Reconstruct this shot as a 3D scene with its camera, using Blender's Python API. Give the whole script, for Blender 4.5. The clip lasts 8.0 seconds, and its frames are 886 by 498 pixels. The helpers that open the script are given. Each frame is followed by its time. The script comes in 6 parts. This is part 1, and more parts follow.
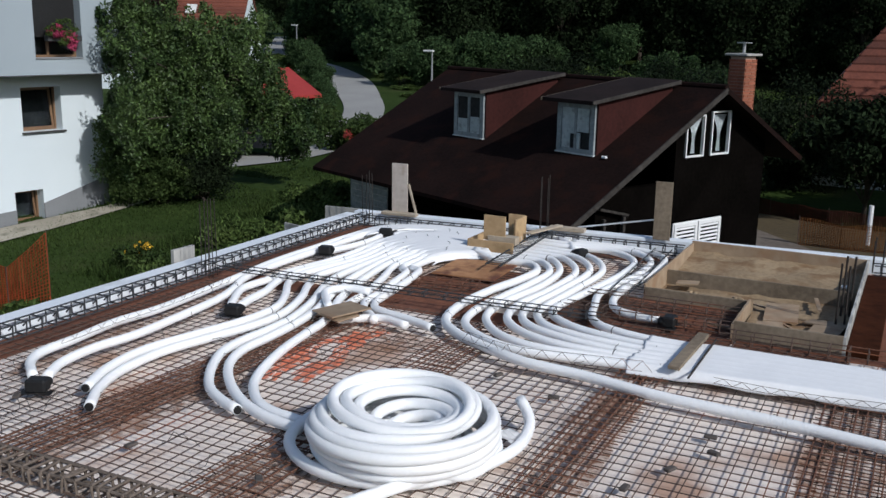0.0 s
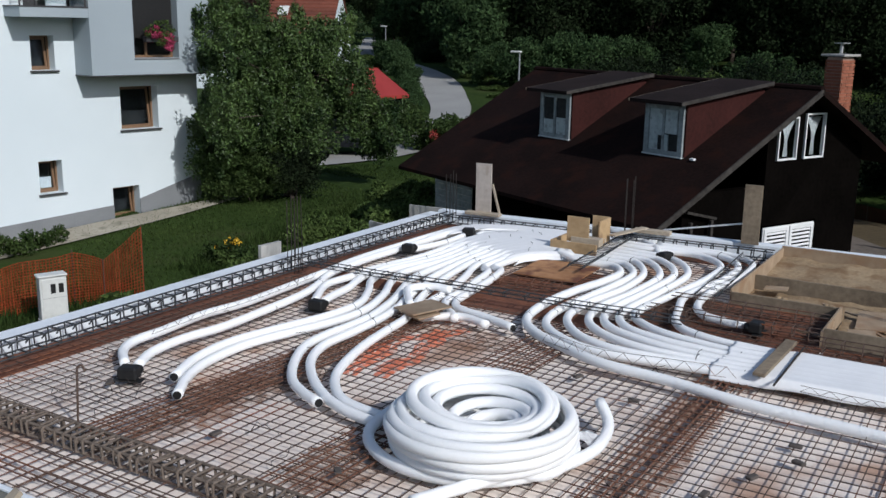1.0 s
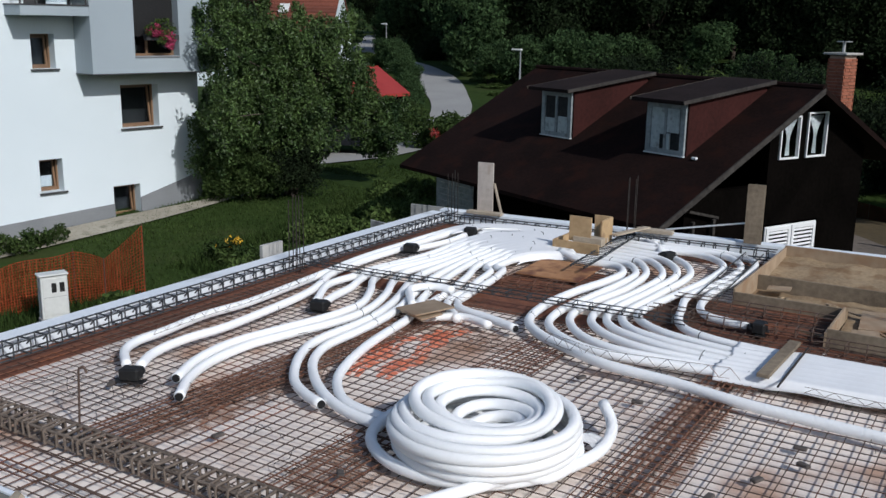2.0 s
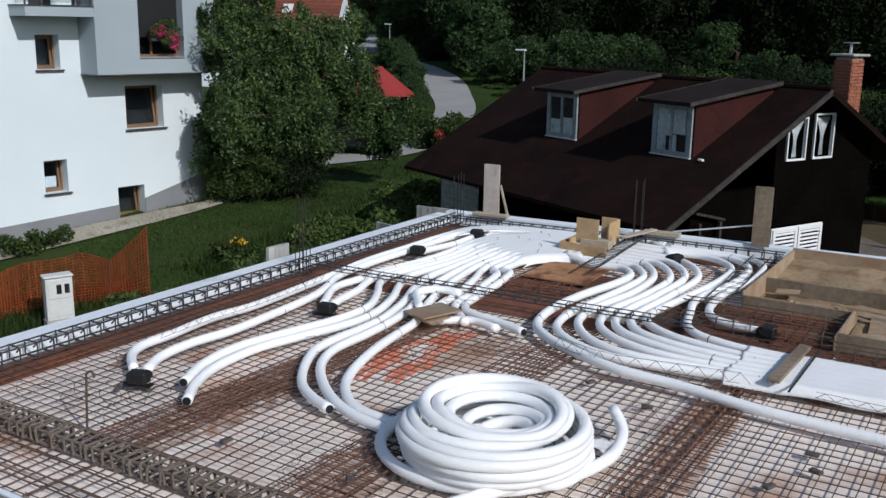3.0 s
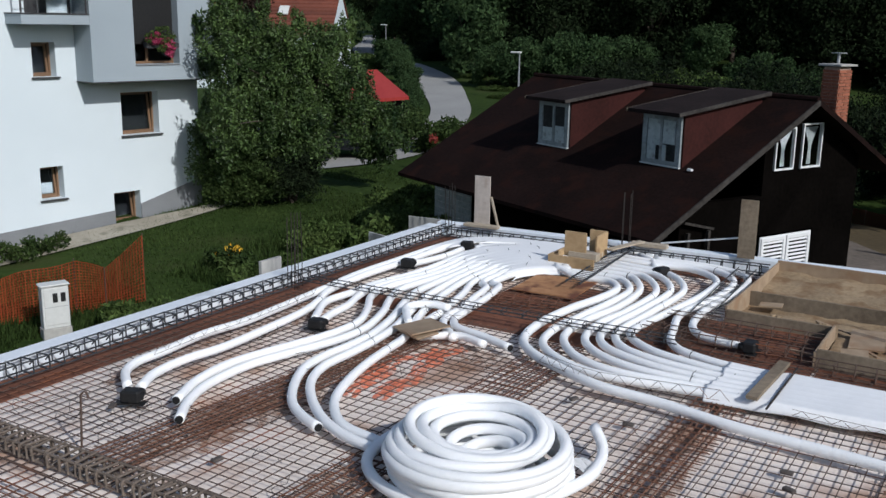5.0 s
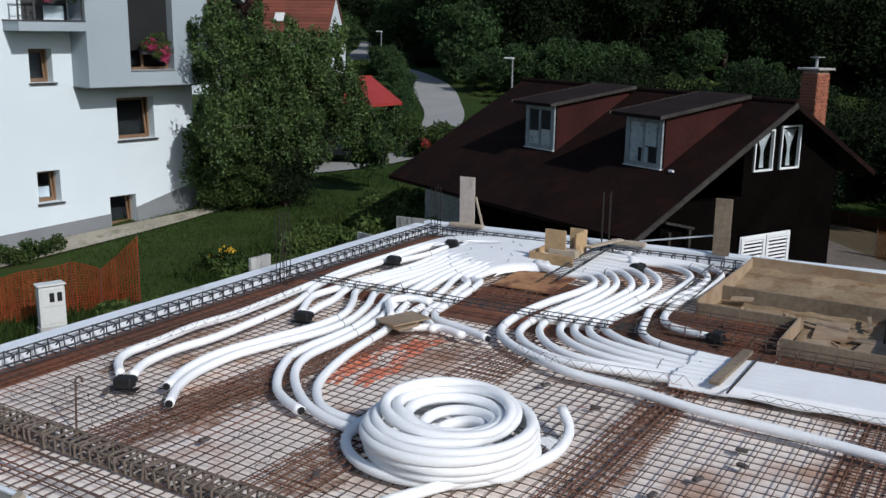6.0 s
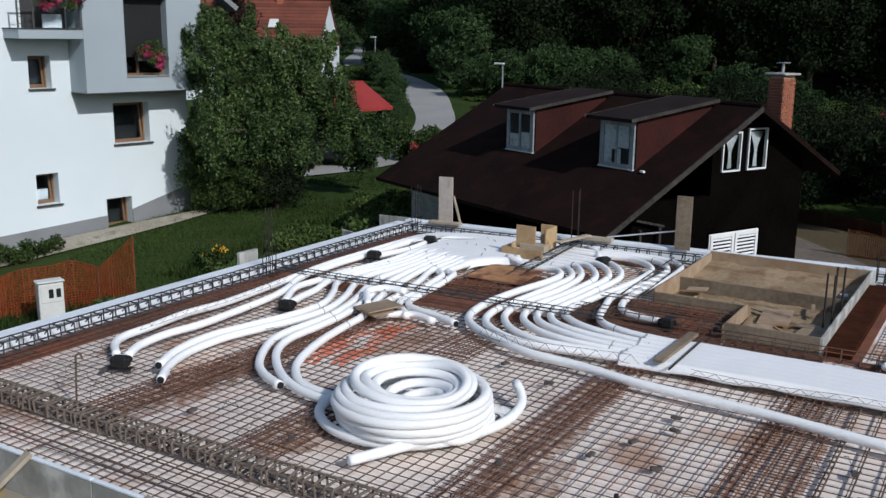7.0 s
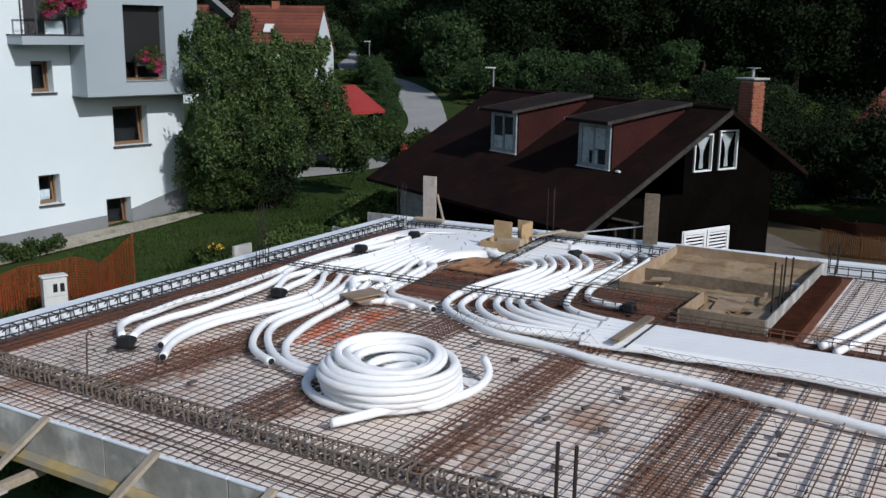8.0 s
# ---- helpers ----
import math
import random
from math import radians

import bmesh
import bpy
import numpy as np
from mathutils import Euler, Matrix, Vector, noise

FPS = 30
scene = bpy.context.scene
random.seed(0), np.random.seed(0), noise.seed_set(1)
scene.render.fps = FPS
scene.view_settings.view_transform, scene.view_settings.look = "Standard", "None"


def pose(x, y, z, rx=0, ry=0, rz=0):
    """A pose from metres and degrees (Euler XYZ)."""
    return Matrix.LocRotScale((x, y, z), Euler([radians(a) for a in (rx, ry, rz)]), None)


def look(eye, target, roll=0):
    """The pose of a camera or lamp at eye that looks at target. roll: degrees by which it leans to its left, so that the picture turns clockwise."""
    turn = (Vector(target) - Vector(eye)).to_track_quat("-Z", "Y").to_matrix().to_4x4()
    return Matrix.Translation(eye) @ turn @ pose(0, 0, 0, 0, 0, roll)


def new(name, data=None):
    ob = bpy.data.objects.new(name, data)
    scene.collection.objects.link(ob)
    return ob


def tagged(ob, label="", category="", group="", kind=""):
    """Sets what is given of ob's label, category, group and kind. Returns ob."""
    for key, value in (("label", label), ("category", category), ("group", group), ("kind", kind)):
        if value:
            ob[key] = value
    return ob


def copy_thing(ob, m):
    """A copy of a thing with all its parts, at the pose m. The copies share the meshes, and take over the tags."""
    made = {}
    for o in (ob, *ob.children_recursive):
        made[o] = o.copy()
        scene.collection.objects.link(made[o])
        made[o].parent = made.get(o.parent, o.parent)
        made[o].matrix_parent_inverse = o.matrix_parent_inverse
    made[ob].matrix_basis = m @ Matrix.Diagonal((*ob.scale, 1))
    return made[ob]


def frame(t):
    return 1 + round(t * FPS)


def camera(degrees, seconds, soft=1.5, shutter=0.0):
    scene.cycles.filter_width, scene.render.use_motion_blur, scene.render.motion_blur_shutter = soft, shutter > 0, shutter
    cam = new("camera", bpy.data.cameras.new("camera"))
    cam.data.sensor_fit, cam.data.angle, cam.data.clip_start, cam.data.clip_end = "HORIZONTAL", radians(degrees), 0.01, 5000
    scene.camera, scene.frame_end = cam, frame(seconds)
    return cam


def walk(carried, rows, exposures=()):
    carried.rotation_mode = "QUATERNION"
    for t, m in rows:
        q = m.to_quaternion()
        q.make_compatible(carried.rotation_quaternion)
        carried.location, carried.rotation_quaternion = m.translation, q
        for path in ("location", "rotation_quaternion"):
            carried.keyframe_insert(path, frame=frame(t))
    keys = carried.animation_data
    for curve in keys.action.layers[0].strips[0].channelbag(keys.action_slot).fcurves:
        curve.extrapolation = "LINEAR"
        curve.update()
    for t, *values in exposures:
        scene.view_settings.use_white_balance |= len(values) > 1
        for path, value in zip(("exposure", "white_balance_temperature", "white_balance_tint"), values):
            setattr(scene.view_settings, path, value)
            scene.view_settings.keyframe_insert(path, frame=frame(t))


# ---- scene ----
cam = camera(49.4, 8.0)
PATH = [
    (0, (0.953, -0.469, 3.425), (0.087, 1.277, 2.976), 1.0),
    (0.1, (0.953, -0.469, 3.425), (0.087, 1.277, 2.976), 1.0),
    (0.2, (0.958, -0.47, 3.425), (0.082, 1.271, 2.976), 1.0),
    (0.3, (0.966, -0.472, 3.426), (0.073, 1.26, 2.976), 1.0),
    (0.4, (0.976, -0.475, 3.426), (0.063, 1.247, 2.977), 1.0),
    (0.5, (0.987, -0.478, 3.427), (0.052, 1.232, 2.977), 1.0),
    (0.6, (0.988, -0.479, 3.425), (0.04, 1.224, 2.975), 0.98),
    (0.7, (0.99, -0.48, 3.422), (0.02, 1.21, 2.972), 0.96),
    (0.8, (0.992, -0.481, 3.418), (-0.004, 1.193, 2.968), 0.93),
    (0.9, (0.994, -0.482, 3.415), (-0.021, 1.182, 2.965), 0.91),
    (1, (0.994, -0.482, 3.414), (-0.025, 1.179, 2.964), 0.9),
    (1.5, (0.986, -0.47, 3.411), (-0.033, 1.191, 2.959), 0.9),
    (1.7, (0.981, -0.467, 3.418), (-0.038, 1.194, 2.965), 0.9),
    (2.8, (0.865, -0.433, 3.464), (-0.157, 1.224, 3.005), 0.9),
    (3, (0.873, -0.442, 3.458), (-0.151, 1.215, 3.003), 0.9),
    (3.5, (0.886, -0.472, 3.568), (-0.137, 1.186, 3.114), 0.9),
    (4, (0.909, -0.493, 3.687), (-0.112, 1.166, 3.234), 0.9),
    (4.2, (0.939, -0.502, 3.737), (-0.082, 1.157, 3.281), 0.9),
    (5.3, (1.121, -0.574, 3.721), (0.103, 1.086, 3.262), 0.9),
    (5.5, (1.194, -0.637, 3.701), (0.176, 1.024, 3.249), 0.9),
    (6, (1.503, -0.861, 3.714), (0.487, 0.803, 3.268), 0.8),
    (6.5, (1.881, -1.134, 3.737), (0.865, 0.531, 3.297), 0.7),
    (7, (2.303, -1.526, 3.773), (1.291, 0.143, 3.337), 0.7),
    (7.5, (2.694, -1.949, 3.8), (1.685, -0.277, 3.37), 0.7),
    (8, (3.093, -2.352, 3.85), (2.087, -0.677, 3.421), 0.7),
]
walk(cam, [(t, look(eye, target, roll)) for t, eye, target, roll in PATH], [(0, -0.2, 6250, 10), (8, -0.2, 6250, 10)])

# ---- world and sun ----
SUN_AZ, SUN_EL = radians(-21), radians(34)      # azimuth from +x, anticlockwise
sun_dir = Vector((math.cos(SUN_EL) * math.cos(SUN_AZ), math.cos(SUN_EL) * math.sin(SUN_AZ), math.sin(SUN_EL)))
world = bpy.data.worlds.new("world")
scene.world = world
world.use_nodes = True
wn, wl = world.node_tree.nodes, world.node_tree.links
sky = wn.new("ShaderNodeTexSky")
sky.sky_type, sky.sun_disc = "NISHITA", False
sky.sun_elevation, sky.sun_rotation = SUN_EL, radians(90) - SUN_AZ
wn["Background"].inputs["Strength"].default_value = 0.1
wl.new(sky.outputs[0], wn["Background"].inputs["Color"])
sun = new("sun", bpy.data.lights.new("sun", "SUN"))
sun.data.energy, sun.data.angle, sun.data.color = 3.5, radians(0.5), (1.0, 0.975, 0.94)
sun.matrix_world = look(sun_dir * 80, (0, 0, 0))


# ---- materials ----
def mat(name, c1, c2, rough=0.8, scale=8.0, metal=0.0, bump=0.0, coarse=0.6, spread=0.0, island=False, stain=None, stain_at=0.6, spec=0.5):
    """Two scales of noise between two colours, an optional stain colour, fine relief, and a lightness that varies from piece to piece."""
    m = bpy.data.materials.new(name)
    m.use_nodes = True
    n, l = m.node_tree.nodes, m.node_tree.links
    b = n["Principled BSDF"]
    b.inputs["Roughness"].default_value, b.inputs["Metallic"].default_value = rough, metal
    b.inputs["Specular IOR Level"].default_value = spec
    co = n.new("ShaderNodeTexCoord")
    fine, big = n.new("ShaderNodeTexNoise"), n.new("ShaderNodeTexNoise")
    fine.inputs["Scale"].default_value, fine.inputs["Detail"].default_value = scale, 6
    big.inputs["Scale"].default_value, big.inputs["Detail"].default_value = coarse, 3
    for t in (fine, big):
        l.new(co.outputs["Object"], t.inputs["Vector"])
    add = n.new("ShaderNodeMath")
    add.operation = "ADD"
    l.new(fine.outputs["Fac"], add.inputs[0])
    l.new(big.outputs["Fac"], add.inputs[1])
    ramp = n.new("ShaderNodeMapRange")
    ramp.inputs["From Min"].default_value, ramp.inputs["From Max"].default_value = 0.7, 1.3
    l.new(add.outputs[0], ramp.inputs["Value"])
    mix = n.new("ShaderNodeMix")
    mix.data_type = "RGBA"
    mix.inputs["A"].default_value, mix.inputs["B"].default_value = (*c1, 1), (*c2, 1)
    l.new(ramp.outputs["Result"], mix.inputs["Factor"])
    out = mix.outputs["Result"]
    if stain:
        st = n.new("ShaderNodeTexNoise")
        st.inputs["Scale"].default_value, st.inputs["Detail"].default_value = coarse * 2.3, 5
        l.new(co.outputs["Object"], st.inputs["Vector"])
        sr = n.new("ShaderNodeMapRange")
        sr.inputs["From Min"].default_value, sr.inputs["From Max"].default_value = stain_at - 0.07, stain_at + 0.07
        l.new(st.outputs["Fac"], sr.inputs["Value"])
        m2 = n.new("ShaderNodeMix")
        m2.data_type = "RGBA"
        m2.inputs["B"].default_value = (*stain, 1)
        l.new(sr.outputs["Result"], m2.inputs["Factor"])
        l.new(out, m2.inputs["A"])
        out = m2.outputs["Result"]
    if spread:
        src = n.new("ShaderNodeNewGeometry").outputs["Random Per Island"] if island else n.new("ShaderNodeObjectInfo").outputs["Random"]
        mr = n.new("ShaderNodeMapRange")
        mr.inputs["To Min"].default_value, mr.inputs["To Max"].default_value = 1 - spread, 1 + spread
        l.new(src, mr.inputs["Value"])
        hs = n.new("ShaderNodeHueSaturation")
        l.new(mr.outputs["Result"], hs.inputs["Value"])
        l.new(out, hs.inputs["Color"])
        out = hs.outputs["Color"]
    l.new(out, b.inputs["Base Color"])
    if bump:
        bp = n.new("ShaderNodeBump")
        bp.inputs["Strength"].default_value, bp.inputs["Distance"].default_value = 0.6, bump
        l.new(fine.outputs["Fac"], bp.inputs["Height"])
        l.new(bp.outputs[0], b.inputs["Normal"])
    return m


def glass(name):
    m = bpy.data.materials.new(name)
    m.use_nodes = True
    b = m.node_tree.nodes["Principled BSDF"]
    b.inputs["Base Color"].default_value = (0.84, 0.88, 0.9, 1)
    b.inputs["Roughness"].default_value, b.inputs["Transmission Weight"].default_value, b.inputs["IOR"].default_value = 0.03, 1.0, 1.25
    return m


M_DUCT = mat("white_foam", (0.9, 0.92, 0.925), (0.945, 0.955, 0.96), 0.5, 30, bump=0.003, coarse=1.5, spread=0.04)
duct_bsdf = M_DUCT.node_tree.nodes["Principled BSDF"]
duct_bsdf.inputs["Subsurface Weight"].default_value = 0.5          # foam lets light soak through
duct_bsdf.inputs["Subsurface Radius"].default_value = (1, 1, 1)
duct_bsdf.inputs["Subsurface Scale"].default_value = 0.05
M_SHEET = mat("white_membrane", (0.86, 0.87, 0.88), (0.92, 0.93, 0.94), 0.6, 20, bump=0.002, coarse=1.0)
M_BLACK = mat("black_plastic", (0.01, 0.01, 0.011), (0.022, 0.022, 0.022), 0.55, 20, bump=0.002, spec=0.25)
M_STEEL = mat("rebar_steel", (0.062, 0.042, 0.034), (0.118, 0.074, 0.054), 0.8, 12, metal=0.0, coarse=0.5, spread=0.35, island=True, stain=(0.2, 0.07, 0.03), stain_at=0.62)
M_RUST = mat("rusted_steel", (0.1, 0.046, 0.029), (0.19, 0.086, 0.051), 0.85, 18, metal=0.0, coarse=0.8, spread=0.3, island=True)
M_GREYSTEEL = mat("cement_splashed_steel", (0.085, 0.065, 0.051), (0.2, 0.16, 0.13), 0.85, 16, metal=0.1, coarse=1.5, spread=0.25, island=True)
M_DARKSTEEL = mat("dark_cage_steel", (0.018, 0.024, 0.03), (0.045, 0.048, 0.052), 0.75, 16, metal=0.0, coarse=1.0, spread=0.3, island=True)
M_DECK = mat("deck_boards", (0.79, 0.68, 0.605), (0.92, 0.84, 0.77), 0.85, 9, bump=0.004, coarse=0.45, stain=(0.52, 0.34, 0.25), stain_at=0.59)
M_DECK_RUST = mat("rust_stained_deck", (0.1, 0.036, 0.02), (0.215, 0.08, 0.042), 0.9, 10, bump=0.004, coarse=0.7)
M_EPS = mat("edge_insulation", (0.68, 0.74, 0.8), (0.82, 0.86, 0.9), 0.7, 25, bump=0.003, coarse=0.7, stain=(0.5, 0.53, 0.56), stain_at=0.66)
M_PLY = mat("formwork_plywood", (0.25, 0.178, 0.115), (0.38, 0.285, 0.192), 0.75, 7, bump=0.003, coarse=1.2, spread=0.15, stain=(0.27, 0.17, 0.1), stain_at=0.6)
M_PALEBOARD = mat("pale_dusty_board", (0.4, 0.35, 0.31), (0.54, 0.48, 0.43), 0.8, 10, bump=0.003, coarse=1.3, stain=(0.34, 0.27, 0.22), stain_at=0.63)
M_WOOD = mat("weathered_timber", (0.33, 0.27, 0.2), (0.48, 0.41, 0.32), 0.8, 14, bump=0.004, coarse=1.5, spread=0.15)
M_GREYBOARD = mat("grey_formwork_panel", (0.24, 0.24, 0.225), (0.4, 0.39, 0.36), 0.6, 7, bump=0.003, coarse=0.9, stain=(0.62, 0.61, 0.57), stain_at=0.57)
M_YELLOW = mat("yellow_formwork_beam", (0.33, 0.25, 0.1), (0.46, 0.36, 0.17), 0.75, 9, coarse=1.3, stain=(0.29, 0.26, 0.2), stain_at=0.47)
M_SAND = mat("sawdust_and_sand", (0.22, 0.155, 0.09), (0.36, 0.265, 0.16), 0.9, 18, bump=0.02, coarse=1.3, stain=(0.2, 0.12, 0.06), stain_at=0.58)
M_CONC = mat("concrete", (0.34, 0.33, 0.31), (0.47, 0.46, 0.43), 0.85, 9, bump=0.006, coarse=0.7)
M_GRASS = mat("grass_ground", (0.02, 0.039, 0.0095), (0.043, 0.067, 0.0175), 0.95, 5, bump=0.05, coarse=0.12, stain=(0.05, 0.06, 0.022), stain_at=0.62, spec=0.05)
M_GRASSBLADE = mat("grass_blades", (0.023, 0.046, 0.0105), (0.06, 0.092, 0.025), 0.8, 0.6, coarse=0.12, spread=0.5, island=True, spec=0.1)
M_ROAD = mat("road_asphalt", (0.27, 0.27, 0.26), (0.36, 0.355, 0.34), 0.9, 12, bump=0.004, coarse=0.3)
M_RENDER = mat("white_render", (0.61, 0.68, 0.715), (0.68, 0.75, 0.785), 0.85, 40, bump=0.003, coarse=0.4)
M_GREYREND = mat("grey_render", (0.3, 0.35, 0.385), (0.355, 0.41, 0.445), 0.85, 40, bump=0.003, coarse=0.4)
M_PLINTH = mat("plinth_render", (0.17, 0.18, 0.19), (0.23, 0.24, 0.25), 0.9, 30, bump=0.005, coarse=0.8)
M_BROWNWIN = mat("brown_window_wood", (0.14, 0.08, 0.042), (0.22, 0.13, 0.072), 0.5, 15, coarse=2)
M_DARKTRIM = mat("dark_metal_trim", (0.03, 0.03, 0.035), (0.06, 0.06, 0.06), 0.5, 15)
M_ROOF = mat("dark_brown_roofing", (0.0075, 0.0047, 0.0042), (0.0185, 0.0096, 0.0082), 0.9, 14, bump=0.012, coarse=0.8, stain=(0.02, 0.0088, 0.0068), stain_at=0.58, spec=0.05)
M_ROOFRED = mat("red_brown_cladding", (0.027, 0.009, 0.0075), (0.048, 0.0145, 0.0125), 0.85, 12, bump=0.006, coarse=1.0, spec=0.12)
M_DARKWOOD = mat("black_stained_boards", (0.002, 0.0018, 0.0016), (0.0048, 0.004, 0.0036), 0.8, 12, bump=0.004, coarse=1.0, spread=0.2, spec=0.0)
M_FASCIA = mat("grey_fascia", (0.028, 0.025, 0.023), (0.066, 0.06, 0.055), 0.85, 12, coarse=1.5, spec=0.1)
M_WHITEWOOD = mat("white_painted_wood", (0.72, 0.73, 0.74), (0.8, 0.81, 0.82), 0.5, 18, coarse=1.5)
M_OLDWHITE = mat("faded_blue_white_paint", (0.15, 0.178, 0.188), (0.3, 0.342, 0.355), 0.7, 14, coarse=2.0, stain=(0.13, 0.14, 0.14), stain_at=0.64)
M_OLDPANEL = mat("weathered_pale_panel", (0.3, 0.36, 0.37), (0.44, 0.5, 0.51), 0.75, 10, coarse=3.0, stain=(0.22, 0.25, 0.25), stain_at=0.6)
M_CURTAIN = mat("white_curtain", (0.42, 0.45, 0.46), (0.58, 0.6, 0.61), 0.9, 20, coarse=3)
M_OLDWOOD = mat("grey_old_plank", (0.125, 0.096, 0.066), (0.245, 0.195, 0.138), 0.85, 16, bump=0.004, coarse=1.5, spread=0.1)
M_PAVE = mat("beige_paving", (0.3, 0.27, 0.21), (0.42, 0.38, 0.31), 0.9, 10, bump=0.006, coarse=0.7, stain=(0.2, 0.19, 0.14), stain_at=0.62)
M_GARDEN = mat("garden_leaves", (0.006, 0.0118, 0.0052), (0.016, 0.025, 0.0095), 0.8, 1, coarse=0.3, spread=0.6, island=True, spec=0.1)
M_COPPER = mat("copper_leaves", (0.012, 0.008, 0.006), (0.03, 0.017, 0.012), 0.7, 2, coarse=0.4, spread=0.5, island=True, spec=0.15)
# orange darkened in the colour itself, for a net partly in shade
M_DIMNET = mat("half_shade_orange_net", (0.17, 0.062, 0.014), (0.24, 0.09, 0.02), 0.8, 6, coarse=1.0)
# orange net again, with the shade it lies in put into the colour
M_SHADENET = mat("shaded_orange_net", (0.07, 0.017, 0.008), (0.11, 0.028, 0.012), 0.8, 6, coarse=1.0)
M_RUSTPLY = mat("rust_washed_plywood", (0.3, 0.14, 0.06), (0.46, 0.24, 0.11), 0.85, 8, bump=0.003, coarse=1.1, stain=(0.14, 0.05, 0.025), stain_at=0.55)
M_NEWPLY = mat("fresh_orange_plywood", (0.34, 0.22, 0.11), (0.5, 0.35, 0.19), 0.75, 9, bump=0.003, coarse=1.4, spread=0.12, stain=(0.27, 0.17, 0.09), stain_at=0.6)
M_BAR = mat("dark_brown_bar", (0.012, 0.009, 0.008), (0.03, 0.022, 0.017), 0.8, 14, coarse=1.0, spread=0.2)
M_YARD = mat("trodden_yard", (0.11, 0.09, 0.072), (0.19, 0.155, 0.125), 0.95, 7, bump=0.01, coarse=0.5)
M_DARKMATT = mat("matt_near_black", (0.01, 0.012, 0.014), (0.025, 0.028, 0.03), 0.55, 12, coarse=3.0, spec=0.1)
M_RUSTSTAIN = mat("rust_wash", (0.3, 0.16, 0.1), (0.42, 0.24, 0.15), 0.9, 12, coarse=1.5)
M_DARKRUST = mat("dark_rust_board", (0.02, 0.0068, 0.0034), (0.056, 0.0185, 0.0085), 0.95, 9, bump=0.006, coarse=1.2, spec=0.05)
M_SPACER = mat("dark_spacer_block", (0.05, 0.043, 0.038), (0.12, 0.1, 0.09), 0.9, 14, bump=0.004, coarse=1.0)
M_BRICK = mat("chimney_brick", (0.23, 0.07, 0.04), (0.34, 0.125, 0.07), 0.9, 20, bump=0.004, spread=0.18)
M_MORTAR = mat("mortar", (0.32, 0.22, 0.17), (0.4, 0.3, 0.24), 0.95, 20)
M_REDTILE = mat("red_roof_tile", (0.1, 0.029, 0.017), (0.175, 0.052, 0.03), 0.85, 10, bump=0.006, coarse=0.8, spread=0.3)
M_REDSHEET = mat("red_metal_roof", (0.26, 0.022, 0.018), (0.34, 0.04, 0.032), 0.5, 8, coarse=0.6)
M_BARK = mat("bark", (0.035, 0.027, 0.02), (0.075, 0.058, 0.043), 0.95, 14, bump=0.02, coarse=1.5)
M_LEAF = mat("pear_leaves", (0.016, 0.038, 0.011), (0.092, 0.146, 0.042), 0.5, 2.2, coarse=0.6, spread=0.55, island=True, spec=0.3)
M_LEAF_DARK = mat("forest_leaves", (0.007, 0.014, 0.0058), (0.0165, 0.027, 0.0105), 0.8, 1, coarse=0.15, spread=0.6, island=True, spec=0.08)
M_LEAF_MID = mat("scrub_leaves", (0.025, 0.05, 0.019), (0.064, 0.108, 0.042), 0.75, 1, coarse=0.2, spread=0.55, island=True, spec=0.1)
M_LEAF_LIGHT = mat("hedge_leaves", (0.026, 0.05, 0.014), (0.062, 0.094, 0.026), 0.65, 3, coarse=0.5, spread=0.5, island=True, spec=0.15)


def translucent(m, share):
    """Leaves let part of the light through."""
    n, l = m.node_tree.nodes, m.node_tree.links
    b = n["Principled BSDF"]
    t, mx = n.new("ShaderNodeBsdfTranslucent"), n.new("ShaderNodeMixShader")
    l.new(b.inputs["Base Color"].links[0].from_socket, t.inputs["Color"])
    mx.inputs["Fac"].default_value = share
    l.new(b.outputs[0], mx.inputs[1])
    l.new(t.outputs[0], mx.inputs[2])
    l.new(mx.outputs[0], n["Material Output"].inputs["Surface"])


for leaf_mat, share in ((M_LEAF, 0.16), (M_LEAF_MID, 0.3), (M_LEAF_LIGHT, 0.3), (M_GRASSBLADE, 0.3)):
    translucent(leaf_mat, share)
M_ORANGE = mat("orange_plastic_net", (0.32, 0.052, 0.012), (0.46, 0.088, 0.022), 0.7, 6, coarse=1.0)
M_CAR = mat("dark_car_paint", (0.012, 0.014, 0.017), (0.02, 0.022, 0.026), 0.18, 5)
M_TYRE = mat("tyre_rubber", (0.012, 0.012, 0.012), (0.025, 0.025, 0.025), 0.85, 20)
M_METALGREY = mat("galvanised_grey", (0.35, 0.36, 0.37), (0.45, 0.46, 0.47), 0.5, 10, metal=0.5)
M_CABINET = mat("pale_grey_polyester", (0.58, 0.59, 0.57), (0.68, 0.69, 0.67), 0.55, 12, coarse=1.2)
M_WEED = mat("weed_leaves", (0.04, 0.07, 0.018), (0.1, 0.145, 0.042), 0.7, 3, coarse=0.4, spread=0.5, island=True, spec=0.12)
translucent(M_WEED, 0.25)
M_FELT = mat("grey_roofing_felt", (0.012, 0.0082, 0.0075), (0.026, 0.0175, 0.016), 0.9, 14, bump=0.01, coarse=1.2, spec=0.08)
M_PINK = mat("pink_petals", (0.22, 0.012, 0.05), (0.36, 0.035, 0.1), 0.6, 4, spread=0.3, island=True)
M_YELLOWFLOWER = mat("yellow_petals", (0.75, 0.42, 0.02), (0.85, 0.55, 0.05), 0.6, 4, spread=0.2, island=True)
M_PAINT = mat("orange_spray_paint", (0.85, 0.2, 0.1), (0.92, 0.33, 0.19), 0.8, 12, coarse=1.5)
M_EARTH = mat("bare_earth", (0.052, 0.037, 0.016), (0.098, 0.07, 0.03), 0.95, 6, bump=0.03, coarse=0.4)
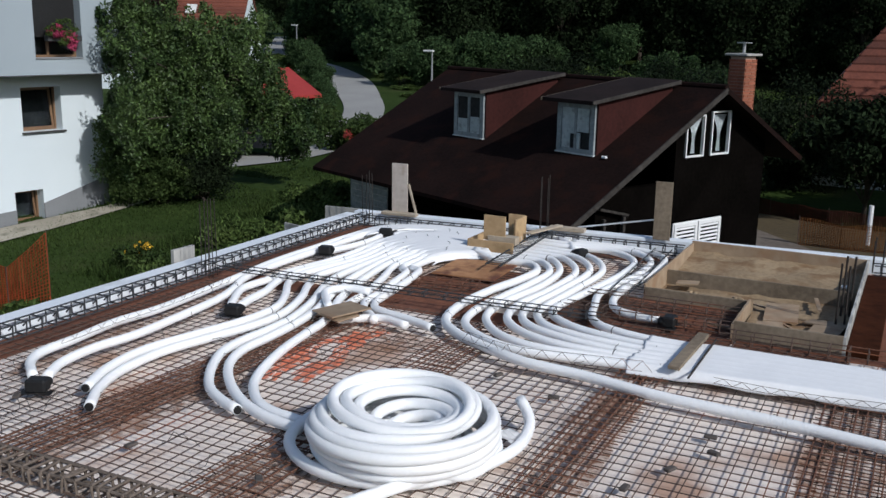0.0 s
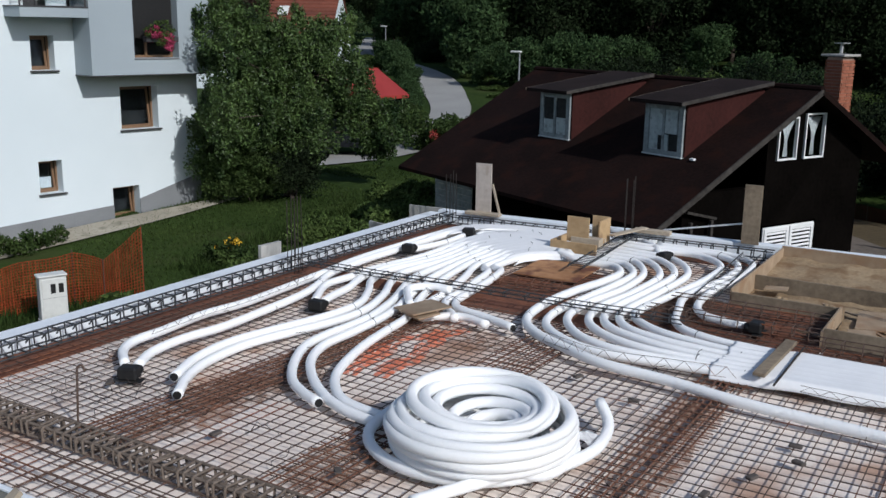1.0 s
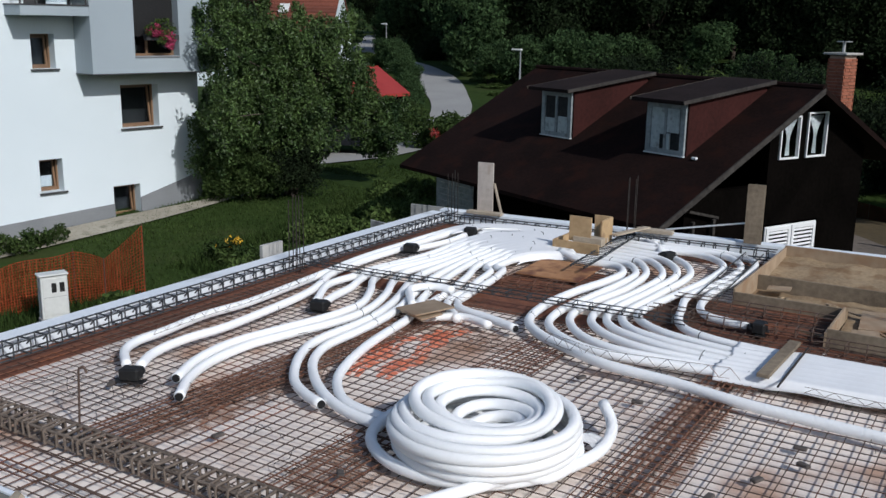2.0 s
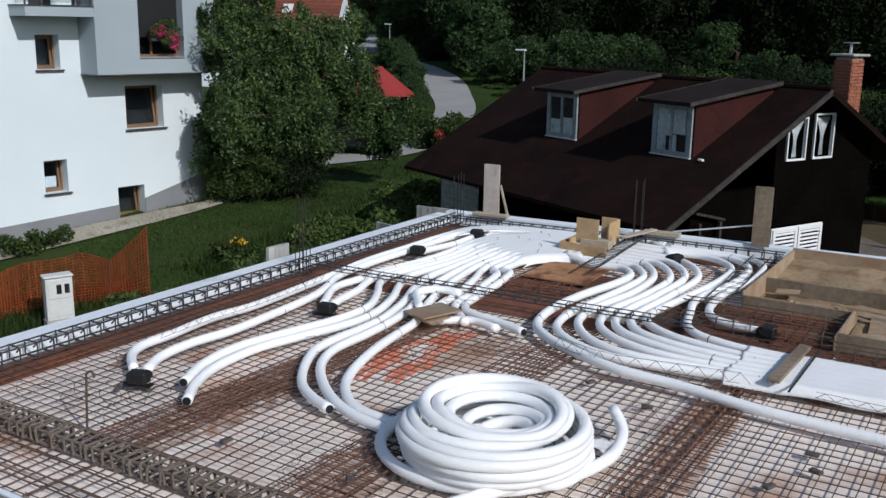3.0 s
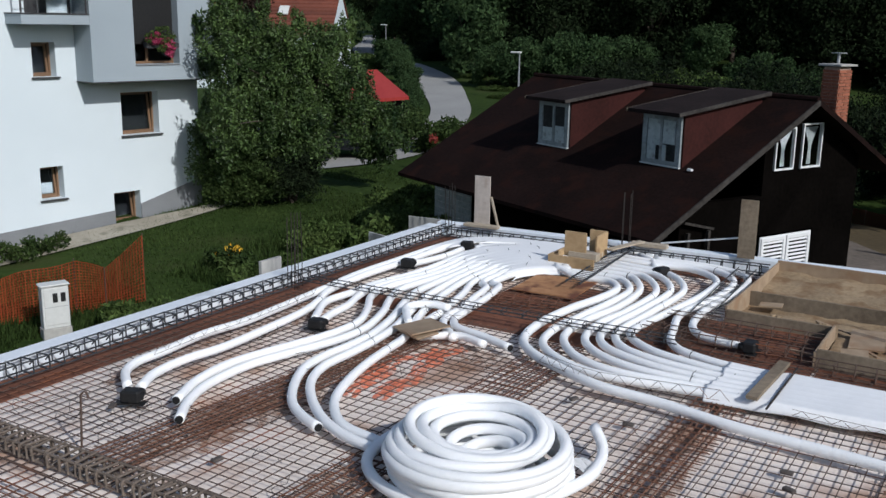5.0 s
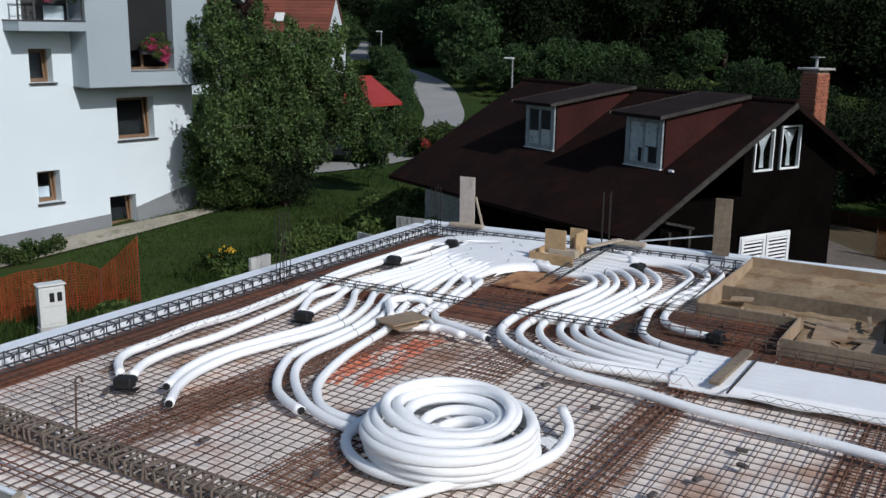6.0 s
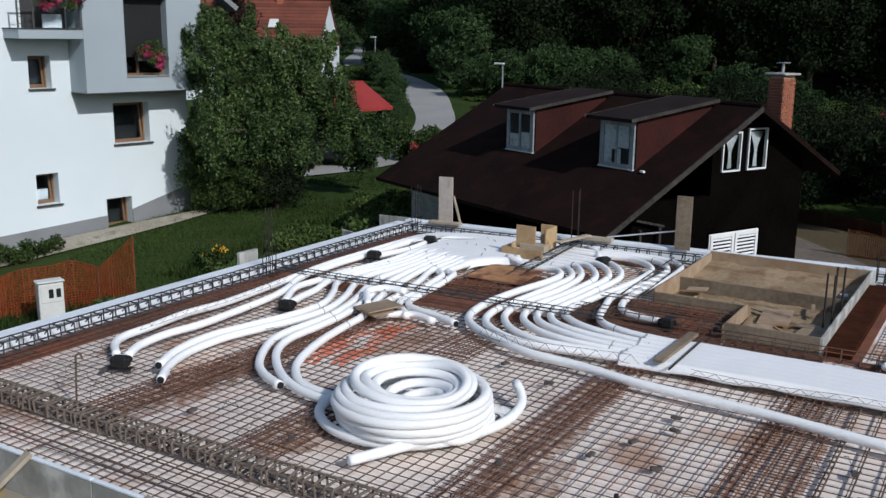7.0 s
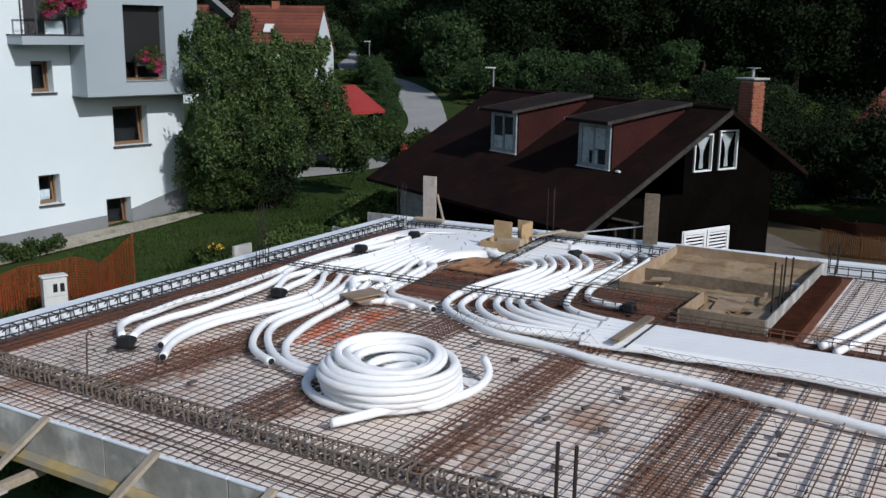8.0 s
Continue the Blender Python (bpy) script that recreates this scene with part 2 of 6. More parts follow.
M_GLASS = glass("window_glass")



def thin_spray(m, lo, hi):
    """Paint or stain that covers only in specks."""
    n, l = m.node_tree.nodes, m.node_tree.links
    t, mx, nz, rp, co = n.new("ShaderNodeBsdfTransparent"), n.new("ShaderNodeMixShader"), n.new("ShaderNodeTexNoise"), n.new("ShaderNodeMapRange"), n.new("ShaderNodeTexCoord")
    nz.inputs["Scale"].default_value, nz.inputs["Detail"].default_value = 9, 8
    rp.inputs["From Min"].default_value, rp.inputs["From Max"].default_value = lo, hi
    l.new(co.outputs["Object"], nz.inputs["Vector"])
    l.new(nz.outputs["Fac"], rp.inputs["Value"])
    l.new(rp.outputs["Result"], mx.inputs["Fac"])
    l.new(t.outputs[0], mx.inputs[1])
    l.new(n["Principled BSDF"].outputs[0], mx.inputs[2])
    l.new(mx.outputs[0], n["Material Output"].inputs["Surface"])


thin_spray(M_PAINT, 0.34, 0.6)
thin_spray(M_RUSTSTAIN, 0.34, 0.8)

# ---- building tools ----
def thing(name, label, category, at=(0, 0, 0), rz=0.0, group="", kind=""):
    ob = new(name)
    ob.matrix_basis = pose(*at, 0, 0, rz)
    return tagged(ob, label, category, group, kind)


def finish(name, bm, material, smooth=False):
    me = bpy.data.meshes.new(name)
    bm.to_mesh(me)
    bm.free()
    me.materials.append(material)
    if smooth:
        me.shade_smooth()
    return me


def part(name, bm, material, parent, label="", smooth=False):
    ob = new(name, finish(name, bm, material, smooth) if isinstance(bm, bmesh.types.BMesh) else bm)
    ob.parent = parent
    if label:
        ob["label"] = label
    return ob


def solo(name, bm, material, label, category, group="", kind="", smooth=False):
    return tagged(new(name, finish(name, bm, material, smooth)), label, category, group, kind)


def raw(name, verts, faces, material, smooth=False):
    me = bpy.data.meshes.new(name)
    me.from_pydata([tuple(p) for p in verts], [], faces)
    me.materials.append(material)
    if smooth:
        me.shade_smooth()
    return me


def box(bm, lo, hi, m=None):
    """A box between two corners, turned by m."""
    v = [bm.verts.new((x, y, z)) for x in (lo[0], hi[0]) for y in (lo[1], hi[1]) for z in (lo[2], hi[2])]
    for q in ((0, 1, 3, 2), (4, 6, 7, 5), (0, 4, 5, 1), (2, 3, 7, 6), (0, 2, 6, 4), (1, 5, 7, 3)):
        bm.faces.new([v[i] for i in q])
    if m is not None:
        bmesh.ops.transform(bm, matrix=m, verts=v)
    return v


def boxed(lo, hi, bevel=0.0, m=None):
    bm = bmesh.new()
    box(bm, lo, hi, m)
    if bevel:
        bmesh.ops.bevel(bm, geom=list(bm.edges), offset=bevel, segments=1, affect="EDGES")
    return bm


def beam_between(bm, a, b, w, h, up=(0, 0, 1)):
    """A squared timber or bar from a to b."""
    a, b = Vector(a), Vector(b)
    d = (b - a).normalized()
    s = d.cross(Vector(up))
    s = s.normalized() if s.length > 1e-4 else Vector((1, 0, 0))
    t = s.cross(d)
    v = []
    for p in (a, b):
        for i, j in ((-1, -1), (1, -1), (1, 1), (-1, 1)):
            v.append(bm.verts.new(p + s * (i * w / 2) + t * (j * h / 2)))
    for q in ((3, 2, 1, 0), (4, 5, 6, 7), (0, 1, 5, 4), (1, 2, 6, 5), (2, 3, 7, 6), (3, 0, 4, 7)):
        bm.faces.new([v[i] for i in q])


def smooth_path(points, step=0.06):
    """A Catmull-Rom curve through the points, in even steps."""
    p = np.array(points, float)
    p = np.vstack([2 * p[0] - p[1], p, 2 * p[-1] - p[-2]])
    out = []
    for i in range(1, len(p) - 2):
        n = max(2, int(np.linalg.norm(p[i + 1] - p[i]) / step))
        t = np.linspace(0, 1, n, endpoint=False)[:, None]
        a, b, c, d = p[i - 1], p[i], p[i + 1], p[i + 2]
        out.append(0.5 * (2 * b + (c - a) * t + (2 * a - 5 * b + 4 * c - d) * t ** 2 + (3 * b - a - 3 * c + d) * t ** 3))
    return np.vstack(out + [p[-2][None]])


def tube(path, r, sides=12, caps=True, rings=None):
    """A round tube along a path; rings: its own radius at each point."""
    path = np.array(path, float)
    tan = np.gradient(path, axis=0)
    tan /= np.linalg.norm(tan, axis=1)[:, None]
    side = np.cross(tan[0], (0, 0, 1.0))
    if np.linalg.norm(side) < 1e-3:
        side = np.array((1.0, 0, 0))
    verts, ang = [], np.linspace(0, 2 * np.pi, sides, endpoint=False)
    for k, (p, t) in enumerate(zip(path, tan)):
        side = side - t * (side @ t)
        side /= np.linalg.norm(side)
        up = np.cross(side, t)
        rr = r if rings is None else rings[k]
        verts.append(p + rr * (np.cos(ang)[:, None] * side + np.sin(ang)[:, None] * up))
    verts = np.vstack(verts)
    faces = [(k * sides + j, k * sides + (j + 1) % sides, (k + 1) * sides + (j + 1) % sides, (k + 1) * sides + j) for k in range(len(path) - 1) for j in range(sides)]
    if caps:
        faces += [tuple(range(sides))[::-1], tuple((len(path) - 1) * sides + j for j in range(sides))]
    return verts, faces


def joined(pieces):
    """Several (verts, faces) as one."""
    vs, fs, n = [], [], 0
    for v, f in pieces:
        vs.append(np.array(v))
        fs += [tuple(i + n for i in q) for q in f]
        n += len(v)
    return np.vstack(vs), fs


def ground_z(x, y):
    """Height of the land: flat round the site, rising towards the woods."""
    left = min(1.0, max(0.0, (-8 - x) / 10))
    a = np.interp(y, (14, 22, 30, 50, 90, 150, 260), (0, 0.6, 0.9, 1.75, 3.4, 5.0, 25))
    b = np.interp(y, (35, 60, 90, 150, 260), (0, 0.7, 2.2, 8, 30))
    return float(-2.85 + a * left + b * (1 - left) + 0.06 * math.sin(x * 0.31 + 1) * math.sin(y * 0.27))


# ---- ground, road and paths ----
def land():
    bm = bmesh.new()
    xs = [-900, -500, -300, -200] + [-150 + 4 * i for i in range(14)] + [-94 + 2 * i for i in range(70)] + [48 + 6 * i for i in range(12)] + [150, 250, 500, 900]
    ys = [-600, -200, -60] + [-30 + 4 * i for i in range(8)] + [2 * i for i in range(1, 60)] + [122 + 6 * i for i in range(16)] + [240, 300, 500, 900]
    g = [[bm.verts.new((x, y, min(ground_z(x, y), 70))) for y in ys] for x in xs]
    for i in range(len(xs) - 1):
        for j in range(len(ys) - 1):
            bm.faces.new((g[i][j], g[i + 1][j], g[i + 1][j + 1], g[i][j + 1]))
    solo("ground", bm, M_GRASS, "mown green lawn and meadow rising to the woods", "ground", kind="structure", smooth=True)


def ribbon(name, points, width, lift, material, label, category, step=0.8, kind="structure"):
    """A strip of paving that follows the land."""
    p = smooth_path([(*q, 0) for q in points], step)
    t = np.gradient(p, axis=0)
    t /= np.linalg.norm(t, axis=1)[:, None]
    bm = bmesh.new()
    rows = []
    widths = np.interp(np.linspace(0, 1, len(p)), np.linspace(0, 1, len(width)), width)
    for q, d, w in zip(p, t, widths):
        n = np.array((-d[1], d[0], 0))
        row = []
        for k in np.linspace(-0.5, 0.5, 7):
            a = q + n * w * k
            row.append(bm.verts.new((a[0], a[1], ground_z(a[0], a[1]) + lift)))
        rows.append(row)
    for a, b in zip(rows, rows[1:]):
        for i in range(6):
            bm.faces.new((a[i], a[i + 1], b[i + 1], b[i]))
    return solo(name, bm, material, label, category, kind=kind, smooth=True)


land()
ribbon("road", [(-36, 21), (-28, 25.5), (-23.3, 30), (-22.3, 34), (-24.6, 41), (-29.4, 49.6), (-37.9, 61.0), (-46.4, 70.2), (-64, 88.5), (-79, 111), (-90, 127)], [2.6, 2.6, 2.0, 2.6, 4.2, 4.4, 3.4, 3.0, 3.0, 4.0, 4.0], 0.06, M_ROAD, "pale grey asphalt lane winding uphill past the houses", "road")
ribbon("pavement", [(-24.28, 4.95), (-23.62, 8.95), (-22.15, 17.85), (-21.5, 21.3), (-21.35, 23.2)], [1.65, 1.65, 1.5, 1.3, 0.5], 0.06, M_PAVE, "concrete paving strip along the foot of the white house", "pavement")
ribbon("pavement", [(-7.2, 32.9), (-5.95, 31.3), (-3.7, 28.5), (-1.7, 25.9), (0.2, 23.6)], [3.9, 4.0, 4.0, 4.0, 4.0], 0.06, M_YARD, "brown trodden yard beside the timber house", "pavement")


# ---- the slab under construction ----
X0, X1, Y0 = -7.95, 9.5, 3.42                 # slab: its long side and near edge

ribbon("ground_patch", [(-5.8, 34.2), (-3.6, 33.0), (-1.4, 31.3), (1.5, 30.6), (6.5, 30.2)], [1.8, 3.4, 4.8, 4.6, 4.4], 0.03, M_EARTH, "bare brown earth behind the yard", "earth")


def far_y(x):
    return 14.15 + 0.088 * (x + 7.6)          # the far edge runs a little askew


def slab():
    bm = bmesh.new()
    F = far_y(-2.1)
    for k, q in enumerate(([(X0, Y0), (X1, Y0), (X1, 10.5), (X0, 10.5)], [(X0, 10.5), (-0.75, 10.5), (-0.75, 11.72), (X0, 11.72)], [(X0, 11.72), (-2.12, 11.72), (-2.12, F), (X0, far_y(X0))],
                           [(0.45, 10.5), (X1, 10.5), (X1, far_y(X1)), (0.45, far_y(0.45))])):
        top = [bm.verts.new((x, y, -0.05)) for x, y in q]
        bot = [bm.verts.new((x, y, -0.27)) for x, y in q]
        bm.faces.new(top)
        bm.faces.new(bot[::-1])
        for a in range(4):
            b = (a + 1) % 4
            bm.faces.new((top[b], top[a], bot[a], bot[b]))
    solo("floor", bm, M_DECK, "pale formwork deck dusted with rust under the reinforcement", "deck", kind="structure")
    strips = [((X0 + 0.02, Y0 + 0.3), (-7.42, 14.1)), ((-7.42, 9.72), (-2.2, 10.2)), ((-5.2, 10.2), (-3.95, 12.2)), ((0.5, 10.4), (0.9, far_y(0.6) - 0.1)), ((-2.9, 10.2), (-0.75, 11.7)),
              ((-7.4, far_y(-7) - 0.45), (-2.2, far_y(-7) - 0.02)), ((-0.7, 10.15), (0.5, 10.5)), ((0.9, 10.15), (7, 10.5))]
    for k, (a, b) in enumerate(strips):
        solo("floor_strip", boxed((*a, -0.052), (*b, -0.044 + 0.0025 * k)), M_DECK_RUST, "rust-brown plywood strip under a reinforcement cage", "deck strip", "deck strips", kind="structure")
    bm = bmesh.new()
    for lo, hi in (((X0 + 0.3, Y0 + 4.2, -2.95), (X0 + 0.6, 13.6, -0.272)), ((X0 + 0.6, 13.3, -2.95), (X1, 13.6, -0.272)), ((X0 + 0.6, Y0 + 4.2, -2.95), (X1, Y0 + 4.5, -0.272))):
        box(bm, lo, hi)
    solo("wall_below", bm, M_CONC, "raw concrete walls of the storey below the deck", "wall", kind="structure")
    # insulation upstands on the outer edges
    solo("edge_upstand", boxed((X0 - 0.28, Y0 + 0.02, -0.3), (X0 - 0.02, 14.1, 0.14), 0.012), M_EPS, "pale blue insulation upstand along the slab edge", "edge board", kind="structure")
    bm = boxed((0, 0, -0.3), (17.3, 0.2, 0.15), 0.012)
    bmesh.ops.transform(bm, matrix=pose(X0 - 0.2, far_y(X0) + 0.1, 0, 0, 0, math.degrees(math.atan(0.088))), verts=bm.verts)
    solo("edge_upstand", bm, M_EPS, "pale blue insulation upstand along the far slab edge", "edge board", kind="structure")


slab()


def near_formwork():
    """Grey panels, yellow beam and braces that hold the near edge."""
    fw = thing("edge_formwork", "grey formwork panels on a worn yellow beam along the near edge", "formwork", (0, Y0, 0))
    x = -9.6
    widths = (2.0, 1.5, 2.0, 1.6, 2.0, 2.0, 2.0, 2.0)
    for w in widths:
        part("panel", boxed((x, -0.06, -0.34), (x + w - 0.012, -0.022, 0.045), 0.004), M_GREYBOARD, fw)
        part("lip", boxed((x, -0.066, 0.047), (x + w - 0.012, -0.018, 0.07), 0.004), M_EPS, fw, "pale cement-crusted top lip")
        x += w
    part("beam", boxed((-9.6, -0.2, -0.42), (5.6, -0.03, -0.342), 0.006), M_YELLOW, fw, "worn yellow timber beam")
    brace = None
    for bx in (-7.1, -5.05, -3.5, -2.1, -0.6, 0.9, 2.4):
        if brace is None:
            brace = thing("formwork_brace", "grey timber brace leaning on the edge panel", "brace", (bx, Y0, 0), group="edge braces")
            bm = bmesh.new()
            beam_between(bm, (0.12, -0.05, 0.1), (-0.05, -0.75, -0.42), 0.09, 0.04)
            part("strut", bm, M_WOOD, brace)
            part("plate", boxed((-0.28, -0.95, -0.47), (0.2, -0.6, -0.44), 0.005), M_PALEBOARD, brace)
            part("bearer", boxed((-0.1, -0.9, -0.56), (0.0, -0.02, -0.472), 0.005), M_WOOD, brace)
        else:
            copy_thing(brace, pose(bx, Y0, 0))


near_formwork()


# ---- reinforcement ----
def bar_prism(a, b, r):
    """A thin six-sided bar from a to b."""
    return tube([a, b], r, 6)


def rebar_mat(x0, x1, y0, y1, z, material, px=0.125, py=0.13, twin=0.0):
    """A welded mat; px, py: its pitch; twin: a second bar laid close beside each long one."""
    pieces = []
    nx, ny = int((x1 - x0) / px), int((y1 - y0) / py)
    for i in range(nx + 1):
        x = x0 + px * i + random.uniform(-0.005, 0.005)
        d = random.uniform(-0.014, 0.014)
        pieces.append(bar_prism((x, y0 - 0.03, z), (x + d, y1 + 0.03, z), 0.005))
        if twin:
            w = twin * random.uniform(0.7, 1.3)
            pieces.append(bar_prism((x + w, y0 - 0.03, z + 0.014), (x + w + d, y1 + 0.03, z + 0.014), 0.008))
    for j in range(ny + 1):
        y = y0 + py * j + random.uniform(-0.005, 0.005)
        pieces.append(bar_prism((x0 - 0.03, y, z + 0.011), (x1 + 0.03, y + random.uniform(-0.01, 0.01), z + 0.011), 0.0052))
    v, f = joined(pieces)
    return tagged(new("rebar_mat", raw("rebar_mat", v, f, material)), "welded reinforcement mat of brown steel bars", "rebar mat", "mats on the deck")


def overlap_bars(x0, x1, y0, y1, skew=0.0, gap=0.075, cross=0.13):
    """The rusty border of a second mat where two mats lap: long bars set close, cross bars between those of the first."""
    lap = thing("lap_bars", "rust-brown bars set close where the mats overlap", "rebar", (x0, y0, 0.02), group="lap bars")
    lean, w, n = skew * (y1 - y0), x1 - x0, y1 - y0
    x = 0.0
    while x <= w + 0.01:
        v, f = bar_prism((x, 0, 0), (x + lean + random.uniform(-0.015, 0.015), n + random.uniform(-0.15, 0.1), 0), 0.0068)
        part("bar", raw("bar", v, f, M_RUST), M_RUST, lap)
        x += gap * random.uniform(0.75, 1.25)
    y = 0.06
    while y < n:
        o = skew * y
        v, f = bar_prism((o - 0.04, y, 0.011), (o + w + 0.04, y + random.uniform(-0.02, 0.02), 0.011), 0.0055)
        part("cross_bar", raw("cross_bar", v, f, M_RUST), M_RUST, lap)
        y += cross


def mats():
    edges = [-7.62, -5.2, -3.1, -1.32, 0.48, 1.1, 3.2, 5.3, 7.7]
    for k, (a, b) in enumerate(zip(edges, edges[1:])):
        z = -0.012 + 0.013 * (k % 2)
        right = a > -1.4
        px, py, twin = (0.23 if a > 1 else 0.147, 0.135, 0.036 if a > 1 else 0.0) if right else (0.125, 0.13, 0.0)
        rebar_mat(a + 0.03, b + 0.02, Y0 + 0.1, 9.7 if b < -2 else 10.3, z, M_STEEL, px, py, twin)
        if b < -2:
            rebar_mat(a + 0.03, min(b + 0.02, -2.2), 10.3, far_y(a) - 0.35, z, M_STEEL, 0.15, 0.13)
        elif a > 0.4:
            rebar_mat(max(a + 0.03, 1.0), b + 0.02, 10.6, far_y(a) - 0.35, z, M_STEEL, 0.2, 0.135)
    rebar_mat(-3.07, -2.2, 10.3, far_y(-3) - 0.35, 0.001, M_STEEL, 0.15, 0.13)
    overlap_bars(-5.66, -5.14, 4.4, 9.6, 0.09)
    overlap_bars(-3.72, -3.18, 4.5, 9.5, 0.03, 0.09)
    overlap_bars(-1.58, -1.1, 4.4, 8.85, 0.006)
    overlap_bars(0.38, 1.02, 4.4, 9.2, 0.006, 0.1, 0.135)
    # rust washed off the bars by rain
    for k, (x, y, w, l) in enumerate(((-5.2, 6.6, 0.42, 2.5), (-3.45, 5.2, 0.4, 0.6), (-1.34, 6.7, 0.26, 2.3), (0.7, 6.9, 0.38, 2.4), (-4.2, 8.6, 0.7, 0.4), (-7.0, 8.0, 0.35, 2.2), (-0.95, 5.5, 0.2, 0.7))):
        bm = bmesh.new()
        g = random.Random(k)
        ring = [bm.verts.new((w * math.cos(a / 12 * math.pi) * g.uniform(0.75, 1.1), l * math.sin(a / 12 * math.pi) * g.uniform(0.8, 1.05), 0)) for a in range(24)]
        bm.faces.new(ring)
        ob = solo("floor_stain", bm, M_RUSTSTAIN, "brown rust wash on the deck under the bars", "rust stain", "rust stains", "structure")
        ob.matrix_basis = pose(x, y, -0.0485 + 0.0003 * k)
    # long edge bars between the near cage and the edge panels
    for k, (y, z) in enumerate(((3.66, 0.02), (3.72, 0.022), (3.97, 0.021))):
        v, f = tube([(-7.6, y + 0.06, z), (-4.0, y + 0.02 * (k % 2), z), (-1.0, y - 0.02, z), (4.0, y + 0.01, z)], 0.0075, 6)
        tagged(new("edge_bar", raw("edge_bar", v, f, M_STEEL)), "long brown steel bar tied along the slab edge", "rebar", "edge bars")


mats()
rebar_mat(-2.75, -0.85, 10.25, 11.6, 0.0, M_STEEL)


def stirrup_mesh(name, w, h, r, material):
    pts = [(0, -w / 2, 0), (0, w / 2, 0), (0, w / 2, h), (0, -w / 2, h)]
    pcs = [bar_prism(pts[i], pts[(i + 1) % 4], r) for i in range(4)]
    pcs.append(bar_prism(pts[3], (0, -w / 2 + 0.06, h - 0.06), r))
    v, f = joined(pcs)
    return raw(name, v, f, material)


def rebar_cage(a, b, w, h, gap, material, label, r=0.006, rl=0.007, loose=1.0):
    a, b = Vector(a), Vector(b)
    d = b - a
    cage = thing("rebar_cage", label, "rebar cage", a, math.degrees(math.atan2(d.y, d.x)), "reinforcement cages")
    n = d.length
    for y in (-w / 2, w / 2):
        for z in (0, h):
            v, f = tube([(-0.1, y, z), (n * 0.33, y + random.uniform(-0.008, 0.008), z + random.uniform(-0.008, 0.008)), (n * 0.66, y + random.uniform(-0.008, 0.008), z), (n + 0.1, y, z)], rl, 6)
            part("longitudinal_bar", raw("longitudinal_bar", v, f, material), material, cage)
    me = stirrup_mesh("stirrup", w + 2 * rl, h + 0.006, r, material)
    k = int(n / gap)
    for i in range(k + 1):
        ob = part("stirrup", me, material, cage)
        ob.matrix_basis = pose(i * gap + random.uniform(-0.012, 0.012) * loose, random.uniform(-0.006, 0.006) * loose, -0.003 + 0.004 * loose * random.random(), random.uniform(-1, 1) * loose, random.uniform(-4, 4) * loose, random.uniform(-5, 5) * loose)
    return cage


rebar_cage((-7.78, Y0 + 0.2, 0.02), (-7.78, 14.0, 0.02), 0.17, 0.15, 0.2, M_DARKSTEEL, "dark steel reinforcement cage along the slab edge", 0.009, 0.01)
for xa, xb in ((-7.7, -2.3), (0.62, 6.0)):
    rebar_cage((xa, far_y(xa) - 0.22, 0.0), (xb, far_y(xb) - 0.22, 0.0), 0.17, 0.14, 0.2, M_DARKSTEEL, "dark steel reinforcement cage along the far slab edge", 0.009, 0.01)
rebar_cage((-7.7, 4.22, 0.0), (3.2, 4.42, 0.0), 0.2, 0.11, 0.1, M_GREYSTEEL, "cement-grey reinforcement cage with close stirrups", 0.012, 0.013, 2.0)
rebar_cage((-7.45, 9.76, 0.125), (-4.3, 9.93, 0.125), 0.15, 0.05, 0.2, M_DARKSTEEL, "dark steel cage laid over the white ducts", 0.006, 0.007)
rebar_cage((-4.15, 9.93, 0.125), (-2.3, 10.05, 0.125), 0.15, 0.05, 0.2, M_DARKSTEEL, "dark steel cage laid over the white ducts", 0.006, 0.007)
rebar_cage((-4.3, 11.8, 0.145), (-4.46, 14.2, 0.15), 0.22, 0.02, 0.2, M_DARKSTEEL, "dark steel cage crossing the white ducts", 0.006, 0.007)
rebar_cage((-2.34, 11.4, 0.125), (-2.45, 14.0, 0.125), 0.26, 0.012, 0.3, M_DARKSTEEL, "flat ladder of dark steel bars crossing the white ducts", 0.004, 0.005)
rebar_cage((-0.7, 10.34, 0.0), (6.0, 10.4, 0.0), 0.17, 0.12, 0.2, M_STEEL, "rusty steel cage in front of the stair formwork")
rebar_cage((-5.15, 10.75, 0.0), (-4.0, 11.05, 0.0), 0.3, 0.07, 0.2, M_RUST, "rust-red steel cage lying on the deck")
rebar_cage((-2.7, 10.55, 0.03), (-0.85, 10.6, 0.03), 0.17, 0.1, 0.2, M_STEEL, "rusty steel cage beside the stair formwork")
rebar_cage((-2.6, 11.2, 0.03), (-0.85, 11.25, 0.03), 0.17, 0.1, 0.2, M_STEEL, "rusty steel cage beside the stair formwork")


# ---- insulated ducts ----
R = 0.05


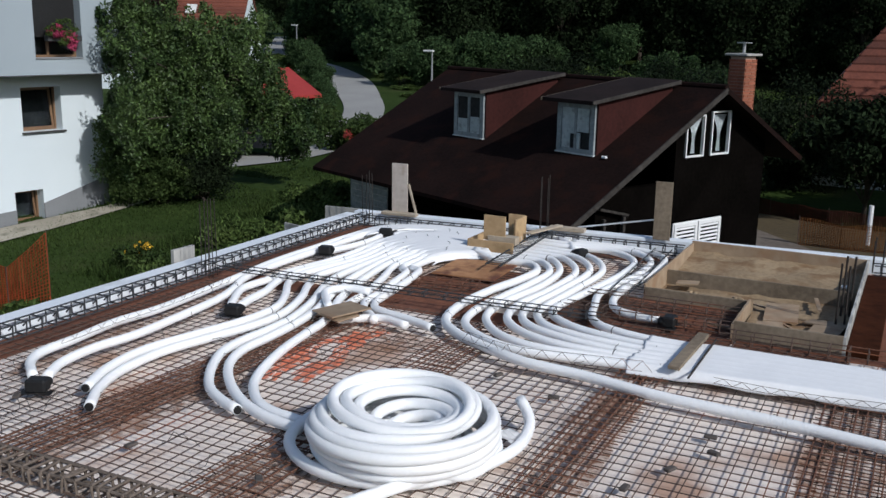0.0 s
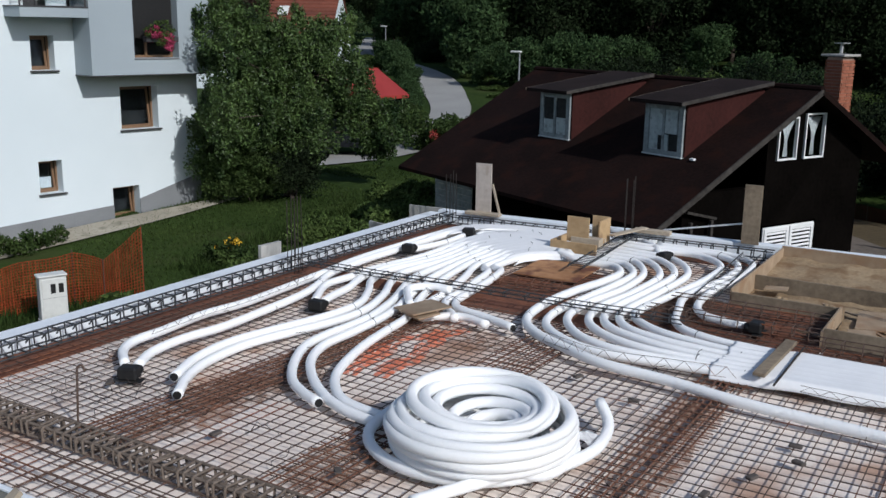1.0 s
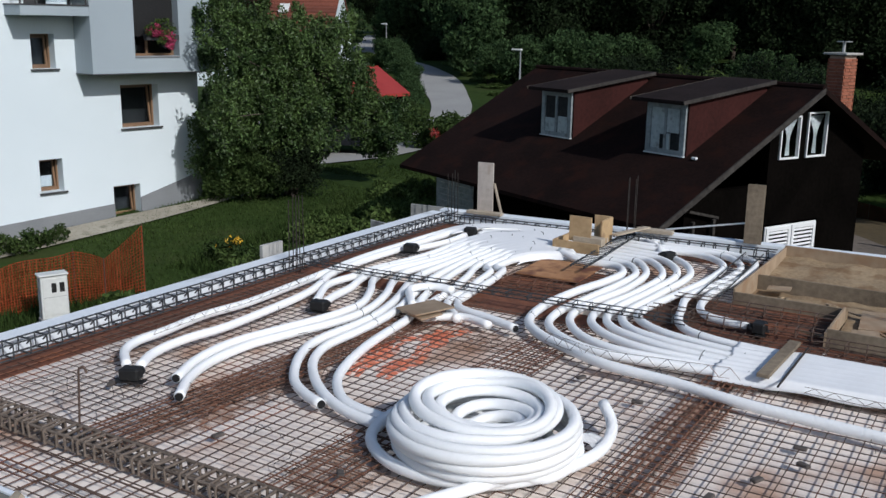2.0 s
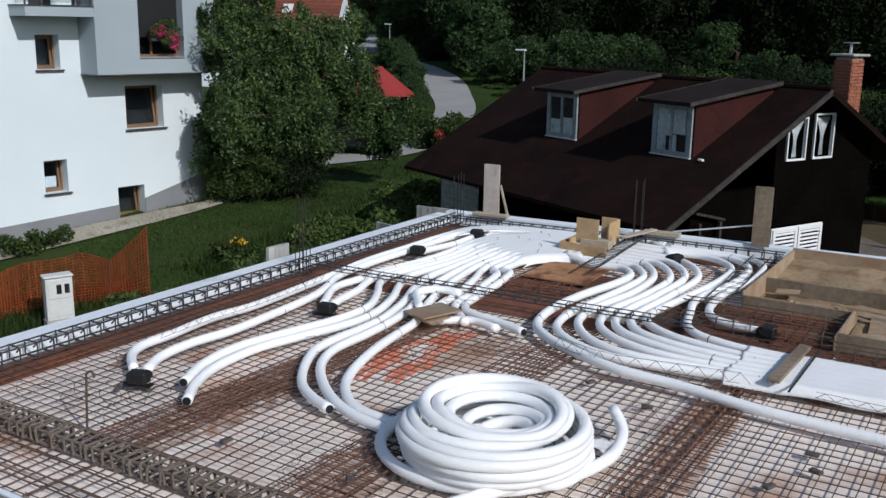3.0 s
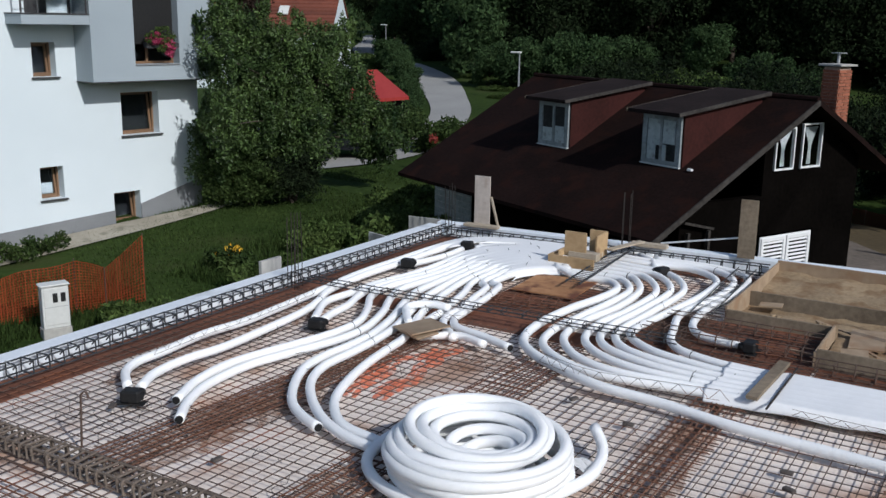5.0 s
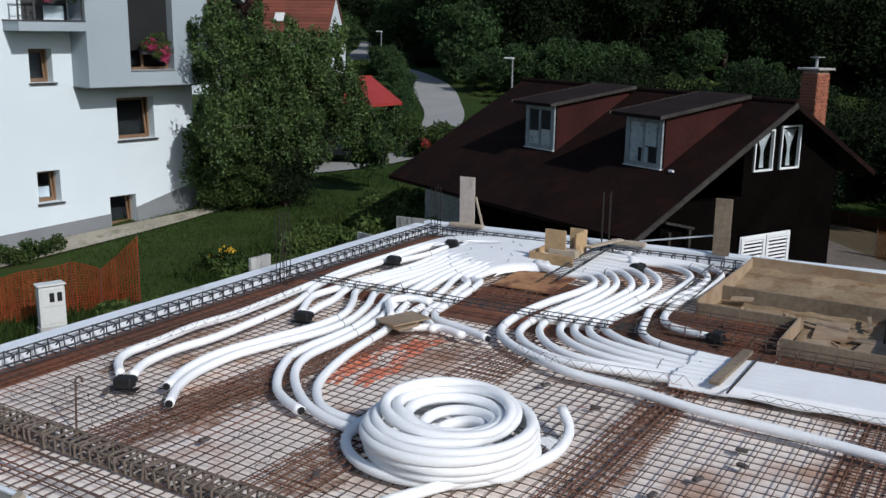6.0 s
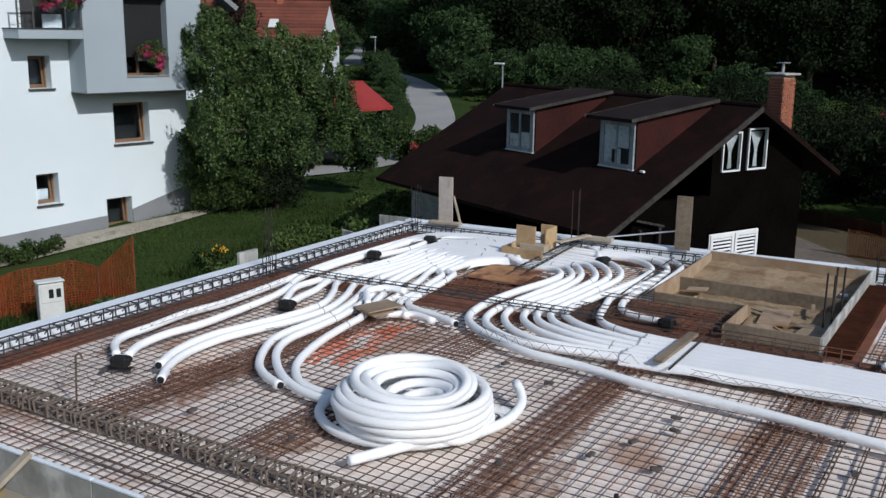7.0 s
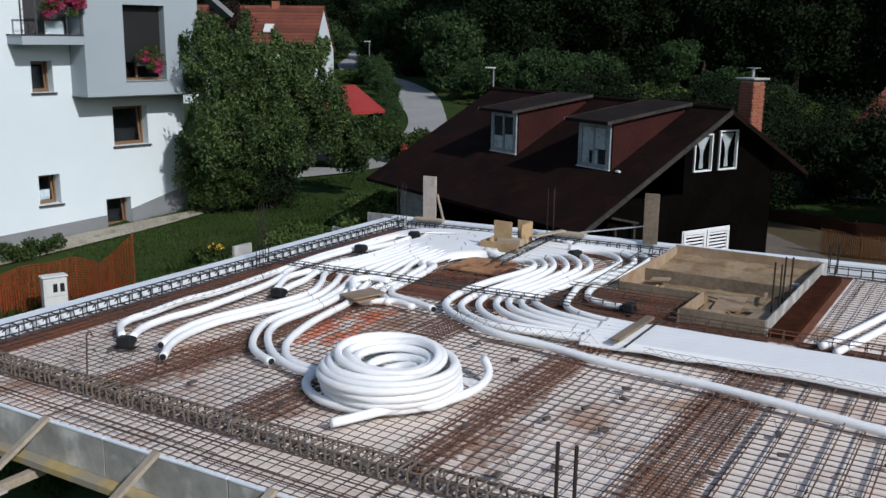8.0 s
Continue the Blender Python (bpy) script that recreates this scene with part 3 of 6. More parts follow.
def duct(points, ends=(), ties=0, label="white foam-insulated duct lying on the reinforcement", r=R, step=0.07):
    p = smooth_path([(q[0], q[1], q[2] if len(q) > 2 else r + 0.019) for q in points], step)
    p[:, 2] += 0.006 * np.sin(np.arange(len(p)) * 0.13 + p[0, 0] * 3)
    v, f = tube(p, r, 14)
    ob = tagged(new("insulated_duct", raw("insulated_duct", v, f, M_DUCT, True)), label, "duct", "insulated ducts")
    for e in ends:
        i, s = (0, 1) if e == "start" else (len(p) - 1, -1)
        d = p[i] - p[i + s]
        d /= np.linalg.norm(d)
        v, f = tube([p[i] - d * 0.12, p[i] + d * 0.012], r * 0.78, 14, False)
        v2, f2 = tube([p[i] + d * 0.012, p[i] + d * 0.004, p[i] - d * 0.1], r * 0.6, 14, True, [r * 0.78, r * 0.66, r * 0.6])
        vv, ff = joined([(v, f), (v2, f2)])
        part("inner_tube", raw("inner_tube", vv, ff, M_BLACK), M_BLACK, ob, "black open tube end")
    for k in range(ties):
        i = int((k + 0.6) * len(p) / (ties + 0.4))
        if i < len(p) - 2:
            v, f = tube([p[i], p[i] + (p[i + 1] - p[i]) * 0.12], r + 0.001, 14)
            v2, f2 = tube([p[i] + np.array((0, 0, r)), p[i] + np.array((0.02, 0.015, r + 0.02))], 0.003, 5)
            vv, ff = joined([(v, f), (v2, f2)])
            part("wire_tie", raw("wire_tie", vv, ff, M_DARKSTEEL), M_DARKSTEEL, ob)
    return ob


def lane(i):
    """The quarter turn that duct i makes between the far gap and the cross cage."""
    y = 12.47 + 0.119 * i
    x = -5.24 - 0.136 * i - 0.14 * min(1.0, max(0.0, i - 11.5))
    return [(-4.9, y), (x + 0.62 + 0.055 * i, y - 0.02), (x + 0.27, y - 0.2 - 0.027 * i), (x + 0.04, y - 0.55 - 0.065 * i), (x + 0.02, 11.25)]


tails = {
    11: [(-7.24, 10.5), (-7.16, 9.7), (-7.09, 8.77), (-7.03, 7.94), (-7.07, 7.3), (-6.99, 6.61), (-6.97, 6.2), (-6.83, 5.92), (-6.5, 5.66)],
    10: [(-7.12, 10.4), (-7.04, 9.61), (-6.85, 9.15), (-6.7, 8.63), (-6.6, 7.83), (-6.54, 7.09), (-6.6, 6.54), (-6.55, 6.06), (-6.36, 5.7)],
    9: [(-6.72, 10.3), (-6.72, 9.68), (-6.73, 9.18), (-6.48, 8.68), (-6.36, 8.48)],
    8: [(-6.62, 10.25), (-6.56, 9.71), (-6.39, 9.21), (-6.33, 8.8), (-6.26, 8.52)],
    7: [(-6.5, 10.3), (-6.4, 9.75), (-6.11, 9.27), (-5.86, 8.76), (-5.82, 8.33), (-5.87, 7.95), (-5.98, 7.5), (-6.12, 6.78), (-6.03, 6.16), (-5.8, 5.66)],
    6: [(-6.28, 10.35), (-6.12, 9.8), (-5.85, 9.25), (-5.66, 8.7), (-5.61, 8.3), (-5.66, 7.9), (-5.79, 7.42), (-5.92, 6.82), (-5.87, 6.19), (-5.69, 5.72), (-5.42, 5.34)],
    5: [(-6.02, 10.3), (-5.87, 9.76), (-5.64, 9.2), (-5.5, 8.75), (-5.41, 8.35), (-5.39, 7.9), (-5.41, 7.5), (-5.36, 7.09), (-5.13, 6.64), (-4.83, 6.26), (-4.52, 6.05), (-4.24, 5.93)],
    4: [(-5.8, 10.3), (-5.66, 9.75), (-5.48, 9.2), (-5.35, 8.8), (-5.26, 8.3), (-5.23, 7.8), (-5.22, 7.25), (-5.05, 6.82), (-4.72, 6.43), (-4.34, 6.12), (-3.97, 5.93), (-3.5, 5.82)],
    3: [(-5.62, 10.3), (-5.5, 9.8), (-5.35, 9.3), (-5.15, 8.85), (-5.01, 8.45), (-4.95, 8.05), (-4.83, 7.38), (-4.64, 6.77), (-4.42, 6.4), (-4.07, 6.1), (-3.55, 5.98)],
    2: [(-5.44, 10.6), (-5.32, 10.1), (-5.23, 9.75), (-5.2, 9.4), (-5.1, 9.0)],
    1: [(-5.3, 11.0), (-5.2, 10.5), (-5.11, 10.0), (-5.07, 9.65), (-5.02, 9.4), (-4.88, 9.18), (-4.7, 9.02), (-4.56, 8.85)],
    0: [(-5.2, 11.2), (-5.08, 10.7), (-5.03, 10.28), (-4.98, 9.83), (-4.94, 9.54), (-4.79, 9.29), (-4.55, 9.17), (-4.23, 9.08), (-3.81, 8.9)],
}
# ducts that leave the gap, swing round and run off along the deck
R_LOW = [
    [(-4.96, 12.55, 0.13), (-4.5, 12.35), (-4.0, 12.35), (-3.74, 12.0), (-3.75, 11.44), (-3.89, 10.71), (-3.95, 9.95), (-3.84, 9.3), (-3.5, 8.88), (-3.0, 8.58), (-2.46, 8.34), (-1.78, 8.26), (-1.0, 8.1), (0.1, 7.98), (1.3, 7.79), (2.3, 7.62), (4.5, 7.3), (7.5, 7.0)],
    [(-4.1, 12.6), (-3.82, 12.5), (-3.56, 12.03), (-3.56, 11.37), (-3.64, 10.58), (-3.7, 9.83), (-3.56, 9.25), (-3.12, 8.84), (-2.55, 8.66), (-1.6, 8.78), (-0.4, 8.86)],
    [(-4.0, 12.8), (-3.74, 12.7), (-3.44, 12.11), (-3.4, 11.23), (-3.52, 10.46), (-3.52, 9.85), (-3.36, 9.42), (-3.0, 9.03), (-2.45, 8.84), (-1.5, 8.92), (-0.4, 9.0)],
    [(-4.0, 13.0), (-3.6, 12.85), (-3.22, 12.15), (-3.24, 11.1), (-3.33, 10.4), (-3.27, 9.83), (-3.07, 9.46), (-2.7, 9.18), (-2.2, 9.04), (-1.4, 9.06), (-0.4, 9.14)],
    [(-4.0, 13.2), (-3.5, 13.06), (-3.08, 12.37), (-3.1, 11.3), (-3.17, 10.5), (-3.12, 9.93), (-2.9, 9.56), (-2.5, 9.34), (-2.0, 9.22), (-1.3, 9.2), (-0.4, 9.28)],
    [(-4.0, 13.4), (-3.38, 13.24), (-2.93, 12.5), (-2.95, 11.35), (-3.0, 10.5), (-2.97, 10.03), (-2.72, 9.65), (-2.3, 9.46), (-1.8, 9.38), (-1.2, 9.36), (-0.4, 9.42)],
    [(-4.0, 13.7), (-3.22, 13.75), (-2.7, 13.3), (-2.63, 12.5), (-2.76, 11.4), (-2.86, 10.5), (-2.8, 10.1), (-2.5, 9.8), (-2.1, 9.63), (-1.4, 9.52), (-0.4, 9.56)],
    [(-4.0, 13.9), (-2.95, 13.9), (-2.47, 13.4), (-2.44, 12.46), (-2.6, 11.45), (-2.47, 10.7), (-2.3, 10.13), (-1.96, 9.86), (-1.3, 9.72), (-0.4, 9.7)],
]
PAIRS = {1: 1, 3: 2, 5: 3, 7: 4, 9: 5, 11: 6, 13: 7}          # lane: duct on the other side of the gap
for i in range(1, 15):
    start = lane(i)
    if i in (11, 12):
        start, tail = start[:2], [(-6.4, 13.35 - 0.1 * (i - 11)), (-6.66, 13.1 - 0.06 * (i - 11))]
    else:
        tail = tails[i - 1 if i < 11 else i - 3]
    if i in PAIRS:
        r = R_LOW[PAIRS[i]]
        start = [(0.6, r[-1][1] + 0.05)] + r[::-1] + start
    n = i - 1 if i < 11 else i - 3
    duct(start + tail, ("end",) if i < 11 and n in (0, 5, 6, 7) else (), ties=4 if i in PAIRS else 2)
duct(R_LOW[0], ties=2, r=0.055)
duct([(-4.0, 14.22), (-5.4, 14.24), (-6.3, 14.0), (-6.74, 13.3)], ties=1)
duct([(-6.8, 12.86, 0.08), (-6.8, 12.4), (-6.84, 12.0), (-6.93, 11.58)], ties=1)
duct([(-3.9, 14.08), (-2.8, 14.04), (-2.34, 13.7), (-2.27, 12.75), (-2.38, 11.78), (-2.33, 11.02), (-2.14, 10.66), (-1.84, 10.56), (-1.62, 10.55)], ties=2)
duct([(-4.2, 14.2), (-3.9, 13.9), (-3.72, 13.5), (-3.6, 13.34)], ties=0)
for y, x in ((0, 0), (0.16, 0.2)):
    duct([(1.2 + x, 10.2 - y), (1.38 + x, 10.85 - y), (1.62 + x, 11.8 - y), (1.9 + x, 12.9 - y), (2.4 + x, 13.8)])
duct([(-4.93, 8.66), (-4.71, 8.88), (-4.49, 8.97), (-4.13, 8.86)], label="short white duct coming from under the plywood")
duct([(-5.18, 8.85, 0.13), (-5.39, 9.11, 0.155), (-5.55, 9.34, 0.16), (-5.5, 9.56, 0.16), (-5.31, 9.66, 0.16), (-5.1, 9.66, 0.15)], label="short white duct looping over the others by the plywood")


def coil():
    """A loose coil: a wide turn on the deck, stacked turns that lean towards the top, and slack turns inside."""
    g = random.Random(12)
    turns = [(0.74, 0.07, -2.58, 6.02), (0.75, 0.15, -2.58, 6.01), (0.76, 0.235, -2.57, 5.98), (0.75, 0.31, -2.555, 5.94), (0.72, 0.345, -2.56, 5.94), (0.58, 0.425, -2.59, 5.99), (0.54, 0.45, -2.59, 6.0), (0.45, 0.41, -2.57, 6.0),
             (0.36, 0.35, -2.54, 5.98), (0.27, 0.27, -2.52, 5.98), (0.18, 0.17, -2.5, 5.98), (0.3, 0.09, -2.55, 6.0), (0.42, 0.07, -2.58, 6.02), (0.54, 0.07, -2.58, 6.02), (0.64, 0.07, -2.58, 6.02)]
    a0, n = -0.4, 16
    pts = [(-2.5, 4.83, 0.075), (-2.41, 5.02, 0.075), (-2.24, 5.3, 0.09), (-2.06, 5.56, 0.11)]
    lean = [(g.uniform(0.01, 0.03), g.uniform(0, 6.3), g.uniform(0.005, 0.025), g.uniform(0, 6.3)) for t in turns]
    lean[4], lean[5], lean[6] = (0.02, 2.0, 0.03, 1.0), (0.05, -0.6, 0.02, 0), (0.04, -0.9, 0.03, 2)
    for k in range(len(turns) * n - n):
        f = k / n
        i = int(f)
        w = f - i
        r, z, cx, cy = np.array(turns[i]) * (1 - w) + np.array(turns[i + 1]) * w
        la, lp, ra, rp = np.array(lean[i]) * (1 - w) + np.array(lean[i + 1]) * w
        a = a0 + 2 * math.pi * f
        r += ra * math.sin(2 * a + rp)
        z += la * math.sin(a + lp) if 1.5 < f < 10 else 0.0
        pts.append((cx + r * math.cos(a), cy + r * math.sin(a), max(0.07, z)))
    c = duct(pts, label="loose coil of white foam-insulated duct on the deck", step=0.06)
    bm = bmesh.new()
    rows = [[bm.verts.new((-1.93 + 0.2 * u + 0.02 * w, 6.42 + 0.22 * w - 0.06 * u, 0.13 - 0.06 * u + 0.02 * math.sin(5 * w + 3 * u))) for u in (0, 0.5, 1)] for w in (0, 0.35, 0.7, 1)]
    for r0, r1 in zip(rows, rows[1:]):
        for k in range(2):
            bm.faces.new((r0[k], r0[k + 1], r1[k + 1], r1[k]))
    bmesh.ops.solidify(bm, geom=list(bm.faces), thickness=0.005)
    part("loose_flap", bm, M_SHEET, c, "loose white flap of foam")
    duct([(-2.0, 7.09, 0.2), (-1.86, 6.95, 0.11), (-1.77, 6.7, 0.075), (-1.74, 6.28, 0.075), (-1.92, 5.76, 0.07), (-2.22, 5.42, 0.065), (-2.62, 5.27, 0.065), (-3.08, 5.32, 0.07), (-3.43, 5.58, 0.08), (-3.56, 6.0, 0.08), (-3.5, 6.45, 0.08), (-3.3, 6.8, 0.08)], label="white duct lying round the foot of the coil")


coil()


def duct_outlet(x, y, rz):
    o = thing("duct_outlet", "black plastic outlet box joining two white ducts", "duct outlet", (x, y, 0.012 if y < 11 else 0.05), rz, "outlet boxes")
    o.matrix_basis = o.matrix_basis @ Matrix.Scale(0.76, 4)
    bm = boxed((-0.13, -0.1, 0), (0.13, 0.1, 0.17), 0.025)
    part("housing", bm, M_BLACK, o)
    for sx in (-0.068, 0.068):
        v, f = tube([(sx, 0.06, 0.075), (sx, 0.16, 0.075)], 0.06, 14)
        part("socket", raw("socket", v, f, M_BLACK, True), M_BLACK, o)
    part("foot_plate", boxed((-0.2, -0.12, -0.008), (0.2, 0.02, 0.004)), M_BLACK, o)


for x, y, rz in ((-6.25, 5.5, 25), (-6.22, 8.36, 10), (-6.93, 11.44, 10), (-6.8, 13.02, 20), (-3.5, 13.22, 60), (-1.49, 10.54, 90)):
    duct_outlet(x, y, rz)


def cover_sheet():
    """White membrane over the run of ducts: it clings to them where they leave the bend and lies flat further on."""
    runs = []
    for q in R_LOW[1:]:
        p = smooth_path([(u[0], u[1], 0.0) for u in q] + [(0.6, q[-1][1] + 0.05, 0.0)], 0.06)
        runs.append(p[p[:, 1] < 10.1])
    nx, ny = 170, 56
    verts, faces = [], []
    for i in range(nx + 1):
        x = -1.5 + 9.2 * (i / nx) ** 1.2
        ys = [float(np.interp(x, p[:, 0], p[:, 1])) for p in runs]
        front, back = min(8.82 + 0.005 * x, min(ys) - 0.1) + 0.012 * math.sin(x * 2.3), 9.8 if x > -0.9 else max(ys) + 0.06
        flat = min(1.0, max(0.0, (x + 1.2) / 0.4))
        for j in range(ny + 1):
            f = j / ny
            y = front + (back - front) * f
            d = min(abs(y - u) for u in ys)
            top = 0.069 + math.sqrt(max(0.0, R * R - min(d, R) ** 2)) + 0.005
            z = max(top, 0.105 + 0.012 * flat) if d < 0.09 or flat > 0.4 else top
            z = z * (1 - 0.7 * flat) + (0.133 + 0.008 * noise.noise((x * 0.9, y * 2.0, 0.3)) + 0.005 * noise.noise((x * 4, y * 4, 1))) * 0.7 * flat
            if f < 0.06:
                z -= 0.1 * ((0.06 - f) / 0.06) ** 1.4 - 0.012 * math.sin(x * 5 + 2 * math.sin(x * 1.7)) * (0.06 - f) / 0.06
            if f > 0.95:
                z -= 0.09 * (f - 0.95) / 0.05
            verts.append((x + 0.03 * math.sin(y * 9) * (i == 0), y, max(z, 0.02)))
    for i in range(nx):
        for j in range(ny):
            a = i * (ny + 1) + j
            faces.append((a, a + ny + 1, a + ny + 2, a + 1))
    ob = tagged(new("cover_sheet", raw("cover_sheet", verts, faces, M_SHEET, True)), "white membrane sheet draped over the run of ducts", "membrane sheet")
    so = ob.modifiers.new("solid", "SOLIDIFY")
    so.thickness = 0.004


cover_sheet()


def fan_sheet():
    """White membrane over the ducts where they turn away from the gap."""
    rows = []
    n = 60
    for k in range(n + 1):
        i = 0.4 + 14.2 * k / n
        p = smooth_path([(*q, 0.0) for q in lane(i)], 0.05)
        ln = np.concatenate([[0], np.cumsum(np.linalg.norm(np.diff(p, axis=0), axis=1))])
        reach = ln[-1] * (0.7 - 0.3 * max(0.0, 1 - abs(i - 11.6) / 1.2) + 0.2 * noise.noise((i * 0.5, 3.1, 0)) + 0.08 * math.sin(i * 2 * math.pi))
        rows.append([])
        for m in range(31):
            d = reach * m / 30
            q = np.array([np.interp(d, ln, p[:, c]) for c in range(2)])
            z = 0.128 + (0.0012 + 0.005 * max(0, m - 18) / 12) * math.cos(i * 2 * math.pi) + 0.008 * noise.noise((q[0] * 2, q[1] * 2, 0.7)) - (0.025 * ((m - 27) / 3) ** 2 if m > 27 else 0.0)
            edge = min(k, n - k)
            if edge < 3:
                z -= 0.035 * (3 - edge)
            rows[-1].append((q[0], q[1], max(z, 0.02)))
    verts = [p for r in rows for p in r]
    faces = [(k * 31 + m, k * 31 + 31 + m, k * 31 + 32 + m, k * 31 + m + 1) for k in range(n) for m in range(30)]
    ob = tagged(new("cover_sheet", raw("cover_sheet", verts, faces, M_SHEET, True)), "white membrane sheet stretched over the fan of ducts", "membrane sheet")
    so = ob.modifiers.new("solid", "SOLIDIFY")
    so.thickness = 0.003
    g = random.Random(6)
    for x, y in ((-6.03, 13.05), (-5.82, 13.01), (-5.65, 13.42), (-5.33, 12.3), (-5.14, 12.98), (-5.2, 13.3), (-5.45, 12.7), (-6.25, 12.75), (-5.3, 13.9), (-5.9, 13.6)):
        a = g.uniform(0, 6.3)
        v, f = tube([(x, y, 0.12), (x + 0.02 * math.cos(a), y + 0.02 * math.sin(a), 0.165), (x + 0.06 * math.cos(a), y + 0.06 * math.sin(a), 0.17)], 0.0045, 5)
        part("wire_tie", raw("wire_tie", v, f, M_DARKSTEEL), M_DARKSTEEL, ob, "twisted end of binding wire")


fan_sheet()


# ---- buildings ----
def wall_panel(s0, s1, z0, z1, holes, y0, y1):
    """A wall in its own plane, from s0 to s1, with openings (s0, s1, z0, z1) cut through its thickness y0..y1."""
    xs = sorted({s0, s1, *[h[0] for h in holes], *[h[1] for h in holes]})
    zs = sorted({z0, z1, *[h[2] for h in holes], *[h[3] for h in holes]})
    solid = lambda i, j: 0 <= i < len(xs) - 1 and 0 <= j < len(zs) - 1 and not any(h[0] <= xs[i] < h[1] and h[2] <= zs[j] < h[3] for h in holes)
    bm = bmesh.new()
    quad = lambda *q: bm.faces.new([bm.verts.new(p) for p in q])
    for i in range(len(xs) - 1):
        for j in range(len(zs) - 1):
            if not solid(i, j):
                continue
            a, b, c, d = xs[i], xs[i + 1], zs[j], zs[j + 1]
            quad((a, y0, c), (b, y0, c), (b, y0, d), (a, y0, d))
            quad((b, y1, c), (a, y1, c), (a, y1, d), (b, y1, d))
            if not solid(i - 1, j):
                quad((a, y1, c), (a, y0, c), (a, y0, d), (a, y1, d))
            if not solid(i + 1, j):
                quad((b, y0, c), (b, y1, c), (b, y1, d), (b, y0, d))
            if not solid(i, j - 1):
                quad((a, y1, c), (b, y1, c), (b, y0, c), (a, y0, c))
            if not solid(i, j + 1):
                quad((a, y0, d), (b, y0, d), (b, y1, d), (a, y1, d))
    bmesh.ops.remove_doubles(bm, verts=bm.verts, dist=1e-4)
    return bm


def window_in(parent, s0, s1, z0, z1, y, frame_mat, w=0.07, mullions=(), sill=None):
    """A framed window set at depth y in its opening."""
    win = new("window")
    win.parent = parent
    bm = bmesh.new()
    for lo, hi in (((s0, y, z0), (s0 + w, y + 0.06, z1)), ((s1 - w, y, z0), (s1, y + 0.06, z1)), ((s0 + w, y, z0), (s1 - w, y + 0.06, z0 + w)), ((s0 + w, y, z1 - w), (s1 - w, y + 0.06, z1))):
        box(bm, lo, hi)
    for m in mullions:
        box(bm, (m - w / 2, y, z0 + w), (m + w / 2, y + 0.06, z1 - w))
    part("window_frame", bm, frame_mat, win)
    tilt = Matrix.Identity(4)
    if sill:
        # the sash stands tilted open
        tilt = Matrix.Translation((0, y + 0.03, z0 + w)) @ Matrix.Rotation(radians(-7), 4, "X") @ Matrix.Translation((0, -y - 0.03, -z0 - w))
        bm = bmesh.new()
        a, b, c, d, e = s0 + w, s1 - w, z0 + w, z1 - w, 0.06
        for lo, hi in (((a, y + 0.03, c), (a + e, y + 0.08, d)), ((b - e, y + 0.03, c), (b, y + 0.08, d)), ((a + e, y + 0.03, c), (b - e, y + 0.08, c + e)), ((a + e, y + 0.03, d - e), (b - e, y + 0.08, d))):
            box(bm, lo, hi, tilt)
        part("sash", bm, frame_mat, win, "wooden sash tilted open")
    bm = boxed((s0 + w, y + 0.045, z0 + w), (s1 - w, y + 0.055, z1 - w), 0, tilt)
    part("pane", bm, M_GLASS, win).visible_shadow = False
    if sill:
        part("window_sill", boxed((s0 - 0.05, -0.08, z0 - 0.05), (s1 + 0.08, y, z0 - 0.004)), sill, win)
    return win


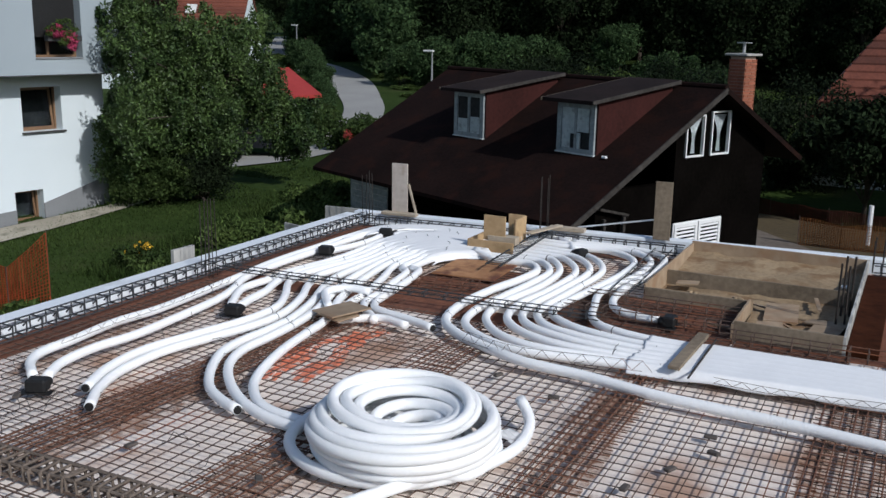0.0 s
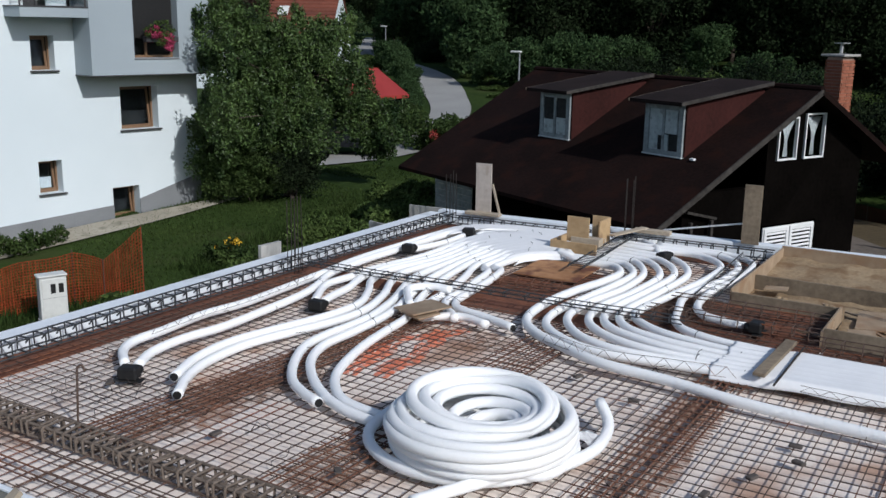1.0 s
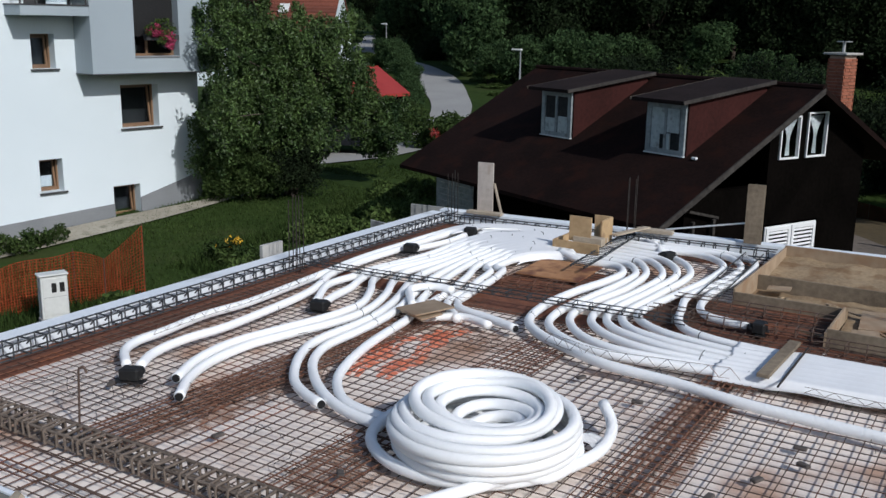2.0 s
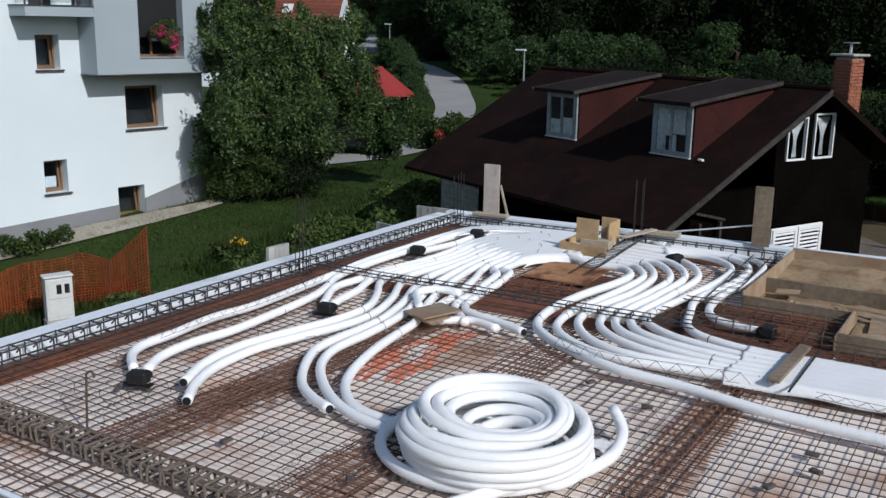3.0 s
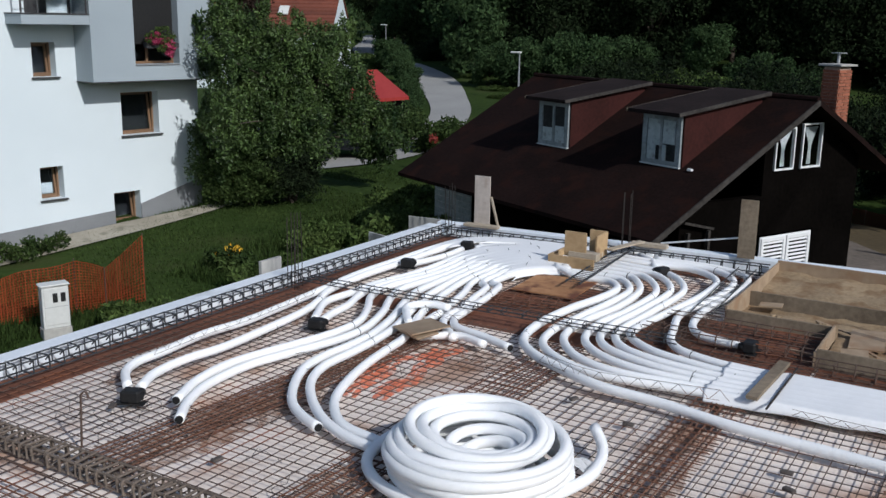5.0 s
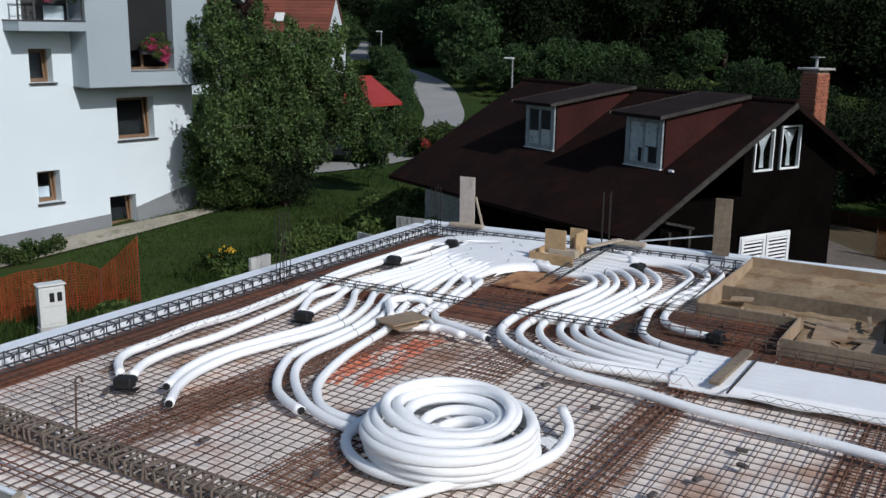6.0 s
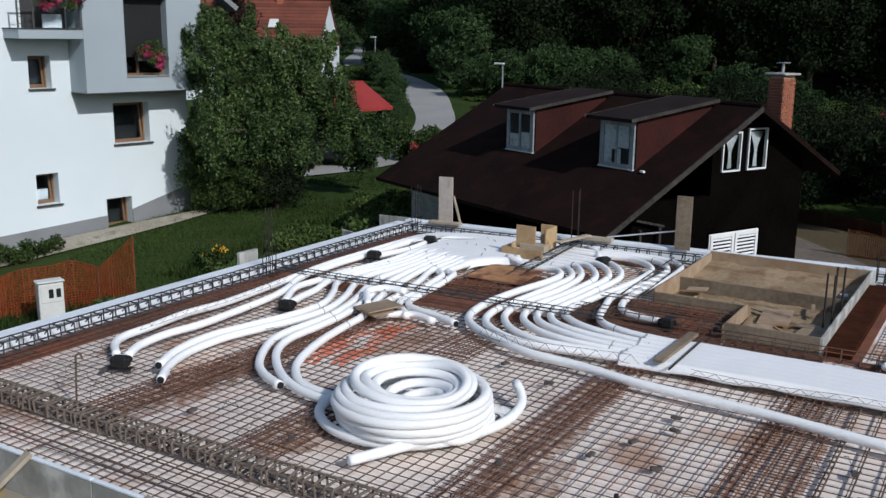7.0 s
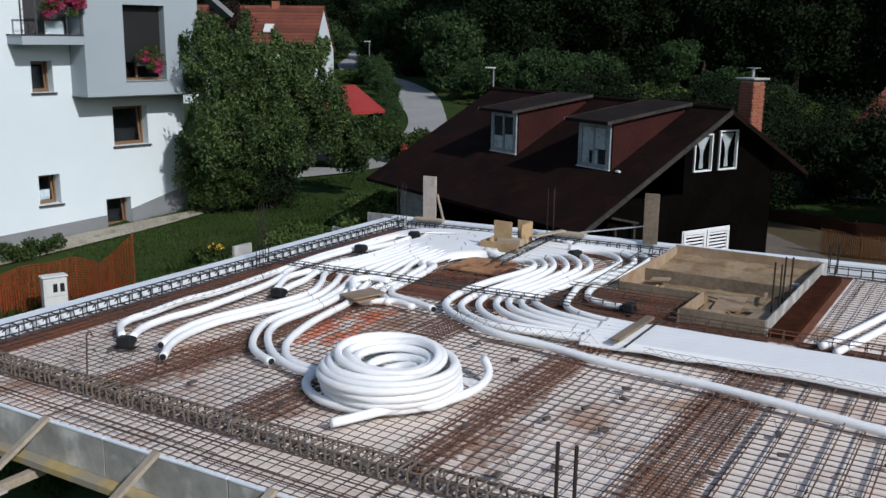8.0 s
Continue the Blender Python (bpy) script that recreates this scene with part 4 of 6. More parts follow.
def white_house():
    # local x runs along the wall, local -y points out of it
    h = thing("white_house", "white rendered three-storey house with a grey bay", "house", (-22.9, 18.0, 0), math.degrees(math.atan2(0.985, 0.17)))
    holes = [(-1.29, -0.6, 2.04, 3.0), (-1.32, -0.62, -1.47, -0.52), (1.36, 2.64, 0.2, 1.5), (0.94, 1.84, -2.5, -1.53)]
    part("wall", wall_panel(-10, 4.1, -3.2, 7.5, holes, 0, 0.46), M_RENDER, h)
    part("side_wall", boxed((3.74, 0.462, -3.2), (4.1, 9, 7.5)), M_RENDER, h)
    part("back_wall", boxed((-10, 9.002, -3.2), (4.1, 9.3, 7.5)), M_RENDER, h)
    part("far_side_wall", boxed((-10, 0.462, -3.2), (-9.64, 9, 7.5)), M_RENDER, h)
    part("roof_slab", boxed((-10.3, -1.2, 7.5), (4.6, 9.6, 7.75)), M_DARKTRIM, h)
    # plinth that steps up with the land, cut round the cellar window
    bm = bmesh.new()
    prof = [(-10, -2.5), (-2.5, -2.24), (0.94, -2.06)]
    for (a, za), (b, zb) in list(zip(prof, prof[1:])) + [((1.84, -1.96), (4.1, -1.36))]:
        v = [bm.verts.new(p) for p in ((a, -0.03, -3.3), (b, -0.03, -3.3), (b, -0.03, zb), (a, -0.03, za), (a, -0.002, -3.3), (b, -0.002, -3.3), (b, -0.002, zb), (a, -0.002, za))]
        for q in ((0, 1, 2, 3), (3, 2, 6, 7), (0, 3, 7, 4), (1, 5, 6, 2)):
            bm.faces.new([v[i] for i in q])
    box(bm, (0.94, -0.03, -3.3), (1.84, -0.002, -2.56))
    part("plinth", bm, M_PLINTH, h, "dark grey plinth")
    for (a, b, c, d) in holes:
        w = window_in(h, a, b, c, d, 0.33, M_BROWNWIN, 0.05, (), M_DARKTRIM)
        # near-black panel whose colour stands in for the unlit room
        part("dark_room", boxed((a - 0.3, 0.75, c - 0.3), (b + 0.3, 0.8, d + 0.3)), M_DARKMATT, w)
        if c < 0 and a < 0:
            part("half_curtain", boxed((a + 0.1, 0.5, c + 0.1), (b - 0.12, 0.515, c + 0.42)), M_GREYREND, w, "pale half curtain")
    # grey bay over the two upper storeys
    D = 0.95
    bay_hole = [(1.36, 2.86, 2.38, 4.75)]
    part("bay_front", wall_panel(0.0, 4.15, 1.9, 6.4, bay_hole, -D, -D + 0.45), M_GREYREND, h)
    part("bay_side", boxed((0.0, -D + 0.452, 1.9), (0.25, -0.003, 6.4)), M_GREYREND, h)
    part("bay_side", boxed((3.9, -D + 0.452, 1.9), (4.15, -0.003, 6.4)), M_GREYREND, h)
    part("edge_trim", boxed((-0.015, -D - 0.012, 1.872), (4.165, -0.003, 1.897)), M_DARKTRIM, h, "dark drip trim under the bay")
    part("bay_soffit", boxed((0.252, -D + 0.452, 1.9), (3.898, -0.003, 2.1)), M_GREYREND, h)
    w = window_in(h, 1.36, 2.86, 2.38, 4.75, -D + 0.33, M_BROWNWIN, 0.07, (1.95,))
    part("blind", boxed((1.37, -D + 0.3, 2.95), (2.85, -D + 0.325, 4.74)), M_BLACK, w, "dark closed roller blind")
    # same darkness of the room, as a panel behind the bay glass
    part("dark_room", boxed((1.2, -D + 0.7, 2.3), (3.0, -D + 0.72, 3.2)), M_DARKMATT, w)
    part("window_sill", boxed((1.36, -D - 0.03, 2.34), (2.86, -D + 0.33, 2.376)), M_PLINTH, w)
    # balcony beside the bay
    b = new("balcony")
    b.parent = h
    part("slab", boxed((-1.95, -D, 3.5), (-0.004, -0.004, 3.76)), M_GREYREND, b)
    part("capping", boxed((-1.97, -D - 0.02, 3.762), (-0.004, -0.004, 3.8)), M_DARKTRIM, b, "dark metal capping")
    for x in (-1.92, -1.46, -0.06):
        part("railing_post", boxed((x - 0.02, -D + 0.03, 3.802), (x + 0.02, -D + 0.07, 4.8)), M_DARKTRIM, b)
    for z in (3.9, 4.1, 4.3, 4.5):
        part("railing_bar", boxed((-1.9, -D + 0.04, z), (-1.48, -D + 0.055, z + 0.018)), M_DARKTRIM, b)
    part("handrail", boxed((-1.95, -D + 0.03, 4.802), (-0.02, -D + 0.07, 4.84)), M_DARKTRIM, b)
    part("railing_glass", boxed((-1.43, -D + 0.045, 3.86), (-0.09, -D + 0.055, 4.78)), M_GLASS, b).visible_shadow = False
    part("balcony_door", boxed((-1.4, -0.03, 3.805), (-0.06, -0.004, 5.9)), M_DARKTRIM, b, "dark glazed balcony door")
    part("screen", boxed((-1.0, -0.5, 3.805), (-0.4, -0.47, 4.2), 0.01), M_GREYREND, b, "grey panel on the balcony")
    # eave that runs past the corner
    bm = bmesh.new()
    beam_between(bm, (2.9, -1.0, 6.2), (5.4, -1.0, 4.5), 0.5, 0.16)
    part("eave", bm, M_PLINTH, h, "grey sloping eave board")
    return h


def petals(n, spread, size, seed):
    """Loose leaf- or petal-shaped flakes inside an ellipsoid."""
    g = np.random.default_rng(seed)
    d = g.normal(size=(n, 3))
    d /= np.linalg.norm(d, axis=1)[:, None]
    c = d * (g.random(n) ** 0.5)[:, None] * np.array(spread)
    return flakes(c, size, g)


def flakes(c, size, g):
    n = len(c)
    a = g.normal(size=(n, 3))
    a[:, 2] -= 0.4
    a /= np.linalg.norm(a, axis=1)[:, None]
    b = np.cross(a, g.normal(size=(n, 3)))
    b /= np.linalg.norm(b, axis=1)[:, None]
    nrm = np.cross(a, b)
    s = (size * (0.6 + 0.8 * g.random(n)))[:, None]
    v = np.stack([c - a * s, c + b * s * 0.45 + nrm * s * 0.15, c + a * s, c - b * s * 0.45 + nrm * s * 0.15], 1).reshape(-1, 3)
    i = np.arange(n) * 4
    return v, [(int(k), int(k) + 1, int(k) + 2, int(k) + 3) for k in i]


def leafy(name, v, f, material):
    me = bpy.data.meshes.new(name)
    me.from_pydata(v.tolist(), [], f)
    me.materials.append(material)
    return me


def crown(seed, clumps, leaves, leaf, lo, hi, clump=0.9, shell=0.55, tall=0.75):
    """Leaves gathered in clumps that fill an uneven ellipsoid between the corners lo and hi."""
    g = np.random.default_rng(seed)
    mid, half = (np.array(lo) + np.array(hi)) / 2, (np.array(hi) - np.array(lo)) / 2
    d = g.normal(size=(clumps, 3))
    d /= np.linalg.norm(d, axis=1)[:, None]
    r = shell + (1 - shell) * g.random(clumps) ** 0.7
    r *= 0.82 + 0.36 * g.random(clumps)
    centres = mid + d * r[:, None] * half * 0.9
    sizes = clump * (0.6 + 0.8 * g.random(clumps))
    k = g.integers(0, clumps, leaves)
    e = g.normal(size=(leaves, 3))
    e /= np.linalg.norm(e, axis=1)[:, None]
    c = centres[k] + e * (sizes[k] * g.random(leaves) ** 0.4)[:, None] * np.array((1, 1, tall))
    v, f = flakes(c, leaf, g)
    return v, f, centres


def tree(name, label, at, seed, clumps, leaves, leaf, lo, hi, material, trunk=0.2, clump=0.9, group="trees"):
    t = thing(name, label, "tree", at, 0, group)
    v, f, centres = crown(seed, clumps, leaves, leaf, lo, hi, clump)
    part("crown", leafy("crown", v, f, material), material, t)
    top = (lo[2] + hi[2]) / 2
    pcs = []
    p = smooth_path([(0, 0, -0.3), (0.05, 0.03, top * 0.4), ((lo[0] + hi[0]) / 4, 0, top), ((lo[0] + hi[0]) / 2, (lo[1] + hi[1]) / 2, hi[2] * 0.8)], 0.4)
    pcs.append(tube(p, 1, 8, True, np.linspace(trunk, trunk * 0.15, len(p))))
    g = np.random.default_rng(seed + 1)
    for c in centres[:: max(1, len(centres) // 22)]:
        i = g.integers(len(p) // 4, max(len(p) // 4 + 1, int(len(p) * 0.8)))
        q = [p[i], p[i] * 0.5 + c * 0.5 + np.array((0, 0, 0.15)), c]
        pcs.append(tube(smooth_path(q, 0.5), 1, 5, True, np.linspace(trunk * 0.35, trunk * 0.06, len(smooth_path(q, 0.5)))))
    v, f = joined(pcs)
    part("trunk", raw("trunk", v, f, M_BARK, True), M_BARK, t)
    return t


def lobed_tree(name, label, at, seed, lobes, leaf, material, trunk=0.2, shoots=0, group="trees"):
    """A tree whose crown is made of several uneven lobes: (low corner, high corner, clumps, leaves, clump size), with upright shoots on top."""
    t = thing(name, label, "tree", (*at, ground_z(*at)), 0, group)
    pcs, centres = [], []
    for k, (lo, hi, clumps, leaves, size) in enumerate(lobes):
        v, f, c = crown(seed + k, clumps, int(leaves * 0.72), leaf, lo, hi, size * 0.86, 0.4, 1.6)
        pcs.append((v, f))
        centres.append(c)
    g = np.random.default_rng(seed + 99)
    for k in range(shoots):
        lo, hi = lobes[k % len(lobes)][:2]
        c = np.array((g.uniform(lo[0], hi[0]), g.uniform(lo[1], hi[1]), hi[2] - 0.25))
        v, f, q = crown(seed + 200 + k, 5, 260, leaf, c - np.array((0.1, 0.1, 0.45)), c + np.array((0.1, 0.1, 0.5)), 0.12, 0.2, 2.0)
        pcs.append((v, f))
    v, f = joined(pcs)
    part("crown", leafy("crown", v, f, material), material, t)
    centres = np.vstack(centres)
    top = centres[:, 2].max() * 0.85
    p = smooth_path([(0, 0, -0.3), (0.06, 0.03, top * 0.3), (-0.05, 0.08, top * 0.6), (centres[:, 0].mean() * 0.7, centres[:, 1].mean() * 0.7, top)], 0.3)
    wood = [tube(p, 1, 9, True, np.linspace(trunk, trunk * 0.12, len(p)))]
    g = np.random.default_rng(seed)
    for c in centres[:: max(1, len(centres) // 40)]:
        i = g.integers(len(p) // 5, int(len(p) * 0.8))
        q = smooth_path([p[i], p[i] * 0.55 + c * 0.45 + np.array((0, 0, 0.12)), c], 0.4)
        wood.append(tube(q, 1, 5, True, np.linspace(trunk * 0.15, trunk * 0.03, len(q))))
    v, f = joined(wood)
    part("trunk", raw("trunk", v, f, M_BARK, True), M_BARK, t)
    return t


HOUSE = white_house()


# ---- dark timber house ----
def timber_house():
    """Local x runs along the ridge away from the near gable, local y across it, away from the camera."""
    rz = math.degrees(math.atan2(0.434, -0.9))
    org = Vector((-0.9 * 12.2 + 0.434 * 17.65, 0.434 * 12.2 + 0.9 * 17.65, 0))
    h = thing("timber_house", "dark-stained timber house with a brown roof and two dormers", "house", org, rz)
    Y = lambda v: -(v - 17.65)               # across, measured from the ridge
    S = 0.555
    RZ = 2.26
    roof = lambda v: RZ - S * abs(v - 17.65)
    # gable wall and long walls; local y is flipped by the turn, so v grows towards -y
    gl, gr = 14.2, 19.85
    holes = [(16.88, 17.5), (17.74, 18.4)]
    bm = bmesh.new()
    xs = sorted({gl, gr, 17.65, 16.6, 18.4, 16.88, 17.5, 17.74, 18.4})
    for a, b in zip(xs, xs[1:]):
        segs = [(-3.2, min(roof(a), roof(b)) - 0.12)]
        if 16.88 <= a < 17.5 or 17.74 <= a < 18.4:
            segs = [(-3.2, 0.75), (1.72 if a >= 17.7 else 1.66, None)]
        if 16.6 <= a < 18.4:
            first = segs[0]
            segs = [(-3.2, -1.6), (-0.64, first[1])] + segs[1:]
        for z0, z1 in segs:
            pa, pb = (roof(a) - 0.12, roof(b) - 0.12) if z1 is None or z1 > 0.76 else (z1, z1)
            v = [bm.verts.new(p) for p in ((0, Y(a), z0), (0, Y(b), z0), (0, Y(b), pb), (0, Y(a), pa), (0.2, Y(a), z0), (0.2, Y(b), z0), (0.2, Y(b), pb), (0.2, Y(a), pa))]
            for q in ((0, 1, 2, 3), (7, 6, 5, 4), (0, 3, 7, 4), (1, 5, 6, 2), (0, 4, 5, 1), (3, 2, 6, 7)):
                bm.faces.new([v[i] for i in q])
    bmesh.ops.remove_doubles(bm, verts=bm.verts, dist=1e-4)
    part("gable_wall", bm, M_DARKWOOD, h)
    L = 9.2
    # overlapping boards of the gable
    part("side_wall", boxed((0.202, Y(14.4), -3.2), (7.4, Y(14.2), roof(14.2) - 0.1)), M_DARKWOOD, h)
    part("side_wall", boxed((7.402, Y(14.4), -3.2), (L, Y(14.2), roof(14.2) - 0.1)), M_GREYBOARD, h, "grey boarded side wall")
    z = -3.1
    while z < roof(14.2) - 0.35:
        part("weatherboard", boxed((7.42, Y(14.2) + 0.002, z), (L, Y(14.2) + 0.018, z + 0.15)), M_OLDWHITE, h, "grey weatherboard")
        z += 0.165
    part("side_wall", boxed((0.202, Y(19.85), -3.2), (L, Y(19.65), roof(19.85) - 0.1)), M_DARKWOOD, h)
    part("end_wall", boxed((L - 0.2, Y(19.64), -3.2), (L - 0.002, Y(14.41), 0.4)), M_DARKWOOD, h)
    # roof slopes: the near one reaches lower than the far one
    for v0, v1 in ((13.05, 17.65), (17.65, 20.7)):
        bm = bmesh.new()
        za, zb = roof(v0), roof(v1)
        t = 0.09
        q = [(-0.42, Y(v0), za), (L + 0.1, Y(v0), za), (L + 0.1, Y(v1), zb), (-0.42, Y(v1), zb)]
        top = [bm.verts.new(p) for p in q]
        bot = [bm.verts.new((p[0], p[1], p[2] - t)) for p in q]
        bm.faces.new(top)
        bm.faces.new(bot[::-1])
        for i in range(4):
            j = (i + 1) % 4
            bm.faces.new((top[j], top[i], bot[i], bot[j]))
        bmesh.ops.recalc_face_normals(bm, faces=bm.faces)
        part("roof", bm, M_ROOF, h, "dark brown roof slope")
    for v0, v1, bm_mat, words in ((13.05, 17.66, M_FASCIA, "grey weathered bargeboard"), (17.64, 20.7, M_ROOF, "dark brown bargeboard")):
        bm = bmesh.new()
        beam_between(bm, (-0.44, Y(v0), roof(v0) - 0.05), (-0.44, Y(v1), roof(v1) - 0.05), 0.035, 0.11)
        part("bargeboard", bm, bm_mat, h, words)
    bm = bmesh.new()
    v, f = tube([(-0.42, 0, RZ + 0.0), (L + 0.1, 0, RZ + 0.0)], 0.07, 8)
    part("ridge_cap", raw("ridge_cap", v, f, M_ROOF), M_ROOF, h)
    # rafters under the low eave by the gable, seen against the dark wall
    for v in (13.5, 14.0):
        bm = bmesh.new()
        beam_between(bm, (-0.35, Y(v), roof(v) - 0.18), (L, Y(v), roof(v) - 0.18), 0.08, 0.12)
        part("purlin", bm, M_DARKWOOD, h)
    # open porch frame on the gable, beside the eave
    for v in (14.33, 14.92):
        part("porch_post", boxed((-0.16, Y(v) - 0.035, -3.2), (-0.09, Y(v) + 0.035, -0.32), 0.004), M_FASCIA, h, "grey porch post")
    bm = bmesh.new()
    beam_between(bm, (-0.12, Y(14.2), -0.1), (-0.12, Y(15.05), -0.3), 0.06, 0.05)
    part("porch_beam", bm, M_FASCIA, h, "grey porch beam")
    # gable windows
    for a, b, ztop in ((16.88, 17.5, 1.66), (17.74, 18.4, 1.72)):
        g = new("gable_window")
        g.parent = h
        bm = bmesh.new()
        w = 0.034
        for lo, hi in (((-0.05, Y(a) - w, 0.75), (0.03, Y(a), ztop)), ((-0.05, Y(b), 0.75), (0.03, Y(b) + w, ztop)), ((-0.05, Y(b) + w, 0.75), (0.03, Y(a) - w, 0.75 + w)), ((-0.05, Y(b) + w, ztop - w), (0.03, Y(a) - w, ztop))):
            box(bm, lo, hi)
        part("window_frame", bm, M_WHITEWOOD, g)
        part("pane", boxed((-0.012, Y(b) + w, 0.75 + w), (-0.004, Y(a) - w, ztop - w)), M_GLASS, g).visible_shadow = False
        bm = bmesh.new()
        mid, rows = (Y(a) + Y(b)) / 2, []
        for k in range(11):
            t = k / 10
            half = 0.25 - 0.205 * math.sin(min(1, t / 0.62) * math.pi / 2) + (0.03 * (t - 0.62) / 0.38 if t > 0.62 else 0)
            rows.append([bm.verts.new((0.025 + 0.012 * (j % 2), mid + half * (j / 4 - 1), ztop - 0.08 - t * (ztop - 0.9))) for j in range(9)])
        for r0, r1 in zip(rows, rows[1:]):
            for j in range(8):
                bm.faces.new((r0[j], r0[j + 1], r1[j + 1], r1[j]))
        bmesh.ops.solidify(bm, geom=list(bm.faces), thickness=0.005)
        part("curtain", bm, M_CURTAIN, g, "white gathered curtain")
    bm = boxed((0.5, Y(15.02), roof(15.02)), (0.62, Y(14.95), roof(15.02) + 0.05), 0.01)
    part("roof_flake", bm, M_WHITEWOOD, h, "small white scrap lying on the roof")
    # closed louvred shutters over the lower window
    s = new("shutters")
    s.parent = h
    z0, z1 = -1.62, -0.71
    for a, b in ((16.68, 17.48), (17.51, 18.31)):
        sh = bmesh.new()
        w = 0.08
        for lo, hi in (((-0.06, Y(a) - w, z0), (-0.01, Y(a), z1)), ((-0.06, Y(b), z0), (-0.01, Y(b) + w, z1)), ((-0.06, Y(b) + w, z0), (-0.01, Y(a) - w, z0 + w)), ((-0.06, Y(b) + w, z1 - w), (-0.01, Y(a) - w, z1))):
            box(sh, lo, hi)
        lv = part("shutter_frame", sh, M_WHITEWOOD, s)
        me = None
        z = z0 + w + 0.03
        while z < z1 - w - 0.02:
            if me is None:
                bm = boxed((-0.026, -(b - a) / 2 + w, -0.006), (0.026, (b - a) / 2 - w, 0.006))
                bmesh.ops.rotate(bm, verts=bm.verts, matrix=Matrix.Rotation(radians(-35), 3, "Y"))
                me = finish("slat", bm, M_WHITEWOOD)
            o = part("slat", me, M_WHITEWOOD, s)
            o.matrix_basis = pose(-0.035, (Y(a) + Y(b)) / 2, z)
            z += 0.085
    part("surround", wall_panel_y(Y(18.34), Y(16.65), -1.7, -0.68, 0.04), M_WHITEWOOD, s)
    # dormers with shed roofs that run up to the ridge
    for u0 in (16.75, 13.1):
        x0, x1 = u0 - 12.2, u0 + 1.12 - 12.2
        d = new("dormer")
        d.parent = h
        fv = 15.05
        zf, zt = roof(fv), 1.9
        for xa, xb in ((x0 - 0.05, x0), (x1, x1 + 0.05)):
            bm = bmesh.new()
            q = [(Y(fv), zf - 0.1), (Y(fv), zt), (Y(17.4), 2.2), (Y(17.4), roof(17.4) - 0.1)]
            va = [bm.verts.new((xa, *p)) for p in q]
            vb = [bm.verts.new((xb, *p)) for p in q]
            bm.faces.new(va)
            bm.faces.new(vb[::-1])
            for i in range(4):
                j = (i + 1) % 4
                bm.faces.new((va[j], va[i], vb[i], vb[j]))
            bmesh.ops.recalc_face_normals(bm, faces=bm.faces)
            part("cheek", bm, M_ROOFRED, d, "red-brown clad dormer cheek")
        bm = bmesh.new()
        q = [(Y(fv - 0.32), zt - 0.0), (Y(fv - 0.32), zt + 0.08), (Y(17.55), RZ + 0.1), (Y(17.55), RZ - 0.0)]
        va = [bm.verts.new((x0 - 0.17, *p)) for p in q]
        vb = [bm.verts.new((x1 + 0.22, *p)) for p in q]
        bm.faces.new(va)
        bm.faces.new(vb[::-1])
        for i in range(4):
            j = (i + 1) % 4
            bm.faces.new((va[j], va[i], vb[i], vb[j]))
        bmesh.ops.recalc_face_normals(bm, faces=bm.faces)
        part("dormer_roof", bm, M_FELT, d)
        for xe, wide, fm in ((x0 - 0.19, 0.075, M_FASCIA), (x1 + 0.24, 0.06, M_OLDWOOD)):
            bm = bmesh.new()
            beam_between(bm, (xe, Y(fv - 0.33), zt + 0.045), (xe, Y(17.5), RZ + 0.06), 0.03, wide)
            part("dormer_fascia", bm, fm, d)
        bm = bmesh.new()
        yf, w = Y(fv), 0.07
        for xa, xb in ((x0, x0 + 0.13), (x1 - 0.13, x1), ((x0 + x1) / 2 - 0.035, (x0 + x1) / 2 + 0.035)):
            box(bm, (xa, yf - 0.02, zf), (xb, yf + 0.05, zt))
        box(bm, (x0 + 0.13, yf - 0.02, zf), (x1 - 0.13, yf + 0.045, zf + 0.1))
        box(bm, (x0 + 0.13, yf - 0.02, zt - 0.12), (x1 - 0.13, yf + 0.045, zt))
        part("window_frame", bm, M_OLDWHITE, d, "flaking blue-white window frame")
        # opaque pane: the dark opening is put into its colour, without reflections
        part("pane", boxed((x0 + 0.13, yf, zf + 0.1), (x1 - 0.13, yf + 0.01, zt - 0.12)), M_DARKMATT, d, "matt near-black pane")
        mid = (x0 + x1) / 2
        hi = zt - 0.12
        lo = zf + 0.1
        half = lo + 0.45 * (hi - lo)
        if u0 > 15:
            panels = [(x0 + 0.14, mid - 0.05, lo, half), (mid + 0.05, x1 - 0.14, lo, half - 0.06)]
        else:
            # gaps between these panels imitate dark reflections that shift across the window
            panels = [(mid + 0.17, x1 - 0.135, lo, hi), (mid + 0.04, mid + 0.168, lo + 0.36 * (hi - lo), hi), (x0 + 0.17, mid - 0.04, lo + 0.42 * (hi - lo), hi), (mid - 0.14, mid - 0.04, lo, half - 0.05)]
        for k, (xa, xb, za, zb) in enumerate(panels):
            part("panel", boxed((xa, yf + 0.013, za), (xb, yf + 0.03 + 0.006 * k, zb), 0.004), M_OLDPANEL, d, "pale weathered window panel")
        # black panel that gives the dormer a dark inside
        part("dark_room", boxed((x0 + 0.06, yf - 0.06, zf + 0.02), (x1 - 0.06, yf - 0.03, zt - 0.05)), M_DARKWOOD, d)
        part("window_sill", boxed((x0 - 0.02, yf + 0.0, zf - 0.02), (x1 + 0.02, yf + 0.08, zf + 0.005)), M_CURTAIN, d)
    return h


